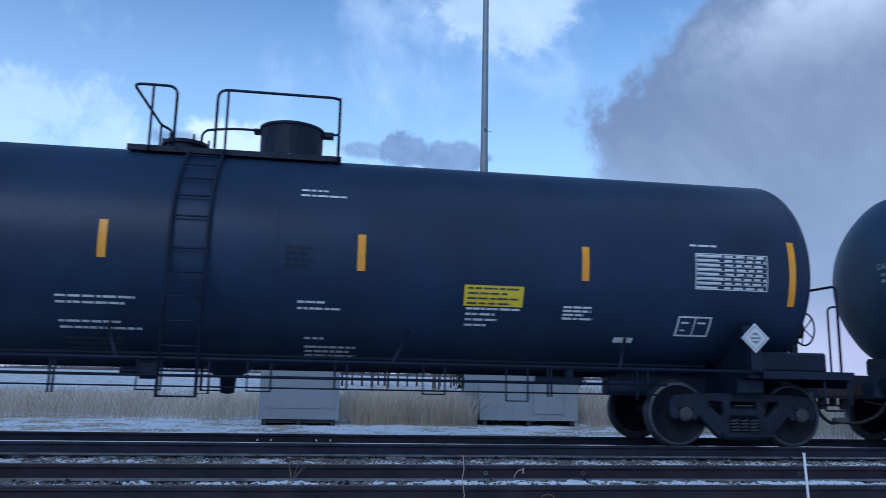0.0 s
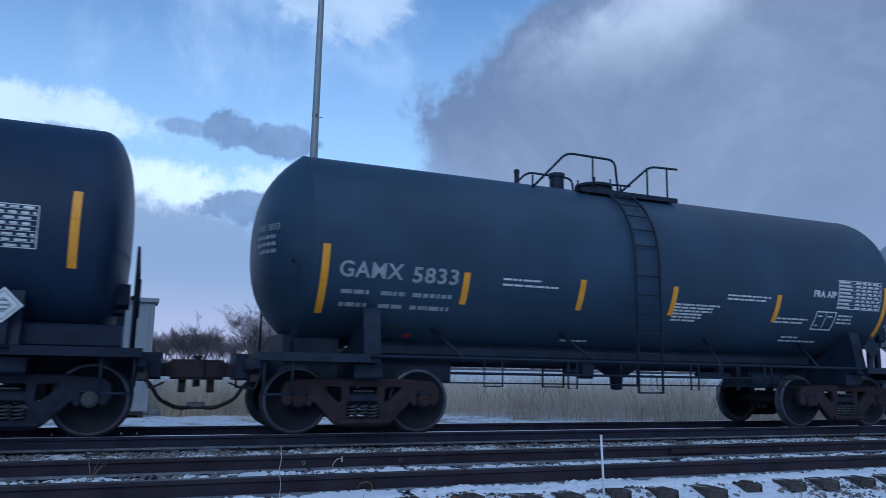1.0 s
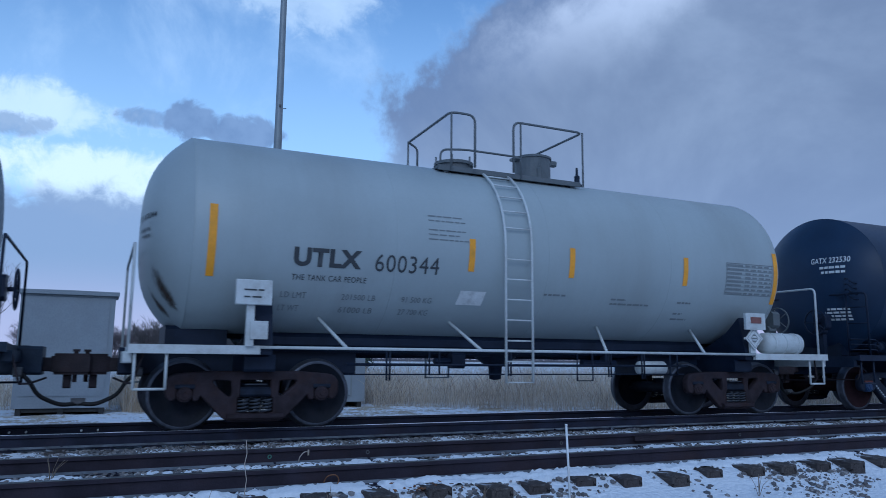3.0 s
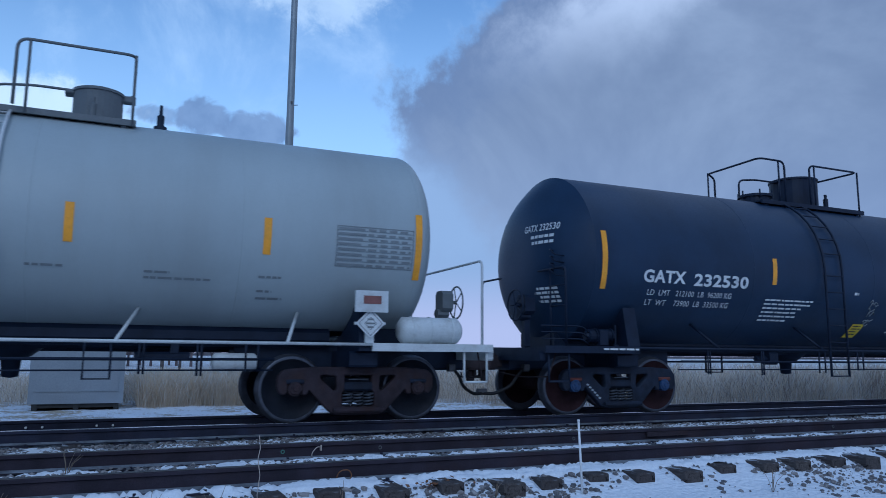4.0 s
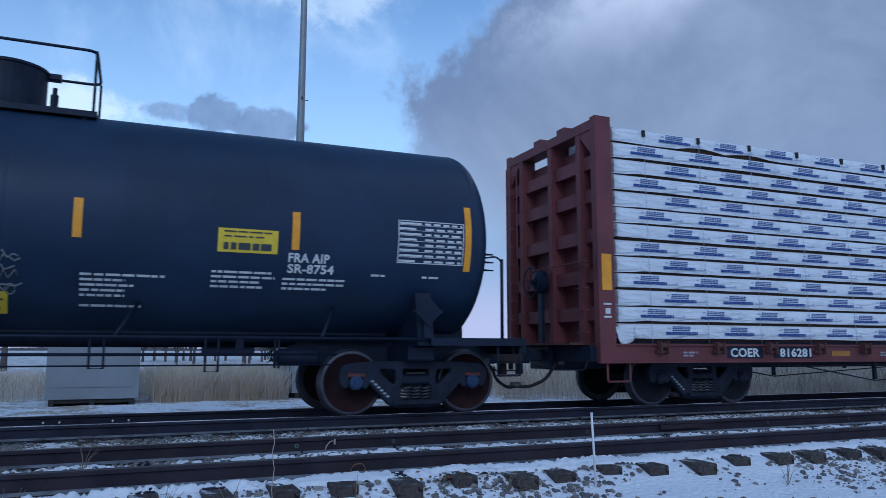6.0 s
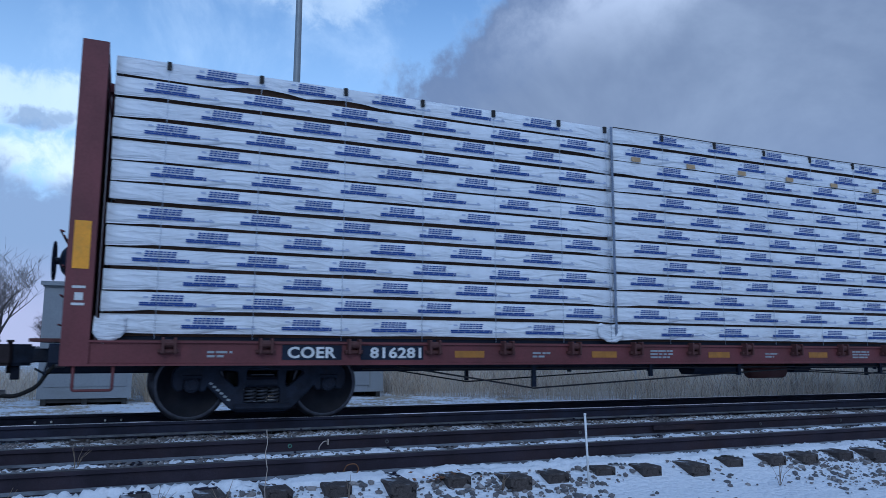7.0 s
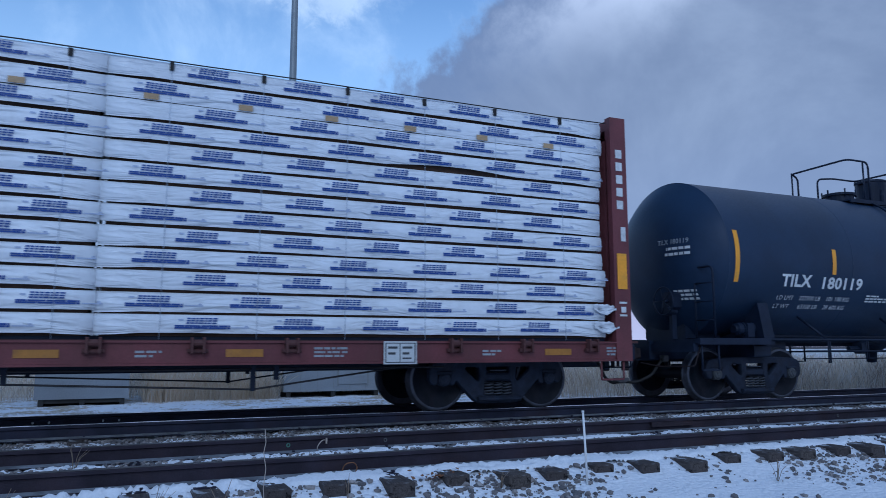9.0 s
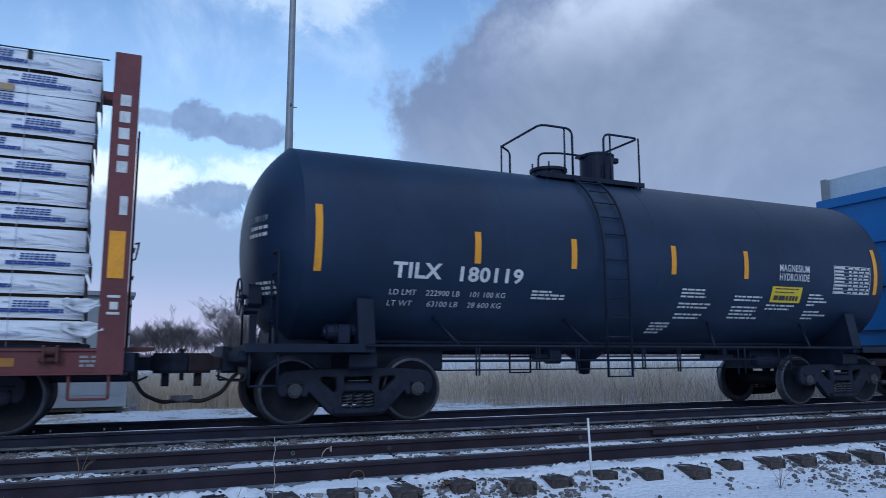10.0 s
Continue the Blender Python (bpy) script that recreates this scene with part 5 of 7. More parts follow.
def build_tank_cars():
    # black car that leads the view
    a = tank_car("long black tank car with yellow reflective strips and small white stencils", BLACK, BLACK_FIT, (-10.2, 8.0), -1.1, (-8.75, 6.6), (-8.0, 5.86), (-9.5, 7.3),
                 -1.86, (-2.93, 0.0), (-0.76, 0.47, 4.60), [(-2.9, 2.29, 2.77), (0.32, 2.25, 2.73), (3.37, 2.24, 2.71), (6.44, 2.0, 2.92)], ("dark", "dark", "grey"), gap=(-2.30, -1.75), head=(0.59, 0.45), yr=0.85, post_in=0.32)
    o = 1.1
    table_print(a, 4.97 + o, 6.06 + o, 2.19, 2.70, LETTER_W, 1)
    square_print(a, 4.79 + o, 1.55, 0.5, 0.27, LETTER_W)
    placard(a, 5.80 + o, 1.53, BLACK_FIT)
    bm = bmesh.new()
    curved_patch(bm, 1.71 + o, 2.52 + o, 1.86, 2.13, 0.007)
    sg = part("warning_sign", bm, SIGN_YELLOW, a, "yellow warning sign with small print")
    text_bars(sg, 1.75 + o, 2.10, (0.7, 0.55, 0.7, 0.6), LETTER_K, 3, lh=0.065, th=0.022, off=0.014)
    text_bars(a, 1.75 + o, 1.84, (0.75, 0.4, 0.45, 0.3), LETTER_W, 4, lh=0.07)
    text_bars(a, -3.45 + o, 1.83, (0.95, 0.85, 0, 0, 0.75, 1.0), LETTER_W, 5, lh=0.075)
    text_bars(a, -3.42 + o, 1.33, (0.7, 0.65, 0.7), LETTER_K, 6, lh=0.06)
    text_bars(a, -0.48 + o, 1.85, (0.35, 0.55), LETTER_W, 7, lh=0.08)
    text_bars(a, -0.38 + o, 1.40, (0.25, 0, 0.7, 0.6, 0.7), LETTER_W, 8, lh=0.055)
    text_bars(a, -0.5 + o, 3.35, (0.35, 0.6), LETTER_W, 9, lh=0.08)
    text_bars(a, 3.1 + o, 1.90, (0.4, 0.4, 0.3, 0.45), LETTER_W, 10, lh=0.05)
    text_bars(a, 4.9 + o, 2.82, (0.4,), LETTER_W, 11)
    bm = bmesh.new()
    curved_patch(bm, 3.92 + o, 4.2 + o, 1.44, 1.51, 0.007)
    part("stencil_patch", bm, LETTER_W, a, "white stencil patch with red print")
    text_bars(a, -0.65 + o, 2.55, (0.36, 0.3, 0.36, 0.3), GREY_FIT, 12, lh=0.08, th=0.05)
    brake_stand(a, 7.0 + o, 1, BLACK_FIT)
    part("tool_box", bmx((5.9 + o, 7.05 + o, -1.25, -0.6, 1.08, 1.36), bevel=0.03), BLACK_FIT, a)

    barrel(1.42, 2.65)
    b = tank_car("faded charcoal tank car with white reporting marks and yellow strips", CHARCOAL, GREY_FIT, (8.0, 21.83), 14.7, (9.25, 20.18), (10.11, 19.33), (8.6, 21.1),
                 14.62, (13.86, 15.86), (14.6, 0.36, 4.16), [(9.42, 1.64, 2.55), (11.51, 1.85, 2.3), (13.48, 1.86, 2.32), (15.25, 1.86, 2.32), (17.5, 1.85, 2.31), (20.12, 1.66, 2.58)], ("rust", "dark", "rust"), tall_valves=True, slanted=True, shift=0.06, head=(0.62, 0.55))
    o = -14.7
    lettering(b, "GAMX", 9.62 + o, 2.13, 0.22, 0.92, LETTER_FADED, bold=0.02)
    lettering(b, "5833", 10.68 + o, 2.11, 0.22, 0.70, LETTER_FADED, bold=0.02)
    for z, s in ((1.97, 0), (1.80, 1)):
        text_bars(b, 9.68 + o, z, (0.4,), LETTER_FADED, 20 + s, th=0.055)
        text_bars(b, 10.25 + o, z, (0.36,), LETTER_FADED, 22 + s, th=0.055)
        text_bars(b, 10.72 + o, z, (0.6,), LETTER_FADED, 24 + s, th=0.055)
    text_bars(b, 12.1 + o, 2.26, (0.65, 0.95), LETTER_W, 26, lh=0.08)
    text_bars(b, 15.3 + o, 2.06, (0.95, 0.8, 0.8, 0.6, 0.6, 0.5), LETTER_W, 27, lh=0.05)
    text_bars(b, 16.35 + o, 2.26, (0.95, 0.85), LETTER_W, 28, lh=0.06)
    table_print(b, 18.9 + o, 20.0 + o, 2.14, 2.66, LETTER_W, 2)
    lettering(b, "FRA AIP", 18.3 + o, 2.32, 0.12, 0.55, LETTER_W)
    square_print(b, 18.45 + o, 1.75, 0.5, 0.33, LETTER_W)
    text_bars(b, 19.0 + o, 2.03, (0.35, 0.35, 0.4), LETTER_W, 29)
    text_bars(b, 13.45 + o, 1.42, (0.5, 0, 0.25), LETTER_W, 30, lh=0.12)
    text_bars(b, 10.4 + o, 1.50, (1.0,), LETTER_K, 31)
    bm = bmesh.new()
    curved_patch(bm, 10.78 + o, 10.9 + o, 1.36, 1.42, 0.007)
    part("stencil_patch", bm, LETTER_RED, b, "small faded red stencil")
    text_bars(b, 17.5 + o, 1.93, (0.8, 0.7), LETTER_W, 32)
    text_bars(b, 17.9 + o, 1.62, (0.4, 0.9), LETTER_W, 33)
    head_lettering(b, "GAMX 5833", 9.25 + o, 0.62, -0.38, 2.76, 0.10, 0.62, LETTER_FADED)
    head_print(b, 9.25 + o, 0.62, -0.95, 2.7, ((0.5, 0.0, 0.05), (0.5, 0.1, 0.05), (0.4, 0.2, 0.05)), LETTER_FADED, 6)
    brake_stand(b, 20.85 + o, 1, BLACK_FIT)
    placard(b, 19.49 + o, 1.45, GREY_FIT, False)

    barrel(1.43, 2.64, 3.4)
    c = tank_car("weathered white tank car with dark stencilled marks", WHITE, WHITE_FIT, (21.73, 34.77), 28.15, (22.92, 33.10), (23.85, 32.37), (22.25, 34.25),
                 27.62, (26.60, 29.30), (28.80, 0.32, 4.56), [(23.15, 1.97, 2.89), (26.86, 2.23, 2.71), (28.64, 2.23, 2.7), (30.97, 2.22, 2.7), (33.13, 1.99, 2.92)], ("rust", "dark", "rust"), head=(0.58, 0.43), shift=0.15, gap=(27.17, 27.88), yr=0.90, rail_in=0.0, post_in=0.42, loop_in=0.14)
    o = -28.15
    lettering(c, "UTLX", 24.21 + o, 2.16, 0.25, 0.95, LETTER_K, bold=0.045)
    lettering(c, "600344", 25.36 + o, 2.15, 0.24, 0.98, LETTER_K, bold=0.0)
    lettering(c, "THE TANK CAR PEOPLE", 24.21 + o, 1.98, 0.075, 1.05, LETTER_K, bold=0.0)
    for z, words in ((1.75, ("LD LMT", "201500 LB", "91 500 KG")), (1.58, ("LT WT", "61000 LB", "27 700 KG"))):
        for dx, w, body in zip((24.1, 24.95, 25.85), (0.35, 0.5, 0.47), words):
            lettering(c, body, dx + o, z, 0.075, w if body != "LT WT" else 0.28, LETTER_G, bold=0.0)
    text_bars(c, 26.15 + o, 3.02, (0.55, 0.6, 0, 0.6, 0.5, 0.65), LETTER_G, 42, lh=0.07, th=0.016)
    bm = bmesh.new()
    curved_patch(bm, 26.72 + o, 27.15 + o, 1.75, 1.95, 0.007, skew=0.03)
    part("paper_sign", bm, LETTER_W, c, "white paper sign with small print")
    text_bars(c, 28.2 + o, 1.97, (0.4,), LETTER_G, 43)
    text_bars(c, 29.5 + o, 1.95, (0.3, 0.8), LETTER_G, 44, lh=0.07)
    text_bars(c, 30.9 + o, 1.95, (0.3, 0, 0.2, 0.35), LETTER_G, 45, lh=0.09)
    table_print(c, 31.9 + o, 33.02 + o, 2.12, 2.68, LETTER_G, 3)
    part("defect_card_box", bmx((23.45 + o, 23.9 + o, -1.60, -1.52, 1.60, 1.92), bevel=0.01), WHITE_FIT, c)
    part("box_post", bmx((23.6 + o, 23.7 + o, -1.55, -1.48, 1.08, 1.62), (23.65 + o, 23.87 + o, -1.58, -1.54, 1.17, 1.40)), WHITE_FIT, c)
    text_bars(c, 23.55 + o, 1.80, (0.25, 0.25), LETTER_K, 46, y=-1.606, lh=0.09, th=0.02)
    part("placard_board", bmx((32.14 + o, 32.60 + o, -1.58, -1.53, 1.50, 1.79)), WHITE_FIT, c)
    part("placard_panel", bmx((32.25 + o, 32.50 + o, -1.587, -1.583, 1.61, 1.72)), FADED_RED, c, "faded red printed panel")
    placard(c, 32.37 + o, 1.35, WHITE_FIT)
    bm = bmesh.new()
    lathe(bm, [(32.89 + o, 0.0), (32.89 + o, 0.12), (32.95 + o, 0.19), (33.78 + o, 0.19), (33.84 + o, 0.12), (33.84 + o, 0.0)], "x", 20, (0, -1.2, 1.28))
    res = part("air_reservoir", bm, WHITE_FIT, c, "white air reservoir on the walkway", smooth=True)
    for x in (33.06, 33.34, 33.66):
        bm = bmesh.new()
        lathe(bm, [(x + o, 0.18), (x + o, 0.2), (x + 0.03 + o, 0.2), (x + 0.03 + o, 0.18)], "x", 20, (0, -1.2, 1.28))
        part("reservoir_strap", bm, WHITE_FIT, res)
    bm = bmesh.new()
    lathe(bm, [(4.0, 0.09), (4.10, 0.09), (4.10, 0.05), (4.26, 0.05), (4.28, 0.025), (4.42, 0.02), (4.42, 0.0)], "z", 12, (29.62 + o, -0.2, 0))
    part("relief_valve", bm, GREY_FIT, c)
    head_lettering(c, "UTLX 600344", 22.92 + o, 0.58, -0.30, 2.74, 0.075, 0.68, LETTER_K)
    head_print(c, 22.92 + o, 0.58, -0.85, 2.62, ((0.4, 0.0, 0.035), (0.3, 0.09, 0.035)), LETTER_G, 6)
    brake_stand(c, 33.88 + o, 1, TOP_GREY)
    for cy, cz, ry, rz in ((-0.84, 1.80, 0.14, 0.40), (-0.55, 1.62, 0.09, 0.28)):
        bm = bmesh.new()
        grid = []
        for i in range(9):
            row = []
            for j in range(11):
                y, z = cy + ry * 1.2 * (i / 4 - 1), cz + rz * 1.2 * (j / 5 - 1)
                row.append(bm.verts.new((on_head(22.92 + o, 0.58, y, z, 0.006), y, z)))
            grid.append(row)
        for i in range(8):
            for j in range(10):
                if max(math.hypot(v.co.y, v.co.z - Z_TANK) for v in (grid[i][j], grid[i + 1][j], grid[i + 1][j + 1], grid[i][j + 1])) > R_TANK * 0.985:
                    continue
                bm.faces.new((grid[i][j], grid[i + 1][j], grid[i + 1][j + 1], grid[i][j + 1])).smooth = True
        part("rust_stain", bm, stain_material("rust_and_soot_stain", (0.05, 0.035, 0.025), (22.6 + o, cy, cz), (3.0, ry, rz)), c, "brown rust and soot stain")

    barrel(1.5, 2.56)
    d = tank_car("clean black tank car with bold white reporting marks", BLACK, BLACK_FIT, (34.97, 50.15), 42.6, (36.35, 48.8), (37.1, 48.05), (35.4, 49.6),
                 41.62, (40.81, 43.69), (42.55, 0.47, 4.69), [(36.52, 2.0, 2.93), (40.2, 2.22, 2.69), (43.6, 2.23, 2.7), (46.18, 2.22, 2.72), (48.67, 2.04, 2.98)], ("dark", "red", "blue"), gap=(41.52, 42.22), head=(0.60, 0.45), shift=-0.11, post_end=True)
    o = -42.6
    lettering(d, "GATX", 37.3 + o, 2.14, 0.21, 0.88, LETTER_W)
    lettering(d, "232530", 38.36 + o, 2.12, 0.21, 1.22, LETTER_W)
    lettering(d, "LD  LMT   212100  LB  96200 KG", 37.42 + o, 1.94, 0.09, 1.82, LETTER_W, bold=0.0)
    lettering(d, "LT  WT    73900  LB  33500 KG", 37.42 + o, 1.78, 0.09, 1.80, LETTER_W, bold=0.0)
    text_bars(d, 40.05 + o, 1.97, (1.2, 1.15, 0.95, 0.85, 0.9, 0.7), LETTER_W, 50, lh=0.07)
    text_bars(d, 42.3 + o, 2.17, (0.12,), LETTER_W, 51, th=0.05)
    bm = bmesh.new()
    curved_patch(bm, 42.56 + o, 42.88 + o, 1.34, 1.59, 0.007, skew=0.02)
    sg = part("notice_sign", bm, SIGN_YELLOW, d, "slanted yellow paper notice")
    text_bars(sg, 42.60 + o, 1.56, (0.22, 0.25, 0.2, 0.22), LETTER_K, 52, lh=0.05, th=0.02, off=0.014)
    bm = bmesh.new()
    rs = random.Random(12)
    for z in (1.63, 1.70, 1.78, 1.86, 1.94, 2.01):
        xx, pts = 42.80 + o + rs.uniform(-0.02, 0.03), []
        for k in range(5):
            zz = z + rs.uniform(-0.05, 0.06)
            pts.append((xx, on_tank(zz, 0.004), zz))
            xx += rs.uniform(0.03, 0.07)
        tube(bm, pts, 0.011, 4)
    tube(bm, [(42.92 + o + 0.05 * math.cos(a), on_tank(1.62 + 0.06 * math.sin(a), 0.004), 1.62 + 0.06 * math.sin(a)) for a in (0.6 * k for k in range(11))], 0.008, 4)
    part("chalk_scrawl", bm, LETTER_G, d, "grey chalk scrawl")
    text_bars(d, 36.45 + o, 1.06, (0.68,), LETTER_W, 88, y=-1.507)
    text_bars(d, 43.65 + o, 1.83, (0.95, 0.5, 0.6, 0.5, 0.5, 0, 0.7), LETTER_W, 53, lh=0.06)
    bm = bmesh.new()
    curved_patch(bm, 45.2 + o, 45.95 + o, 2.15, 2.45, 0.007)
    sg = part("warning_sign", bm, SIGN_YELLOW, d, "yellow warning sign with small print")
    text_bars(sg, 45.27 + o, 2.42, (0.62, 0.5, 0, 0), LETTER_K, 54, lh=0.06, th=0.018, off=0.014)
    text_bars(sg, 45.27 + o, 2.27, (0.62,), LETTER_K, 55, th=0.085, off=0.014)
    lettering(d, "FRA AIP", 46.1 + o, 2.06, 0.12, 0.55, LETTER_W)
    lettering(d, "SR-8754", 46.1 + o, 1.92, 0.12, 0.62, LETTER_W)
    text_bars(d, 46.05 + o, 1.86, (0.85, 0.85, 0.6), LETTER_W, 56, lh=0.06)
    text_bars(d, 45.15 + o, 1.92, (0.75, 0.8, 0.6, 0.65), LETTER_W, 57, lh=0.06)
    table_print(d, 47.6 + o, 48.6 + o, 2.12, 2.72, LETTER_W, 4)
    text_bars(d, 47.25 + o, 1.95, (0.2,), LETTER_W, 58)
    text_bars(d, 48.0 + o, 1.95, (0.25,), LETTER_W, 59)
    placard(d, 48.05 + o, 1.45, BLACK_FIT, False)
    for z, rows in ((2.92, ((0.5, 0.0, 0.05), (0.45, 0.1, 0.05))), (2.05, ((0.4, 0.0, 0.04), (0.45, 0.07, 0.04), (0.35, 0.14, 0.04), (0.4, 0.21, 0.04)))):
        head_print(d, 36.35 + o, 0.60, -0.95, z, rows, LETTER_W, int(z * 10))
    head_lettering(d, "GATX 232530", 36.35 + o, 0.60, -0.28, 2.99, 0.12, 0.74, LETTER_W)
    brake_stand(d, 35.6 + o, -1, BLACK_FIT)
    valve_cluster(d, 36.6 + o, BLACK_FIT)
    for z in (2.25, 2.36, 2.47, 2.58):
        bm = bmesh.new()
        tube(bm, bend([(36.06 + o, -1.10, z - 0.05), (35.80 + o, -1.14, z - 0.04), (35.74 + o, -1.12, z + 0.03), (35.80 + o, -1.0, z + 0.06), (35.98 + o, -0.9, z + 0.05)], 0.06), 0.010, 6)
        part("head_grab_iron", bm, BLACK_FIT, d)
    for z in (1.3, 1.4, 1.2):
        bm = bmesh.new()
        tube(bm, bend([(35.45 + o, -1.3, z), (36.2 + o, -1.3, z), (36.4 + o, -1.2, z - 0.1)], 0.1), 0.012, 6)
        part("air_pipe", bm, BLACK_FIT, d)

    f = tank_car("matt black tank car with white reporting marks", BLACK, BLACK_FIT, (74.95, 89.3), 82.0, (76.25, 87.6), (77.15, 86.87), (75.5, 88.5),
                 81.25, (80.38, 82.54), (82.06, 0.31, 4.65), [(76.43, 2.06, 2.97), (78.81, 2.27, 2.74), (80.49, 2.27, 2.74), (82.47, 2.27, 2.75), (84.09, 2.26, 2.75), (87.45, 2.09, 2.97)], ("dark", "dark", "grey"), head=(0.58, 0.5), gap=(81.06, 81.72), shift=-0.60)
    o = -82.0
    lettering(f, "TILX", 77.51 + o, 2.02, 0.22, 0.75, LETTER_W)
    lettering(f, "180119", 78.55 + o, 2.0, 0.22, 1.05, LETTER_W)
    lettering(f, "LD LMT    222900 LB    101 100 KG", 77.5 + o, 1.79, 0.075, 1.85, LETTER_W, bold=0.0)
    lettering(f, "LT WT      63100 LB    28 600 KG", 77.5 + o, 1.64, 0.075, 1.82, LETTER_W, bold=0.0)
    text_bars(f, 79.8 + o, 1.92, (0.35, 0.6, 0.6), LETTER_W, 61, lh=0.05)
    lettering(f, "MAGNESIUM", 84.9 + o, 2.43, 0.13, 0.75, LETTER_W, bold=0.012)
    lettering(f, "HYDROXIDE", 84.9 + o, 2.27, 0.13, 0.75, LETTER_W, bold=0.012)
    bm = bmesh.new()
    curved_patch(bm, 84.75 + o, 85.5 + o, 1.88, 2.16, 0.007)
    sg = part("warning_sign", bm, SIGN_YELLOW, f, "yellow warning sign with small print")
    text_bars(sg, 84.82 + o, 2.13, (0.6, 0.5), LETTER_K, 62, lh=0.06, th=0.018, off=0.014)
    text_bars(sg, 84.82 + o, 2.0, (0.6,), LETTER_K, 63, th=0.08, off=0.014)
    text_bars(f, 84.7 + o, 1.84, (0.7, 0.6), LETTER_W, 64)
    text_bars(f, 82.7 + o, 2.05, (0.5, 0.5, 0.55, 0, 0.7, 0.65, 0, 0.6, 0.55), LETTER_W, 65, lh=0.058)
    text_bars(f, 83.9 + o, 1.97, (0.65, 0.6, 0, 0.6, 0.6, 0.55, 0.7), LETTER_W, 66, lh=0.06)
    text_bars(f, 82.3 + o, 1.49, (0.4, 0.4, 0.35, 0.3), LETTER_W, 67, lh=0.05)
    text_bars(f, 85.7 + o, 2.05, (0.35, 0.4, 0.5, 0.2, 0, 0.4, 0.6, 0.3), LETTER_W, 68, lh=0.06)
    table_print(f, 86.3 + o, 87.3 + o, 2.08, 2.6, LETTER_W, 5)
    for z, rows in ((2.72, ((0.45, 0.0, 0.05), (0.5, 0.1, 0.05))), (1.95, ((0.4, 0.0, 0.04), (0.45, 0.07, 0.04), (0.35, 0.14, 0.04)))):
        head_print(f, 76.25 + o, 0.58, -1.0, z, rows, LETTER_W, int(z * 10))
    head_lettering(f, "TILX 180119", 76.25 + o, 0.58, -0.35, 2.78, 0.09, 0.62, LETTER_FADED)
    brake_stand(f, 75.75 + o, -1, BLACK_FIT)
    valve_cluster(f, 76.85 + o, BLACK_FIT)


build_tank_cars()


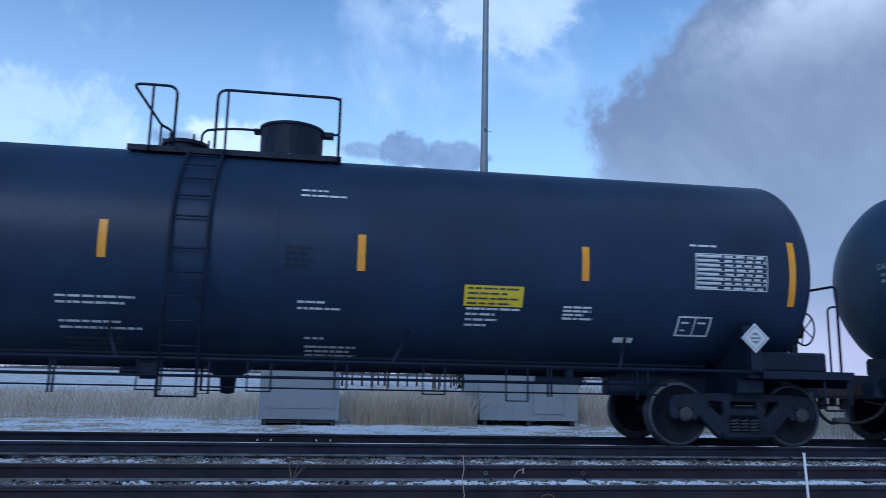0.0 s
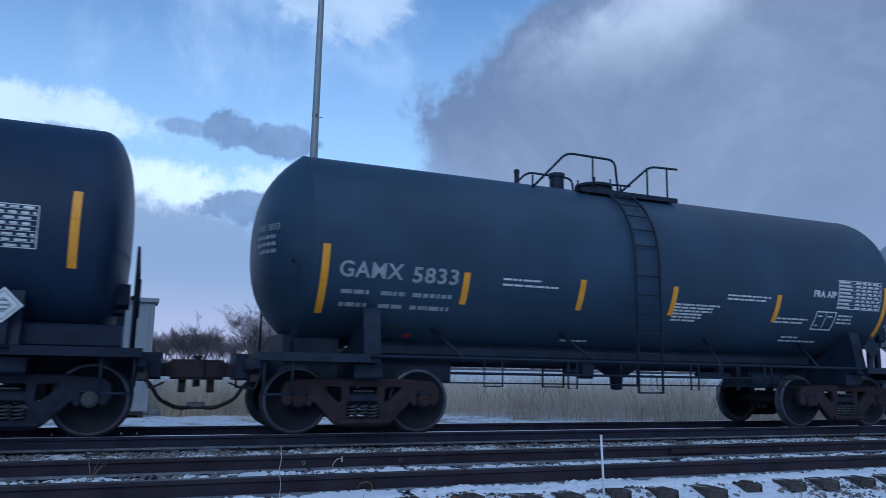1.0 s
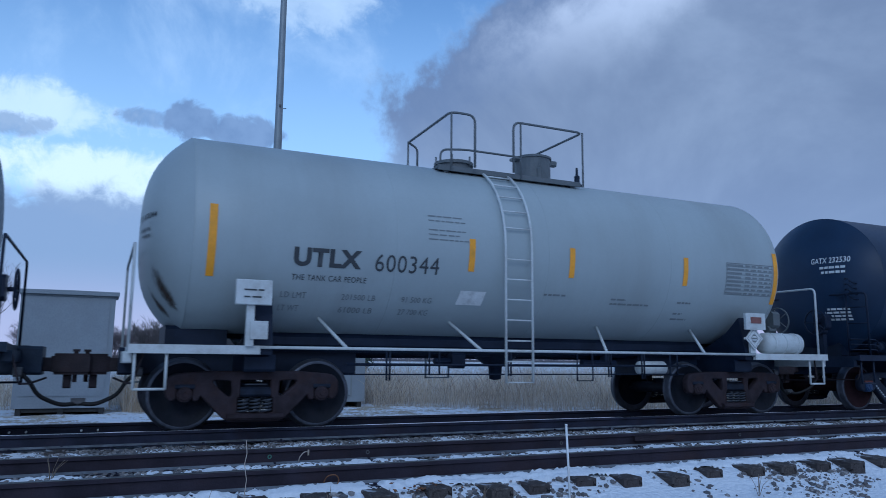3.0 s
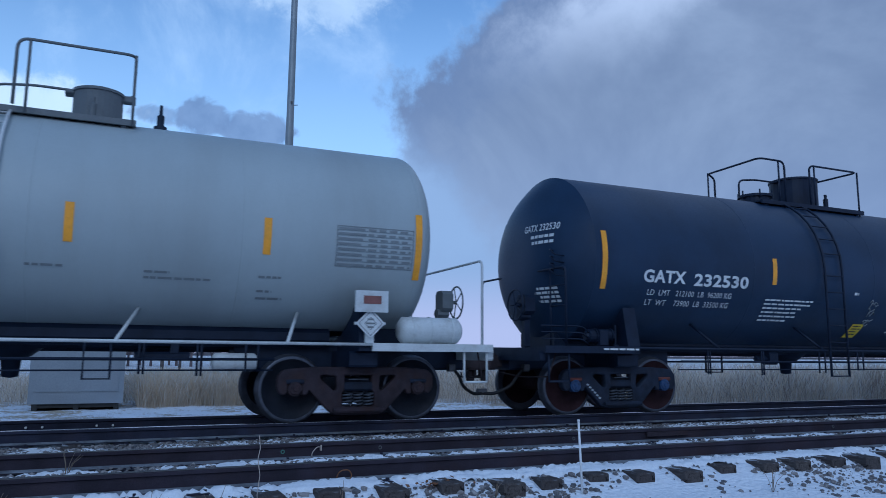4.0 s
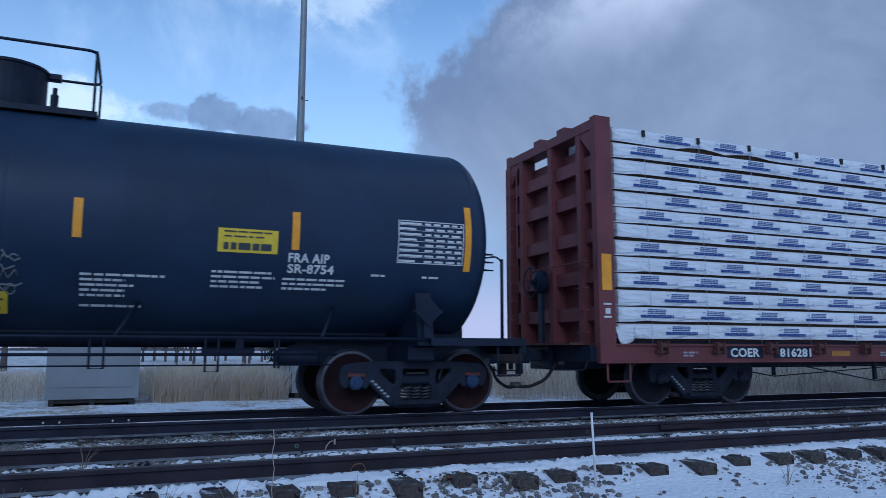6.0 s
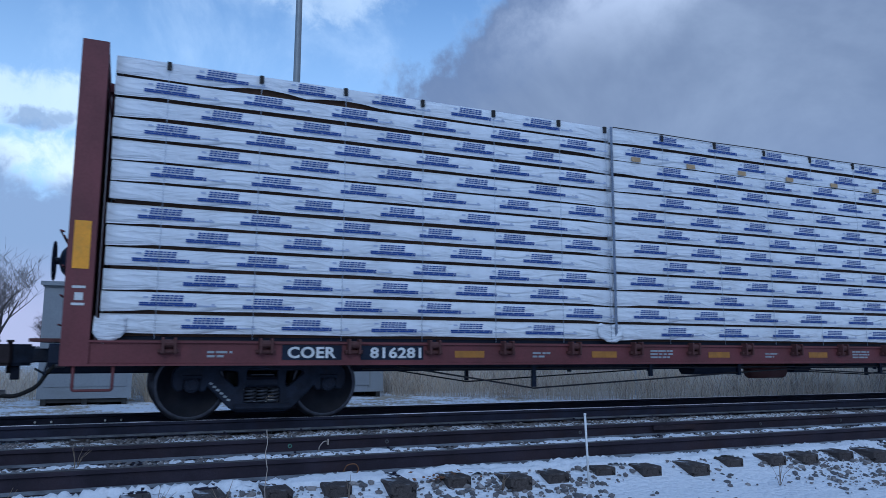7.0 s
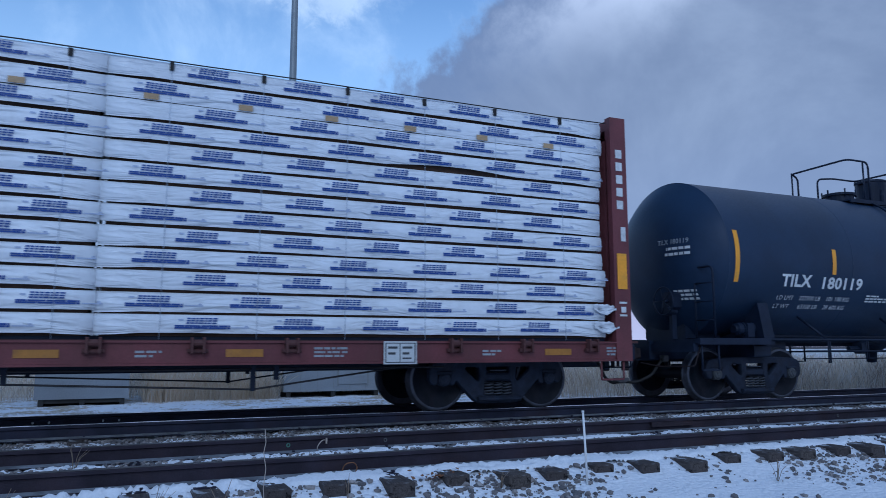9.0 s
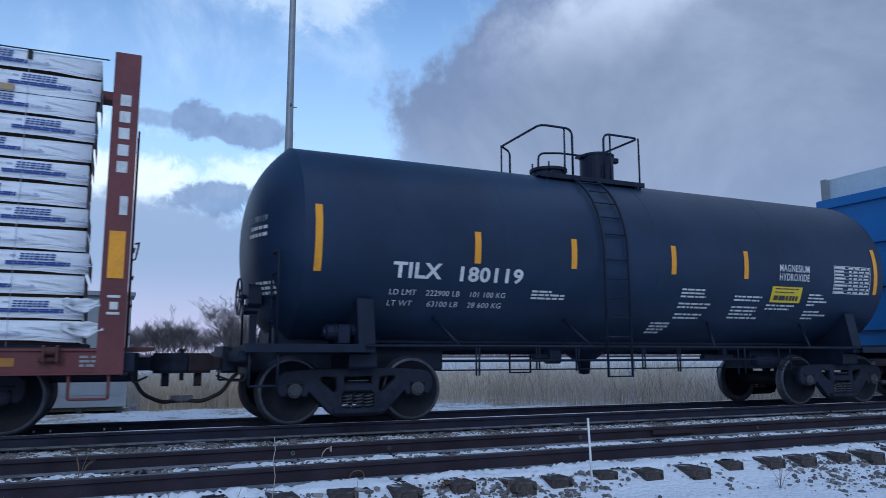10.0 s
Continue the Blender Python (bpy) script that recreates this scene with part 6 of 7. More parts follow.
# ---- centre-beam lumber car ----
def build_lumber_car():
    xc = 62.45
    car = thing("lumber_car", xc, YC, 0, "oxide-red centre-beam flat car with ribbed end bulkheads", "flat car", "cars of the freight train")
    MOVERS.append((car, xc, YC, 0))
    x0, x1 = 50.79 - xc, 73.52 - xc
    for side in (-1, 1):
        bm = bmesh.new()
        y = side * 1.47
        ring = [(-0.05, 0.72), (0.03, 0.72), (0.03, 0.745), (0.0, 0.75), (0.0, 0.99), (0.03, 0.995), (0.03, 1.02), (-0.05, 1.02)]
        ring = [(y + side * a, b) for a, b in ring]
        prism_x(bm, ring if side > 0 else ring[::-1], x0, x1)
        part("side_sill", bm, OXIDE, car)
    part("deck", bmx((x0, x1, -1.42, 1.42, 0.98, 1.03)), OXIDE_DARK, car)
    # Black filler strip: the shadow gap under the load, put into its colour.
    part("load_gap_shade", bmx((x0 + 0.4, x1 - 0.4, -1.33, -0.2, 1.03, 1.076)), BLACK_FIT, car)
    part("centre_sill", bmx((x0 - 0.2, x1 + 0.2, -0.32, 0.32, 0.60, 0.98), bevel=0.02), BLACK_FIT, car)
    # the centre beam: posts, top chord, braces
    part("top_chord", bmx((x0, x1, -0.13, 0.13, 4.48, 4.6)), OXIDE, car)
    x = x0 + 0.4
    while x < x1 - 0.3:
        part("centre_post", bmx((x - 0.08, x + 0.08, -0.06, 0.06, 1.03, 4.48)), OXIDE, car)
        x += 1.155 * 2
    # end bulkheads
    for s, xb in ((-1, x0), (1, x1)):
        a, b = sorted((xb, xb - s * 0.30))
        face = xb
        t0, t1 = sorted((xb - s * 0.04, xb - s * 0.30))
        plate = part("bulkhead_plate", bmx((min(xb - s * 0.26, xb - s * 0.30), max(xb - s * 0.26, xb - s * 0.30), -1.38, 1.38, 1.0, 4.3)), OXIDE, car)
        for side in (-1, 1):
            y0, y1 = sorted((side * 1.5, side * 1.36))
            bm = bmesh.new()
            box(bm, a, b, y0, y1, 0.74, 4.66)
            part("corner_post", bm, OXIDE, car)
            # gusset at the top corner
            bm = bmesh.new()
            prism_x(bm, [(side * 1.36, 4.5), (side * 1.36, 4.05), (side * 0.95, 4.5)] if side > 0 else [(side * 1.36, 4.5), (side * 0.95, 4.5), (side * 1.36, 4.05)], *sorted((xb - s * 0.02, xb - s * 0.06)))
            part("gusset", bm, OXIDE, car)
        part("top_beam", bmx((a, b, -1.36, 1.36, 4.46, 4.62)), OXIDE, car)
        for y in (-0.4, 0.4):
            part("top_lug", bmx((a + 0.05, b - 0.05, y - 0.12, y + 0.12, 4.62, 4.74)), OXIDE, car)
        for y in (-0.08, 0.95, -0.98):
            part("vertical_rib", bmx((a + 0.01, b - 0.01, y - 0.06, y + 0.06, 1.0, 4.46)), OXIDE, car)
        for z in (1.5, 2.1, 2.75, 3.4, 3.95):
            bm = bmesh.new()
            for ya, yb in ((-1.36, -1.04), (-0.92, -0.14), (-0.02, 0.89), (1.01, 1.36)):
                c0, c1 = sorted((xb - s * 0.08, xb - s * 0.26))
                prism_x(bm, [(ya, z - 0.11), (yb, z - 0.11), (yb, z + 0.11), (ya, z + 0.11)], c0, c1)
            part("horizontal_rib", bm, OXIDE, car)
        # end ladders
        for yl in (1.2,):
            for dy in (-0.2, 0.2):
                bm = bmesh.new()
                tube(bm, [(xb + s * 0.06, yl + dy, 1.0), (xb + s * 0.06, yl + dy, 4.4)], 0.015, 6)
                part("ladder_rail", bm, OXIDE, car)
            for k in range(10):
                bm = bmesh.new()
                tube(bm, [(xb + s * 0.06, yl - 0.2, 1.15 + 0.34 * k), (xb + s * 0.06, yl + 0.2, 1.15 + 0.34 * k)], 0.012, 6)
                part("ladder_rung", bm, OXIDE, car)
        for z in (1.2, 1.55, 1.9, 2.25):
            bm = bmesh.new()
            tube(bm, [(xb + s * 0.05, -1.3, z), (xb + s * 0.05, -0.9, z)], 0.012, 6)
            part("end_grab_iron", bm, OXIDE, car)
        bm = bmesh.new()
        tube(bm, bend([(xb + s * 0.05, -1.3, 2.3), (xb + s * 0.1, -1.3, 2.32), (xb + s * 0.1, 0.4, 2.32), (xb + s * 0.05, 0.4, 2.3)], 0.04), 0.012, 6)
        part("end_handrail", bm, OXIDE, car)
        # cross-over platform, brake gear
        a, b = sorted((xb, xb + s * 0.35))
        part("end_platform", bmx((a, b, -1.2, 1.2, 1.0, 1.04)), OXIDE_DARK, car)
        part("end_sill", bmx((min(xb, xb + s * 0.12), max(xb, xb + s * 0.12), -1.4, 1.4, 0.74, 0.98), bevel=0.02), BLACK_FIT, car)
        coupler(car, (50.03 if s < 0 else 74.24) - xc, s, TRUCK)
        # corner step under the sill
        bm = bmesh.new()
        xa = xb - s * 0.15
        tube(bm, bend([(xa, -1.46, 0.74), (xa, -1.46, 0.44), (xa - s * 0.42, -1.46, 0.44), (xa - s * 0.42, -1.46, 0.74)], 0.03), 0.018, 6)
        part("corner_step", bm, OXIDE, car)
        # reflective strip, print and painted name as plain blocks
        xs = xb - s * 0.15
        part("reflective_strip", bmx((xs - 0.09, xs + 0.09, -1.508, -1.503, 1.85, 2.42)), YELLOW, car, "yellow reflective strip")
        bm = bmesh.new()
        for k in range(2):
            box(bm, xs - 0.07, xs + 0.07, -1.507, -1.503, 1.42 + 0.2 * k, 1.45 + 0.2 * k)
        box(bm, xs - 0.04, xs + 0.05, -1.507, -1.503, 1.48, 1.57)
        part("small_print", bm, LETTER_W, car)
        if s > 0:
            for k in range(5):
                z = 4.12 - 0.21 * k
                part("painted_block", bmx((xs - 0.06, xs + 0.06, -1.507, -1.503, z - 0.14, z)), LETTER_W, car, "white painted block on the corner post")
            part("paper_tag", bmx((xs + 0.0, xs + 0.09, -1.507, -1.503, 2.62, 2.85)), LETTER_W, car)
    # winches, reflectors, print along the sill
    k = 0
    xw = 51.96
    while xw < 73.1:
        x = xw - xc
        bm = bmx((x - 0.085, x - 0.055, -1.59, -1.47, 0.86, 1.06), (x + 0.055, x + 0.085, -1.59, -1.47, 0.86, 1.06), (x - 0.12, x + 0.12, -1.54, -1.47, 0.87, 0.92), bevel=0.012)
        lathe(bm, [(x - 0.055, 0.0), (x - 0.055, 0.045), (x + 0.055, 0.045), (x + 0.055, 0.0)], "x", 12, (0, -1.535, 0.99))
        if k == 15:
            bm.free()
        else:
            part("strap_winch", bm, OXIDE_DARK, car)
        if k % 2 == 1 and k not in (1, 15):
            part("reflective_strip", bmx((x + 0.34, x + 0.80, -1.478, -1.473, 0.82, 0.915)), YELLOW_DIM, car, "faded amber reflective strip")
        elif k % 4 == 2 and k != 2:
            text_bars(car, x + 0.3, 0.94, (0.45, 0.45, 0.4), LETTER_FADED, 80 + k, y=-1.476, lh=0.05)
        elif k % 4 == 0:
            text_bars(car, x + 0.45, 0.90, (0.3, 0.2), LETTER_FADED, 80 + k, y=-1.476, lh=0.05)
        xw += 1.155
        k += 1
    part("number_panel", bmx((53.33 - xc, 54.12 - xc, -1.478, -1.473, 0.79, 0.98), (54.38 - xc, 55.28 - xc, -1.478, -1.473, 0.79, 0.98)), BLACK_FIT, car)
    lettering(car, "COER", 53.4 - xc, 0.81, 0.15, 0.64, LETTER_W, y=-1.482)
    lettering(car, "816281", 54.51 - xc, 0.81, 0.15, 0.74, LETTER_W, y=-1.482)
    bm = bmesh.new()
    xq = 69.38 - xc
    box(bm, xq, xq + 0.48, -1.506, -1.500, 0.71, 1.02)
    stencil = part("inspection_stencil", bm, WHITE_FIT, car, "pale boxed inspection stencil")
    bm = bmesh.new()
    for q in ((xq + 0.02, xq + 0.46, 0.73, 0.742), (xq + 0.02, xq + 0.46, 0.99, 1.0), (xq + 0.02, xq + 0.035, 0.73, 1.0), (xq + 0.445, xq + 0.46, 0.73, 1.0), (xq + 0.23, xq + 0.24, 0.73, 1.0), (xq + 0.06, xq + 0.2, 0.92, 0.95), (xq + 0.06, xq + 0.17, 0.84, 0.87), (xq + 0.27, xq + 0.41, 0.92, 0.95), (xq + 0.27, xq + 0.37, 0.84, 0.87), (xq + 0.27, xq + 0.4, 0.78, 0.8)):
        box(bm, q[0], q[1], -1.510, -1.507, q[2], q[3])
    part("stencil_print", bm, LETTER_K, stencil)
    # first two bays: joint shade as a coloured strip; cord along top edge
    part("joint_shade_strip", bmx((58.53 - xc, 58.575 - xc, -1.468, -1.462, 1.08, 4.545)), SEAM, car, "grey-blue strip for the shaded gap between two bays")
    bm = bmesh.new()
    tube(bm, [(58.6 - xc + 1.04 * q, -1.452 + 0.006 * math.sin(q * 1.7), 4.548 + 0.006 * math.sin(q * 2.3)) for q in range(15)], 0.009, 5)
    part("edge_cord", bm, RUBBER, car, "thin dark cord along the top edge of the load")
    # truss rods with queen posts, brake gear under the floor
    for side in (-1, 1):
        y = side * 1.2
        bm = bmesh.new()
        tube(bm, [(55.0 - xc, y, 0.70), (57.2 - xc, y, 0.36), (62.45 - xc, y, 0.62), (67.7 - xc, y, 0.40), (70.0 - xc, y, 0.70)], 0.014, 6)
        part("truss_rod", bm, CABLE, car)
        bm = bmesh.new()
        tube(bm, [(54.5 - xc, y, 0.66), (70.4 - xc, y, 0.66)], 0.016, 6)
        part("brake_rod", bm, CABLE, car)
        for xq in (57.2, 59.4, 61.3, 64.9, 67.7, 68.0):
            part("queen_post", bmx((xq - xc - 0.03, xq - xc + 0.03, y - 0.03, y + 0.03, 0.38 if xq in (57.2, 67.7) else 0.52, 0.74)), BLACK_FIT, car)
    part("brake_valve", bmx((60.6 - xc, 61.6 - xc, -0.9, -0.5, 0.52, 0.72), bevel=0.06), BLACK_FIT, car)
    part("relay_valve", bmx((63.0 - xc, 63.4 - xc, -0.9, -0.6, 0.54, 0.72), bevel=0.06), BLACK_FIT, car)
    bm = bmesh.new()
    lathe(bm, [(62.0 - xc, 0.0), (62.0 - xc, 0.14), (62.8 - xc, 0.14), (62.8 - xc, 0.0)], "x", 16, (0, -0.75, 0.58))
    part("brake_cylinder", bm, OXIDE_DARK, car, smooth=True)
    make_truck(car, 53.17 - xc, "dark", "dark", "dark", True)
    make_truck(car, 71.36 - xc, "dark", "dark", "dark")
    # brake wheel cluster at the lower end
    bm = bmesh.new()
    lathe(bm, [(x0 - 0.02, 0.0), (x0 - 0.02, 0.20), (x0 - 0.12, 0.20), (x0 - 0.17, 0.14), (x0 - 0.20, 0.05), (x0 - 0.26, 0.04), (x0 - 0.26, 0.0)], "x", 20, (0, 0.15, 2.1))
    box(bm, x0 - 0.09, x0 - 0.03, 0.09, 0.21, 1.04, 1.92)
    part("brake_housing", bm, BLACK_FIT, car)
    bm = bmesh.new()
    hub = Vector((x0 - 0.26, 0.15, 2.1))
    tube(bm, [hub + Vector((0, 0.26 * math.cos(a), 0.26 * math.sin(a))) for a in (2 * math.pi * q / 22 for q in range(23))], 0.014, 6)
    for q in range(5):
        a = 2 * math.pi * q / 5 + 0.3
        tube(bm, [hub, hub + Vector((0, 0.26 * math.cos(a), 0.26 * math.sin(a)))], 0.01, 5)
    part("brake_wheel", bm, BLACK_FIT, car, "spoked hand-brake wheel")
    # tie-down cables over the load, with corner guards
    k = 0
    xk = 65.37 - 1.155 * 12
    while xk < 73.0:
        x = xk - xc + (0.28 if xk < 58.2 else 0.0)
        if xk > 51.2:
            bm = bmesh.new()
            tube(bm, [(x, -0.1, 4.58), (x, -1.36, 4.556), (x, -1.452, 4.52), (x + 0.01, -1.455, 3.0), (x, -1.49, 1.04)], 0.003, 5)
            part("tie_down_cable", bm, CABLE_PALE, car, "thin tie-down cable over the load")
            part("corner_guard", bmx((x - 0.026, x + 0.026, -1.462, -1.42, 4.43, 4.535)), RUBBER, car, "black corner guard")
        xk += 1.155
    return car


def print_meshes():
    rng = random.Random(9)
    ink, pale = bmesh.new(), bmesh.new()

    def flat(bm, a, b, c, d):
        bm.faces.new([bm.verts.new(p) for p in ((a, 0, c), (b, 0, c), (b, 0, d), (a, 0, d))])
    # a row of slanted blocks, each slit twice
    p = 0.13
    for k in range(7):
        w = rng.uniform(0.032, 0.060)
        for z0, z1 in ((-0.084, -0.068), (-0.055, -0.040), (-0.027, -0.011)):
            ink.faces.new([ink.verts.new(q) for q in ((p + 0.2 * (z0 + 0.09), 0, z0), (p + w + 0.2 * (z0 + 0.09), 0, z0), (p + w + 0.2 * (z1 + 0.09), 0, z1), (p + 0.2 * (z1 + 0.09), 0, z1))])
        p += w + 0.008
    for z0, z1 in ((-0.122, -0.102), (-0.146, -0.126)):
        p = 0.0
        while p < 0.64:
            w = rng.uniform(0.10, 0.26)
            flat(ink, p, min(p + w, 0.66), z0, z1)
            p += w + 0.007
    flat(pale, 0.04, 0.10, -0.05, -0.03)
    flat(pale, 0.68, 0.90, -0.140, -0.126)
    flat(pale, 0.84, 0.88, -0.122, -0.104)
    return mesh_of(ink, WRAP_INK), mesh_of(pale, WRAP_INK_PALE)


MARK, LINE = print_meshes()


def build_lumber():
    """Wrapped packages of boards, thirteen courses in three bays."""
    rng = random.Random(21)
    n, pitch = 13, 0.267
    for bay, (xa, xb) in enumerate(((51.2, 58.55), (58.55, 65.79), (65.80, 73.06))):
        for k in range(n):
            z = 1.075 + pitch * k
            L = xb - xa
            cx = (xa + xb) / 2
            pk = thing("lumber_package", cx, YC, z, "white-wrapped package of boards with blue print", "lumber package", "lumber packages on the flat car")
            MOVERS.append((pk, cx, YC, z))
            jx0, jx1 = rng.uniform(-0.025, 0.0), rng.uniform(-0.005, 0.02) if bay < 2 else rng.uniform(-0.06, 0.03)
            yf = -1.43 + rng.uniform(-0.012, 0.012)
            fused = k in (10, 11) and bay > 0
            gap = 0.0 if fused and k == 11 else rng.uniform(0.024, 0.046)
            # boards under the wrap, seen as a brown line; gap shade is in their colour
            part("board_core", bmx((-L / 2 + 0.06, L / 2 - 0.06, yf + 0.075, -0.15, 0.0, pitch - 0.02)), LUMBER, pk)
            # wrap with a slightly uneven lower hem
            bm = bmesh.new()
            m = 28
            prev = None
            for i in range(m + 1):
                x = -L / 2 + jx0 + (L + jx1 - jx0) * i / m
                w = 0.008 * noise.noise((x * 1.3 + bay * 9, k * 3.1, 0)) + 0.006 * noise.noise((x * 4, k * 5.0, 2))
                h = gap + 0.012 * noise.noise((x * 0.9, k * 2.7, bay * 4.0))
                end = min(i, m - i)
                if end < 2 and k % 3 != bay:
                    h *= 0.35 + 0.2 * end
                if bay == 0 and k == 12 and -2.4 < x < -0.2:
                    h += 0.055 * abs(math.sin((x + 2.4) / 1.1 * math.pi))
                if bay == 2 and k == 9 and 0 < x < 2:
                    h += 0.05 * math.sin(x / 2 * math.pi)
                mid = (h + pitch) / 2
                ring = [bm.verts.new(p) for p in ((x, yf + w, h), (x, yf + w - 0.012, mid - 0.05), (x, yf + w - 0.012, mid + 0.05), (x, yf + w + 0.004, pitch - 0.012), (x, yf + 0.03, pitch), (x, -0.14, pitch))]
                if prev:
                    for a, b, c, d in zip(prev, ring, ring[1:], prev[1:]):
                        bm.faces.new((a, b, c, d)).smooth = True
                else:
                    first = ring
                prev = ring
            for ring, flip in ((first, True), (prev, False)):
                q = ring + [bm.verts.new((ring[0].co.x, -0.14, ring[0].co.z))]
                bm.faces.new(q[::-1] if flip else q)
            bmesh.ops.recalc_face_normals(bm, faces=bm.faces[:])
            wrap = part("wrap", bm, WRAP, pk)
            # printed marks: short blocks over a long bar
            x = -L / 2 + (0.35 if k % 2 else 0.95) + rng.uniform(-0.1, 0.1)
            while x < L / 2 - 0.65:
                tagged(share("printed_mark", MARK, wrap, pose(x, yf - 0.024, pitch - 0.026 + rng.uniform(-0.008, 0.004))), kind="stuff")
                tagged(share("printed_line", LINE, wrap, pose(x, yf - 0.024, pitch - 0.026)), kind="stuff")
                x += 1.21 + rng.uniform(-0.03, 0.03)
            if k == 11 and bay > 0:
                x = -L / 2 + 0.5
                while x < L / 2 - 0.3:
                    part("card_tag", bmx((x - 0.09, x + 0.09, yf - 0.032, yf - 0.026, 0.005, 0.08)), CARD, wrap, "tan card tag")
                    x += 1.155


def torn_corner(x, z, s, w=0.4, h=0.22):
    """A loose flap of wrap that hangs from the end of a package."""
    fl = thing("loose_wrap", x, YC, z, "torn loose flap of white wrap", "wrap flap")
    MOVERS.append((fl, x, YC, z))
    bm = bmesh.new()
    n, m = 8, 5
    grid = []
    for i in range(n + 1):
        row = []
        for j in range(m + 1):
            u, v = i / n, j / m
            row.append(bm.verts.new((s * (u * w - 0.15), -1.47 - 0.04 * math.sin(u * 5 + v * 3) * u, -v * h * (0.6 + 0.5 * math.sin(u * 3.1)) + 0.05 * noise.noise((u * 4, v * 4, x)))))
        grid.append(row)
    for i in range(n):
        for j in range(m):
            bm.faces.new((grid[i][j], grid[i + 1][j], grid[i + 1][j + 1], grid[i][j + 1])).smooth = True
    ob = part("flap", bm, WRAP, fl)
    md = ob.modifiers.new("thick", "SOLIDIFY")
    md.thickness = 0.006


build_lumber_car()
build_lumber()
torn_corner(72.98, 1.33, 1, 0.45, 0.16)
torn_corner(72.98, 1.60, 1, 0.4, 0.14)
torn_corner(51.32, 1.30, -1, 0.35, 0.30)
torn_corner(58.35, 1.32, 1, 0.45, 0.25)


# ---- blue covered wagon behind ----
def build_blue_wagon():
    xc = 98.0
    car = thing("covered_wagon", xc, YC, 0, "bright blue ribbed wagon with a pale sheeted top", "wagon", "cars of the freight train")
    MOVERS.append((car, xc - 0.64, YC, 0))
    x0, x1 = 89.95 - xc, 106.0 - xc
    part("body", bmx((x0, x1, -1.5, 1.5, 1.15, 4.55)), BLUE, car)
    bm = bmesh.new()
    box(bm, x0 - 0.08, x1 + 0.08, -1.58, -1.42, 4.50, 4.72, 0.03)
    box(bm, x0 - 0.08, x1 + 0.08, 1.42, 1.58, 4.50, 4.72, 0.03)
    box(bm, x0 - 0.08, x0 + 0.1, -1.42, 1.42, 4.50, 4.72)
    part("top_rail", bm, BLUE, car)
    part("sheeted_top", bmx((x0 + 0.12, x1 - 0.12, -1.40, 1.40, 4.55, 5.25)), PALE, car, "pale blue sheeting over the load")
    part("end_post", bmx((x0 - 0.02, x0 + 0.1, 1.32, 1.46, 4.72, 5.25)), GALV, car)
    for z in (1.6, 2.6, 3.6):
        part("end_rib", bmx((x0 - 0.1, x0, -1.5, 1.5, z - 0.1, z + 0.1)), BLUE, car)
    x = x0 + 0.5
    while x < x1:
        for side in (-1, 1):
            y = sorted((side * 1.5, side * 1.58))
            part("side_rib", bmx((x - 0.06, x + 0.06, *y, 1.15, 4.5)), BLUE, car)
        x += 1.2
    part("underframe", bmx((x0 - 0.3, x1 + 0.3, -0.9, 0.9, 0.75, 1.15)), BLACK_FIT, car)
    coupler(car, 89.3 - xc, -1, TRUCK)
    make_truck(car, 91.6 - xc)
    make_truck(car, 104.4 - xc)


build_blue_wagon()


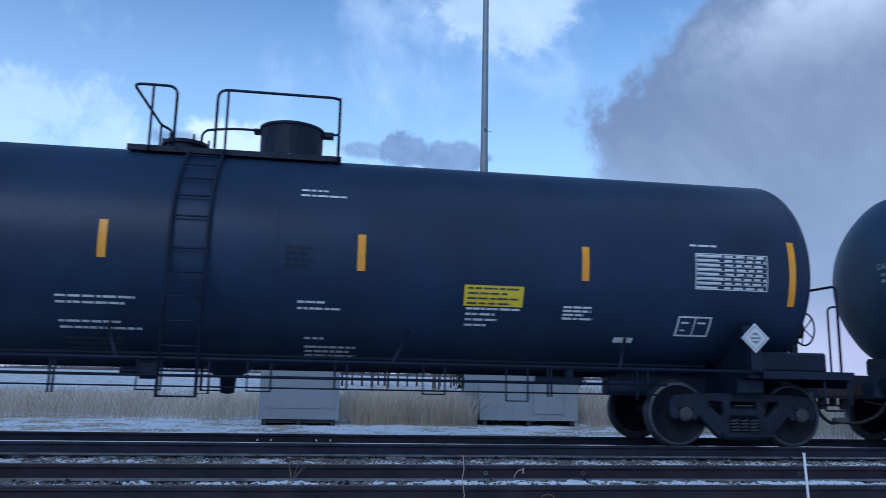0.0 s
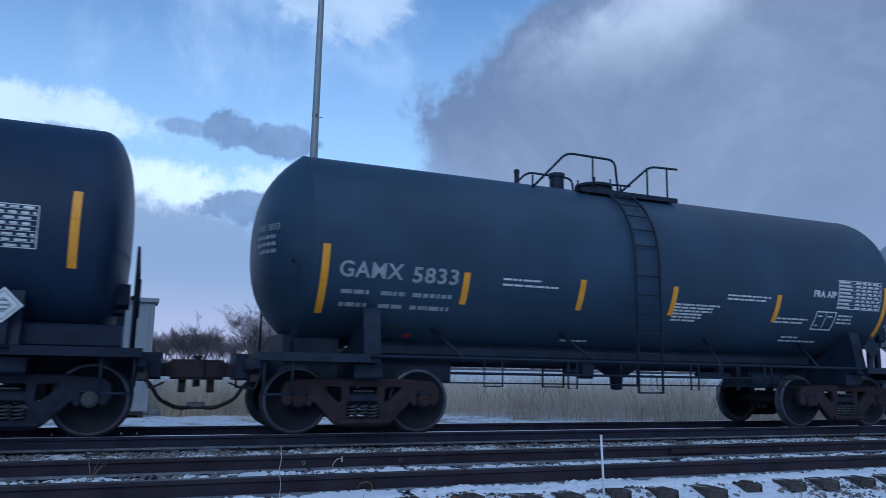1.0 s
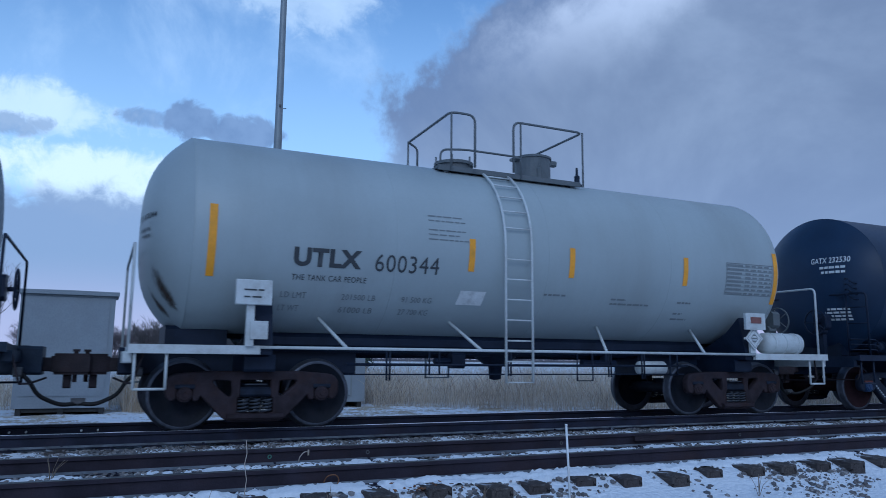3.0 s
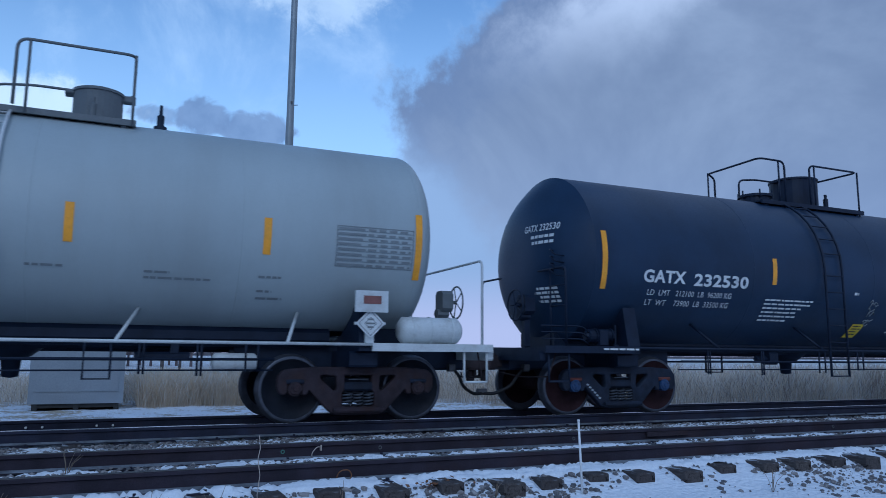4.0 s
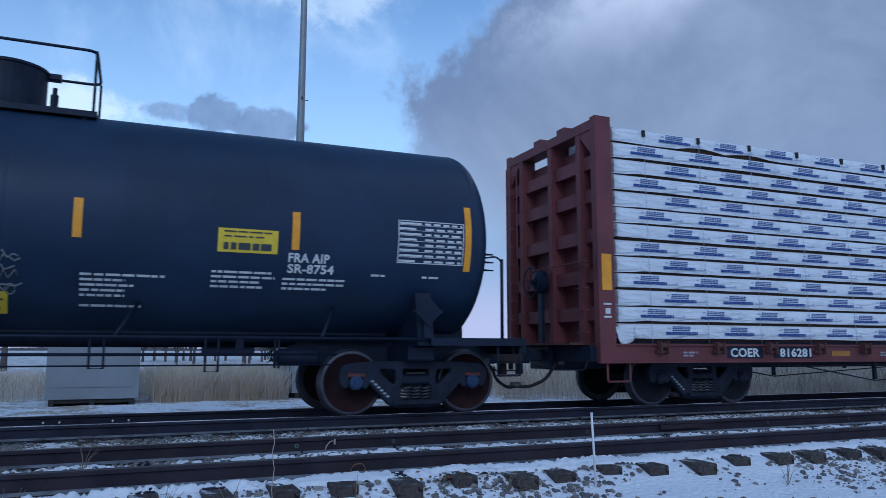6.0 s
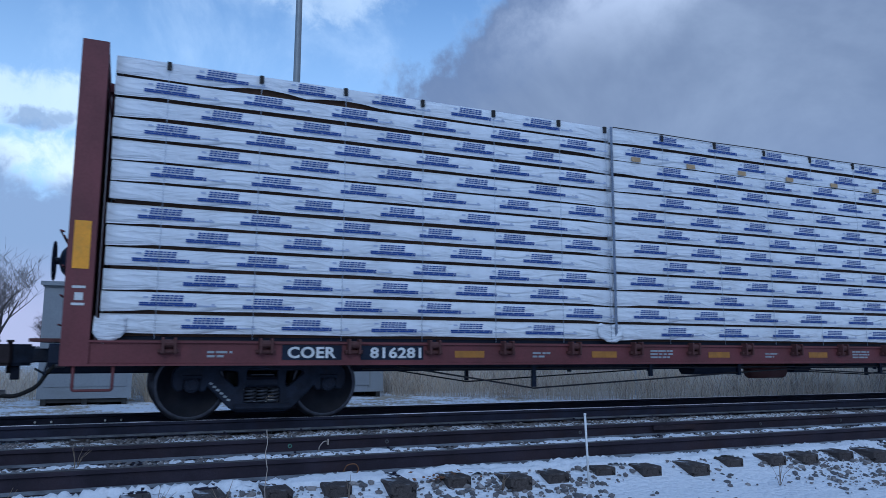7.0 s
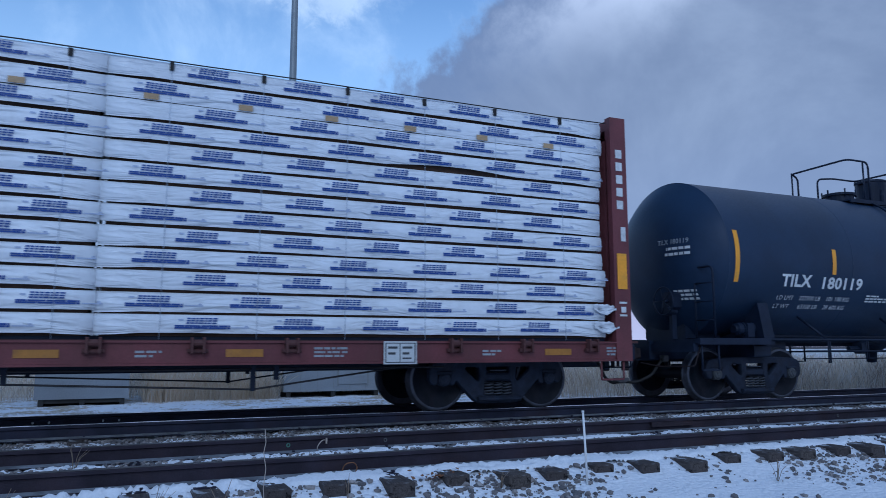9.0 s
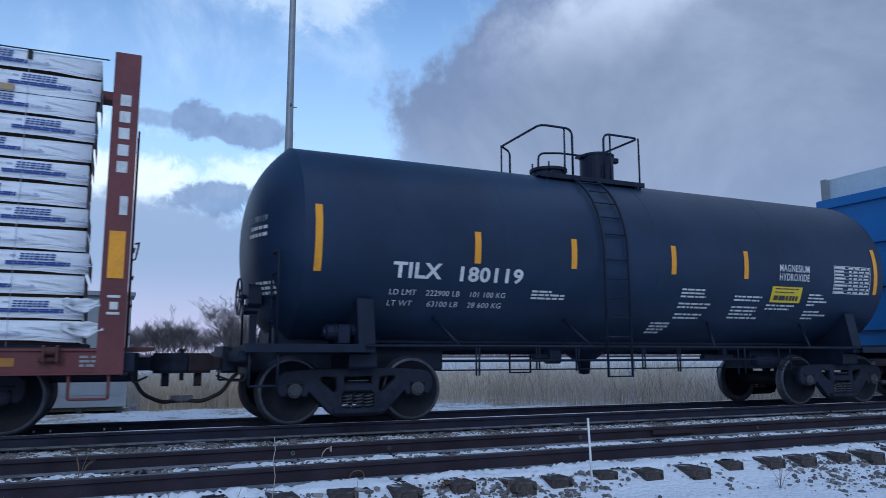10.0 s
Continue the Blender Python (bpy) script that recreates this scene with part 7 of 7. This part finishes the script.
# ---- lineside sheds, pole, post ----
def make_shed(x0, x1, y, depth, zf, zb, label, with_door, gable):
    ox, oy = (x0 + x1) / 2, y
    sh = thing("equipment_shed", ox, oy, zb, label, "shed", "lineside equipment sheds")
    w, h = x1 - x0, zf - zb
    part("cabin", bmx((-w / 2, w / 2, 0, depth, 0.16, h)), SHED, sh)
    n = int(w / 0.42)
    for i in range(1, n if with_door else 1):
        part("wall_seam", bmx((-w / 2 + w * i / n - 0.006, -w / 2 + w * i / n + 0.006, -0.006, 0.0, 0.2, h - 0.03)), SHED_TRIM, sh)
    bm = bmesh.new()
    o = 0.08
    prism_y(bm, [(-w / 2 - o, h), (w / 2 + o, h), (w / 2 + o, h + 0.05), (0, h + gable), (-w / 2 - o, h + 0.05)], -o, depth + o)
    part("roof", bm, SHED_TRIM, sh, "low grey gable roof")
    part("eave_trim", bmx((-w / 2 - o, w / 2 + o, -o - 0.012, -o, h - 0.05, h + 0.05)), SHED, sh)
    for x in (-w / 2 + 0.15, 0.0, w / 2 - 0.15):
        part("skid_foot", bmx((x - 0.06, x + 0.06, 0.03, depth - 0.03, -0.04, 0.16)), SHED_BASE, sh)
    # Dark beam draws the shadow line along the cabinet's base.
    if not with_door:
        part("base_shade_beam", bmx((-w / 2 + 0.1, w / 2 - 0.1, 0.06, 0.16, 0.06, 0.16)), SHED_BASE, sh)
    if with_door:
        d = part("door", bmx((w * 0.05, w * 0.05 + 0.85, -0.035, -0.014, 0.35, h - 0.25), bevel=0.008), SHED, sh, "flush metal door")
        part("door_frame", bmx((w * 0.05 - 0.05, w * 0.05, -0.03, 0.0, 0.3, h - 0.2), (w * 0.05 + 0.85, w * 0.05 + 0.9, -0.03, 0.0, 0.3, h - 0.2), (w * 0.05 - 0.05, w * 0.05 + 0.9, -0.03, 0.0, h - 0.25, h - 0.2)), SHED_TRIM, sh)
        for z in (0.6, h - 0.7, h - 0.4):
            part("hinge", bmx((w * 0.05 + 0.36, w * 0.05 + 0.42, -0.05, -0.035, z, z + 0.1)), SHED_TRIM, d)
        part("vent", bmx((-0.12, 0.06, -0.03, 0.0, h - 0.95, h - 0.85)), SHED_BASE, sh)
        part("notice_plate", bmx((-w * 0.31, -w * 0.31 + 0.3, -0.02, 0.0, h - 0.62, h - 0.3)), LETTER_W, sh, "small white notice plate")
        part("meter_box", bmx((-w / 2 - 0.14, -w / 2, 0.2, 0.5, 0.3, 0.9)), SHED_TRIM, sh)
        for xx in (-w / 2 - 0.1,):
            bm = bmesh.new()
            tube(bm, [(xx, 0.1, -0.1), (xx, 0.1, 1.2)], 0.03, 8)
            part("conduit", bm, SHED_TRIM, sh)
    else:
        part("cover_panel", bmx((-w * 0.44, w * 0.44, -0.02, 0.0, 0.45, h - 0.2)), SHED, sh)
        part("lifting_lip", bmx((-w / 2 - 0.03, w / 2 + 0.03, -0.03, 0.0, h - 0.09, h - 0.04)), SHED_TRIM, sh)
    return sh


make_shed(-1.86, 0.24, 20.3, 1.9, 2.5, -0.46, "pale grey metal equipment cabinet on a dark skid", False, 0.06)
make_shed(4.25, 7.15, 21.0, 2.6, 2.42, -0.46, "pale grey metal shed with low gable roof and door", True, 0.22)


def make_pole():
    p = thing("lamp_pole", 4.93, 24.2, -0.5, "tall galvanised steel lamp pole with a cabinet at its foot", "pole")
    bm = bmesh.new()
    lathe(bm, [(0.0, 0.175), (3.6, 0.165), (3.6, 0.158), (9.0, 0.135), (9.0, 0.128), (18.0, 0.09), (18.0, 0.0)], "z", 24)
    part("shaft", bm, GALV, p, smooth=False)
    bm = bmesh.new()
    lathe(bm, [(0.0, 0.0), (0.0, 0.3), (0.14, 0.3), (0.16, 0.26), (0.16, 0.0)], "z", 24)
    part("footing", bm, CONCRETE, p)
    part("pole_cabinet", bmx((-0.34, 0.16, -0.42, -0.17, 0.8, 3.15), bevel=0.02), SHED, p, "narrow pale cabinet strapped to the pole")
    for z in (3.4, 4.1, 9.9):
        bm = bmesh.new()
        box(bm, -0.03, 0.03, -0.18, -0.1, z, z + 0.08)
        tube(bm, [(0.13, 0, z), (0.24, 0, z + 0.02)], 0.014, 6)
        part("pole_bracket", bm, STEEL_DULL, p)
    for s in (-1, 1):
        bm = bmesh.new()
        tube(bm, [(s * 0.32 + 0.06 * math.cos(a), -0.25, 2.95 + 0.09 * math.sin(a)) for a in (2 * math.pi * k / 10 for k in range(11))], 0.012, 5)
        part("cable_loop", bm, CABLE, p)
    # luminaire arm, above the view
    bm = bmesh.new()
    tube(bm, bend([(0, 0, 17.9), (0, -0.3, 18.2), (0, -1.6, 18.3)], 0.3), 0.04, 8)
    part("arm", bm, GALV, p)
    part("lamp_head", bmx((-0.16, 0.16, -2.2, -1.55, 18.2, 18.34), bevel=0.03), GALV, p)


make_pole()


def make_blue_post():
    p = thing("marker_post", 15.2, 19.4, -0.5, "pale blue plastic marker post in the reeds", "post")
    bm = bmesh.new()
    box(bm, -0.13, -0.05, -0.03, 0.03, -0.1, 1.35)
    part("post", bm, BLUE_POST, p)
    bm = bmesh.new()
    tube(bm, [(0.1, 0, -0.1), (0.1, 0, 1.3)], 0.035, 8)
    part("pipe", bm, GALV, p)
    part("plate", bmx((-0.14, -0.04, -0.036, -0.03, 0.95, 1.25)), LETTER_W, p)


make_blue_post()


# ---- trees and dry growth ----
def bare_tree(name, x, y, height, seed, label, spread=0.55, lean=0.0, limbs=5, bark=BARK):
    rng = random.Random(seed)
    tr = thing(name, x, y, -0.6, label, "tree", "bare trees on the skyline")
    bm = bmesh.new()
    tips = []

    def grow(p, d, length, r, depth, bm2):
        n = 4 if depth > 1 else 2
        pts, rr = [p], [r]
        for i in range(n):
            d = (d + Vector((rng.uniform(-1, 1), rng.uniform(-1, 1), rng.uniform(-0.3, 0.6))) * 0.16).normalized()
            p = p + d * length / n
            pts.append(p)
            rr.append(r * (1 - 0.55 * (i + 1) / n))
        tube(bm2, pts, rr, 5 if depth > 1 else 3, close=False)
        if depth == 0:
            return
        for k in range(rng.choice((3, 4, 4)) if depth > 1 else 4):
            i = rng.randint(1, n) if depth < 4 else rng.randint(2, n)
            a = rng.uniform(0, 6.28)
            side = Vector((math.cos(a), math.sin(a), rng.uniform(0.1, 0.8)))
            nd = (d * (1 - spread) + side * spread).normalized()
            grow(pts[i], nd, length * rng.uniform(0.55, 0.8), max(rr[i] * 0.62, 0.012), depth - 1, bm2)

    trunk_h = height * 0.28
    tube(bm, [(0, 0, -0.2), (0, 0, trunk_h * 0.5), (lean * trunk_h, 0, trunk_h)], [height * 0.03, height * 0.024, height * 0.02], 8)
    part("trunk", bm, bark, tr)
    crown = bmesh.new()
    for k in range(limbs):
        a = 6.28 * k / limbs + rng.uniform(-0.4, 0.4)
        d = Vector((math.cos(a) * spread, math.sin(a) * spread, rng.uniform(0.7, 1.2))).normalized()
        grow(Vector((lean * trunk_h, 0, trunk_h * rng.uniform(0.7, 1.0))), d, height * 0.33, height * 0.012, 4, crown)
    part("crown", crown, bark, tr, "bare twiggy crown")
    return tr


bare_tree("tree", 8.3, 60, 6.8, 5, "spreading bare deciduous tree in winter", 0.72, 0, 7)
bare_tree("tree", 3.6, 66, 5.2, 8, "small bare deciduous tree in winter", 0.5)
bare_tree("tree", 5.6, 74, 5.4, 13, "small bare deciduous tree in winter", 0.5)
bare_tree("tree", -7.9, 58, 8.2, 17, "tall bare deciduous tree in winter", 0.55, 0, 6)
bare_tree("tree", -4.2, 72, 4.6, 23, "low bare bush on the skyline", 0.65)
bare_tree("tree", 11.6, 80, 5.0, 29, "small bare deciduous tree in winter", 0.5)


# a ragged line of bare shrubs across the field
shrubs = [bare_tree("shrub", 0.8 + 3.1 * k, 92 + 3 * k, 5.2 + 0.5 * k, 41 + k, "grey-brown bare shrub in a hedge line", 0.66, 0, 7, HEDGE) for k in range(3)]
hedge_rng = random.Random(8)
for k in range(22):
    sh = shrubs[k % 3]
    hx = -9 + 1.55 * k + hedge_rng.uniform(-0.6, 0.6)
    copy_thing(sh, pose(hx, hedge_rng.uniform(88, 112), -0.6, 0, 0, hedge_rng.uniform(0, 360)))


def conifer(x, y, h, seed):
    rng = random.Random(seed)
    tr = thing("conifer", x, y, -0.6, "small dark conifer on the skyline", "tree")
    bm = bmesh.new()
    tube(bm, [(0, 0, -0.1), (0, 0, h)], [0.12, 0.02], 6)
    part("trunk", bm, BARK, tr)
    bm = bmesh.new()
    for k in range(420):
        f = rng.random() ** 0.8
        z = h * (0.12 + 0.88 * f)
        r = h * 0.24 * (1.02 - f) * rng.uniform(0.3, 1.0)
        a = rng.uniform(0, 6.28)
        p = Vector((r * math.cos(a), r * math.sin(a), z))
        q = p + Vector((math.cos(a) * 0.3, math.sin(a) * 0.3, -0.16)) * rng.uniform(0.6, 1.2)
        w = Vector((-math.sin(a), math.cos(a), 0)) * 0.1
        bm.faces.new([bm.verts.new(c) for c in (p - w, q, p + w, p + Vector((0, 0, 0.14)))])
    part("foliage", bm, CONIFER, tr)


conifer(21.2, 62, 4.6, 3)
conifer(11.0, 62, 3.6, 4)


def far_wood():
    """A low twiggy line of woods on the skyline."""
    rng = random.Random(31)
    bm = bmesh.new()
    for k in range(20000):
        x = rng.uniform(-260, 900)
        y = rng.uniform(620, 700)
        h = rng.uniform(0.6, 3.0) * (1 + 0.5 * noise.noise((x * 0.03, 0, 0)))
        w = rng.uniform(0.15, 0.9)
        p = Vector((x, y, -0.6))
        top = p + Vector((rng.uniform(-1.2, 1.2), 0, h))
        bm.faces.new([bm.verts.new(c) for c in (p - Vector((w, 0, 0)), p + Vector((w, 0, 0)), top + Vector((w * 0.3, 0, 0)), top - Vector((w * 0.3, 0, 0)))])
    ob = part("far_wood", bm, FAR_BARK)
    tagged(ob, "low bare woods along the skyline", "wood", kind="stuff")


far_wood()


def blades(name, label, spots, mat, width=0.007):
    """Dry stalks with a bend and a feathery head, as one mesh; spots: (x, y, z, height)."""
    rng = random.Random(len(spots))
    vs, fs = [], []
    for x, y, z, h in spots:
        a = rng.uniform(0, 3.14)
        wx, wy = width * math.cos(a), width * math.sin(a)
        lx, ly = rng.gauss(0, 0.38) * h, rng.gauss(0, 0.25) * h
        b = len(vs)
        for f, k in ((0.0, 0.8), (0.5, 0.7), (0.8, 1.7), (1.0, 0.4)):
            c = (x + lx * f * f, y + ly * f * f, z + h * f)
            vs += [(c[0] - wx * k, c[1] - wy * k, c[2]), (c[0] + wx * k, c[1] + wy * k, c[2])]
        fs += [(b + i, b + i + 1, b + i + 3, b + i + 2) for i in (0, 2, 4)]
    me = bpy.data.meshes.new(name)
    me.from_pydata(vs, [], fs)
    me.materials.append(mat)
    return tagged(new(name, me), label, "dry grass", kind="stuff")


def make_reeds():
    rng = random.Random(77)
    tall, low, brush = [], [], []
    for _ in range(84000):
        # the reed bed starts past the second shed and runs along the track
        x = rng.uniform(7.5, 70)
        y0 = 20.8 + 0.6 * noise.noise((x * 0.4, 0, 0)) - max(0, min(6.0, (x - 8) * 0.75))
        y = y0 + 11 * rng.random() ** 1.6
        h = rng.uniform(0.4, 1.15) * (1 + 0.45 * noise.noise((x * 0.7, y * 0.5, 0)) + 0.2 * noise.noise((x * 2.3, y, 4)))
        (tall if rng.random() < 0.70 - 0.75 * noise.noise((x * 0.55, y * 0.8, 12.0)) else brush).append((x, y, ground_height(x, y) - 0.03, h))
    for _ in range(56000):
        x = rng.uniform(-16, 13)
        y = 22.0 + 8 * rng.random() ** 1.4
        if noise.noise((x * 0.5, y * 0.4, 4)) + rng.uniform(-0.4, 0.5) < 0:
            continue
        h = rng.uniform(0.25, 0.85)
        (low if rng.random() < 0.7 else brush).append((x, y, ground_height(x, y) - 0.03, h))
    for _ in range(8000):
        # brush between the sheds
        x = rng.uniform(0.6, 4.1)
        y = rng.uniform(20.6, 23.5)
        tall.append((x, y, ground_height(x, y) - 0.03, rng.uniform(0.4, 1.05)))
    blades("reed_bed", "tall dry straw-coloured reeds", tall, REED, 0.0042)
    blades("dead_grass", "low dead straw-coloured grass in thin snow", low, REED, 0.0042)
    blades("dry_brush", "brown dry brush stalks", brush, REED_DARK, 0.0036)


make_reeds()


def make_weeds():
    """Dead weeds and leaves caught along the siding."""
    rng = random.Random(5)
    for x, y, h, n in ((-0.75, 6.05, 0.30, 7), (0.28, 6.0, 0.28, 6), (-0.35, 7.9, 0.25, 6), (3.2, 6.05, 0.2, 4), (6.2, 5.7, 0.22, 6), (0.75, 5.95, 0.32, 2), (1.75, 5.95, 0.38, 2)):
        w = thing("dead_weed", x, y, ground_height(x, y), "thin leafless dead weed by the rail", "weed", "weeds by the siding")
        for _ in range(n):
            bm = bmesh.new()
            a = rng.uniform(0, 6.28)
            r = rng.uniform(0.1, 0.6) * h
            tube(bm, [(0, 0, -0.02), (0.4 * r * math.cos(a), 0.4 * r * math.sin(a), h * 0.5), (r * math.cos(a), r * math.sin(a), h * rng.uniform(0.7, 1.0))], [0.004, 0.003, 0.0015], 4)
            part("stalk", bm, REED_DARK, w)
    bm = bmesh.new()
    for _ in range(70):
        x, y = 2.75 + rng.gauss(0, 0.14), 6.28 + rng.gauss(0, 0.05)
        z, s, a = ground_height(x, y) + rng.uniform(0.01, 0.06), rng.uniform(0.015, 0.035), rng.uniform(0, 6.28)
        u, v = Vector((math.cos(a), math.sin(a), rng.uniform(-0.4, 0.4))) * s, Vector((-math.sin(a), math.cos(a), rng.uniform(-0.4, 0.4))) * s * 0.6
        c = Vector((x, y, z))
        bm.faces.new([bm.verts.new(q) for q in (c - u, c + v, c + u, c - v)])
    tagged(part("dead_leaves", bm, LEAF), "brown dead leaves drifted against the rail", "leaves", kind="stuff")


make_weeds()


# ---- movement ----
def motions():
    times = [i * 0.5 for i in range(21)]
    for ob, x, y, z in MOVERS:
        walk(ob, [(t, pose(x - run(t), y, z)) for t in times])
    steps = [i / 15 for i in range(151)]
    for axle, x in ROLLERS:
        walk(axle, [(t, pose(x, 0, WHEEL_R, 0, -math.degrees(run(t) / WHEEL_R), 0)) for t in steps])


motions()
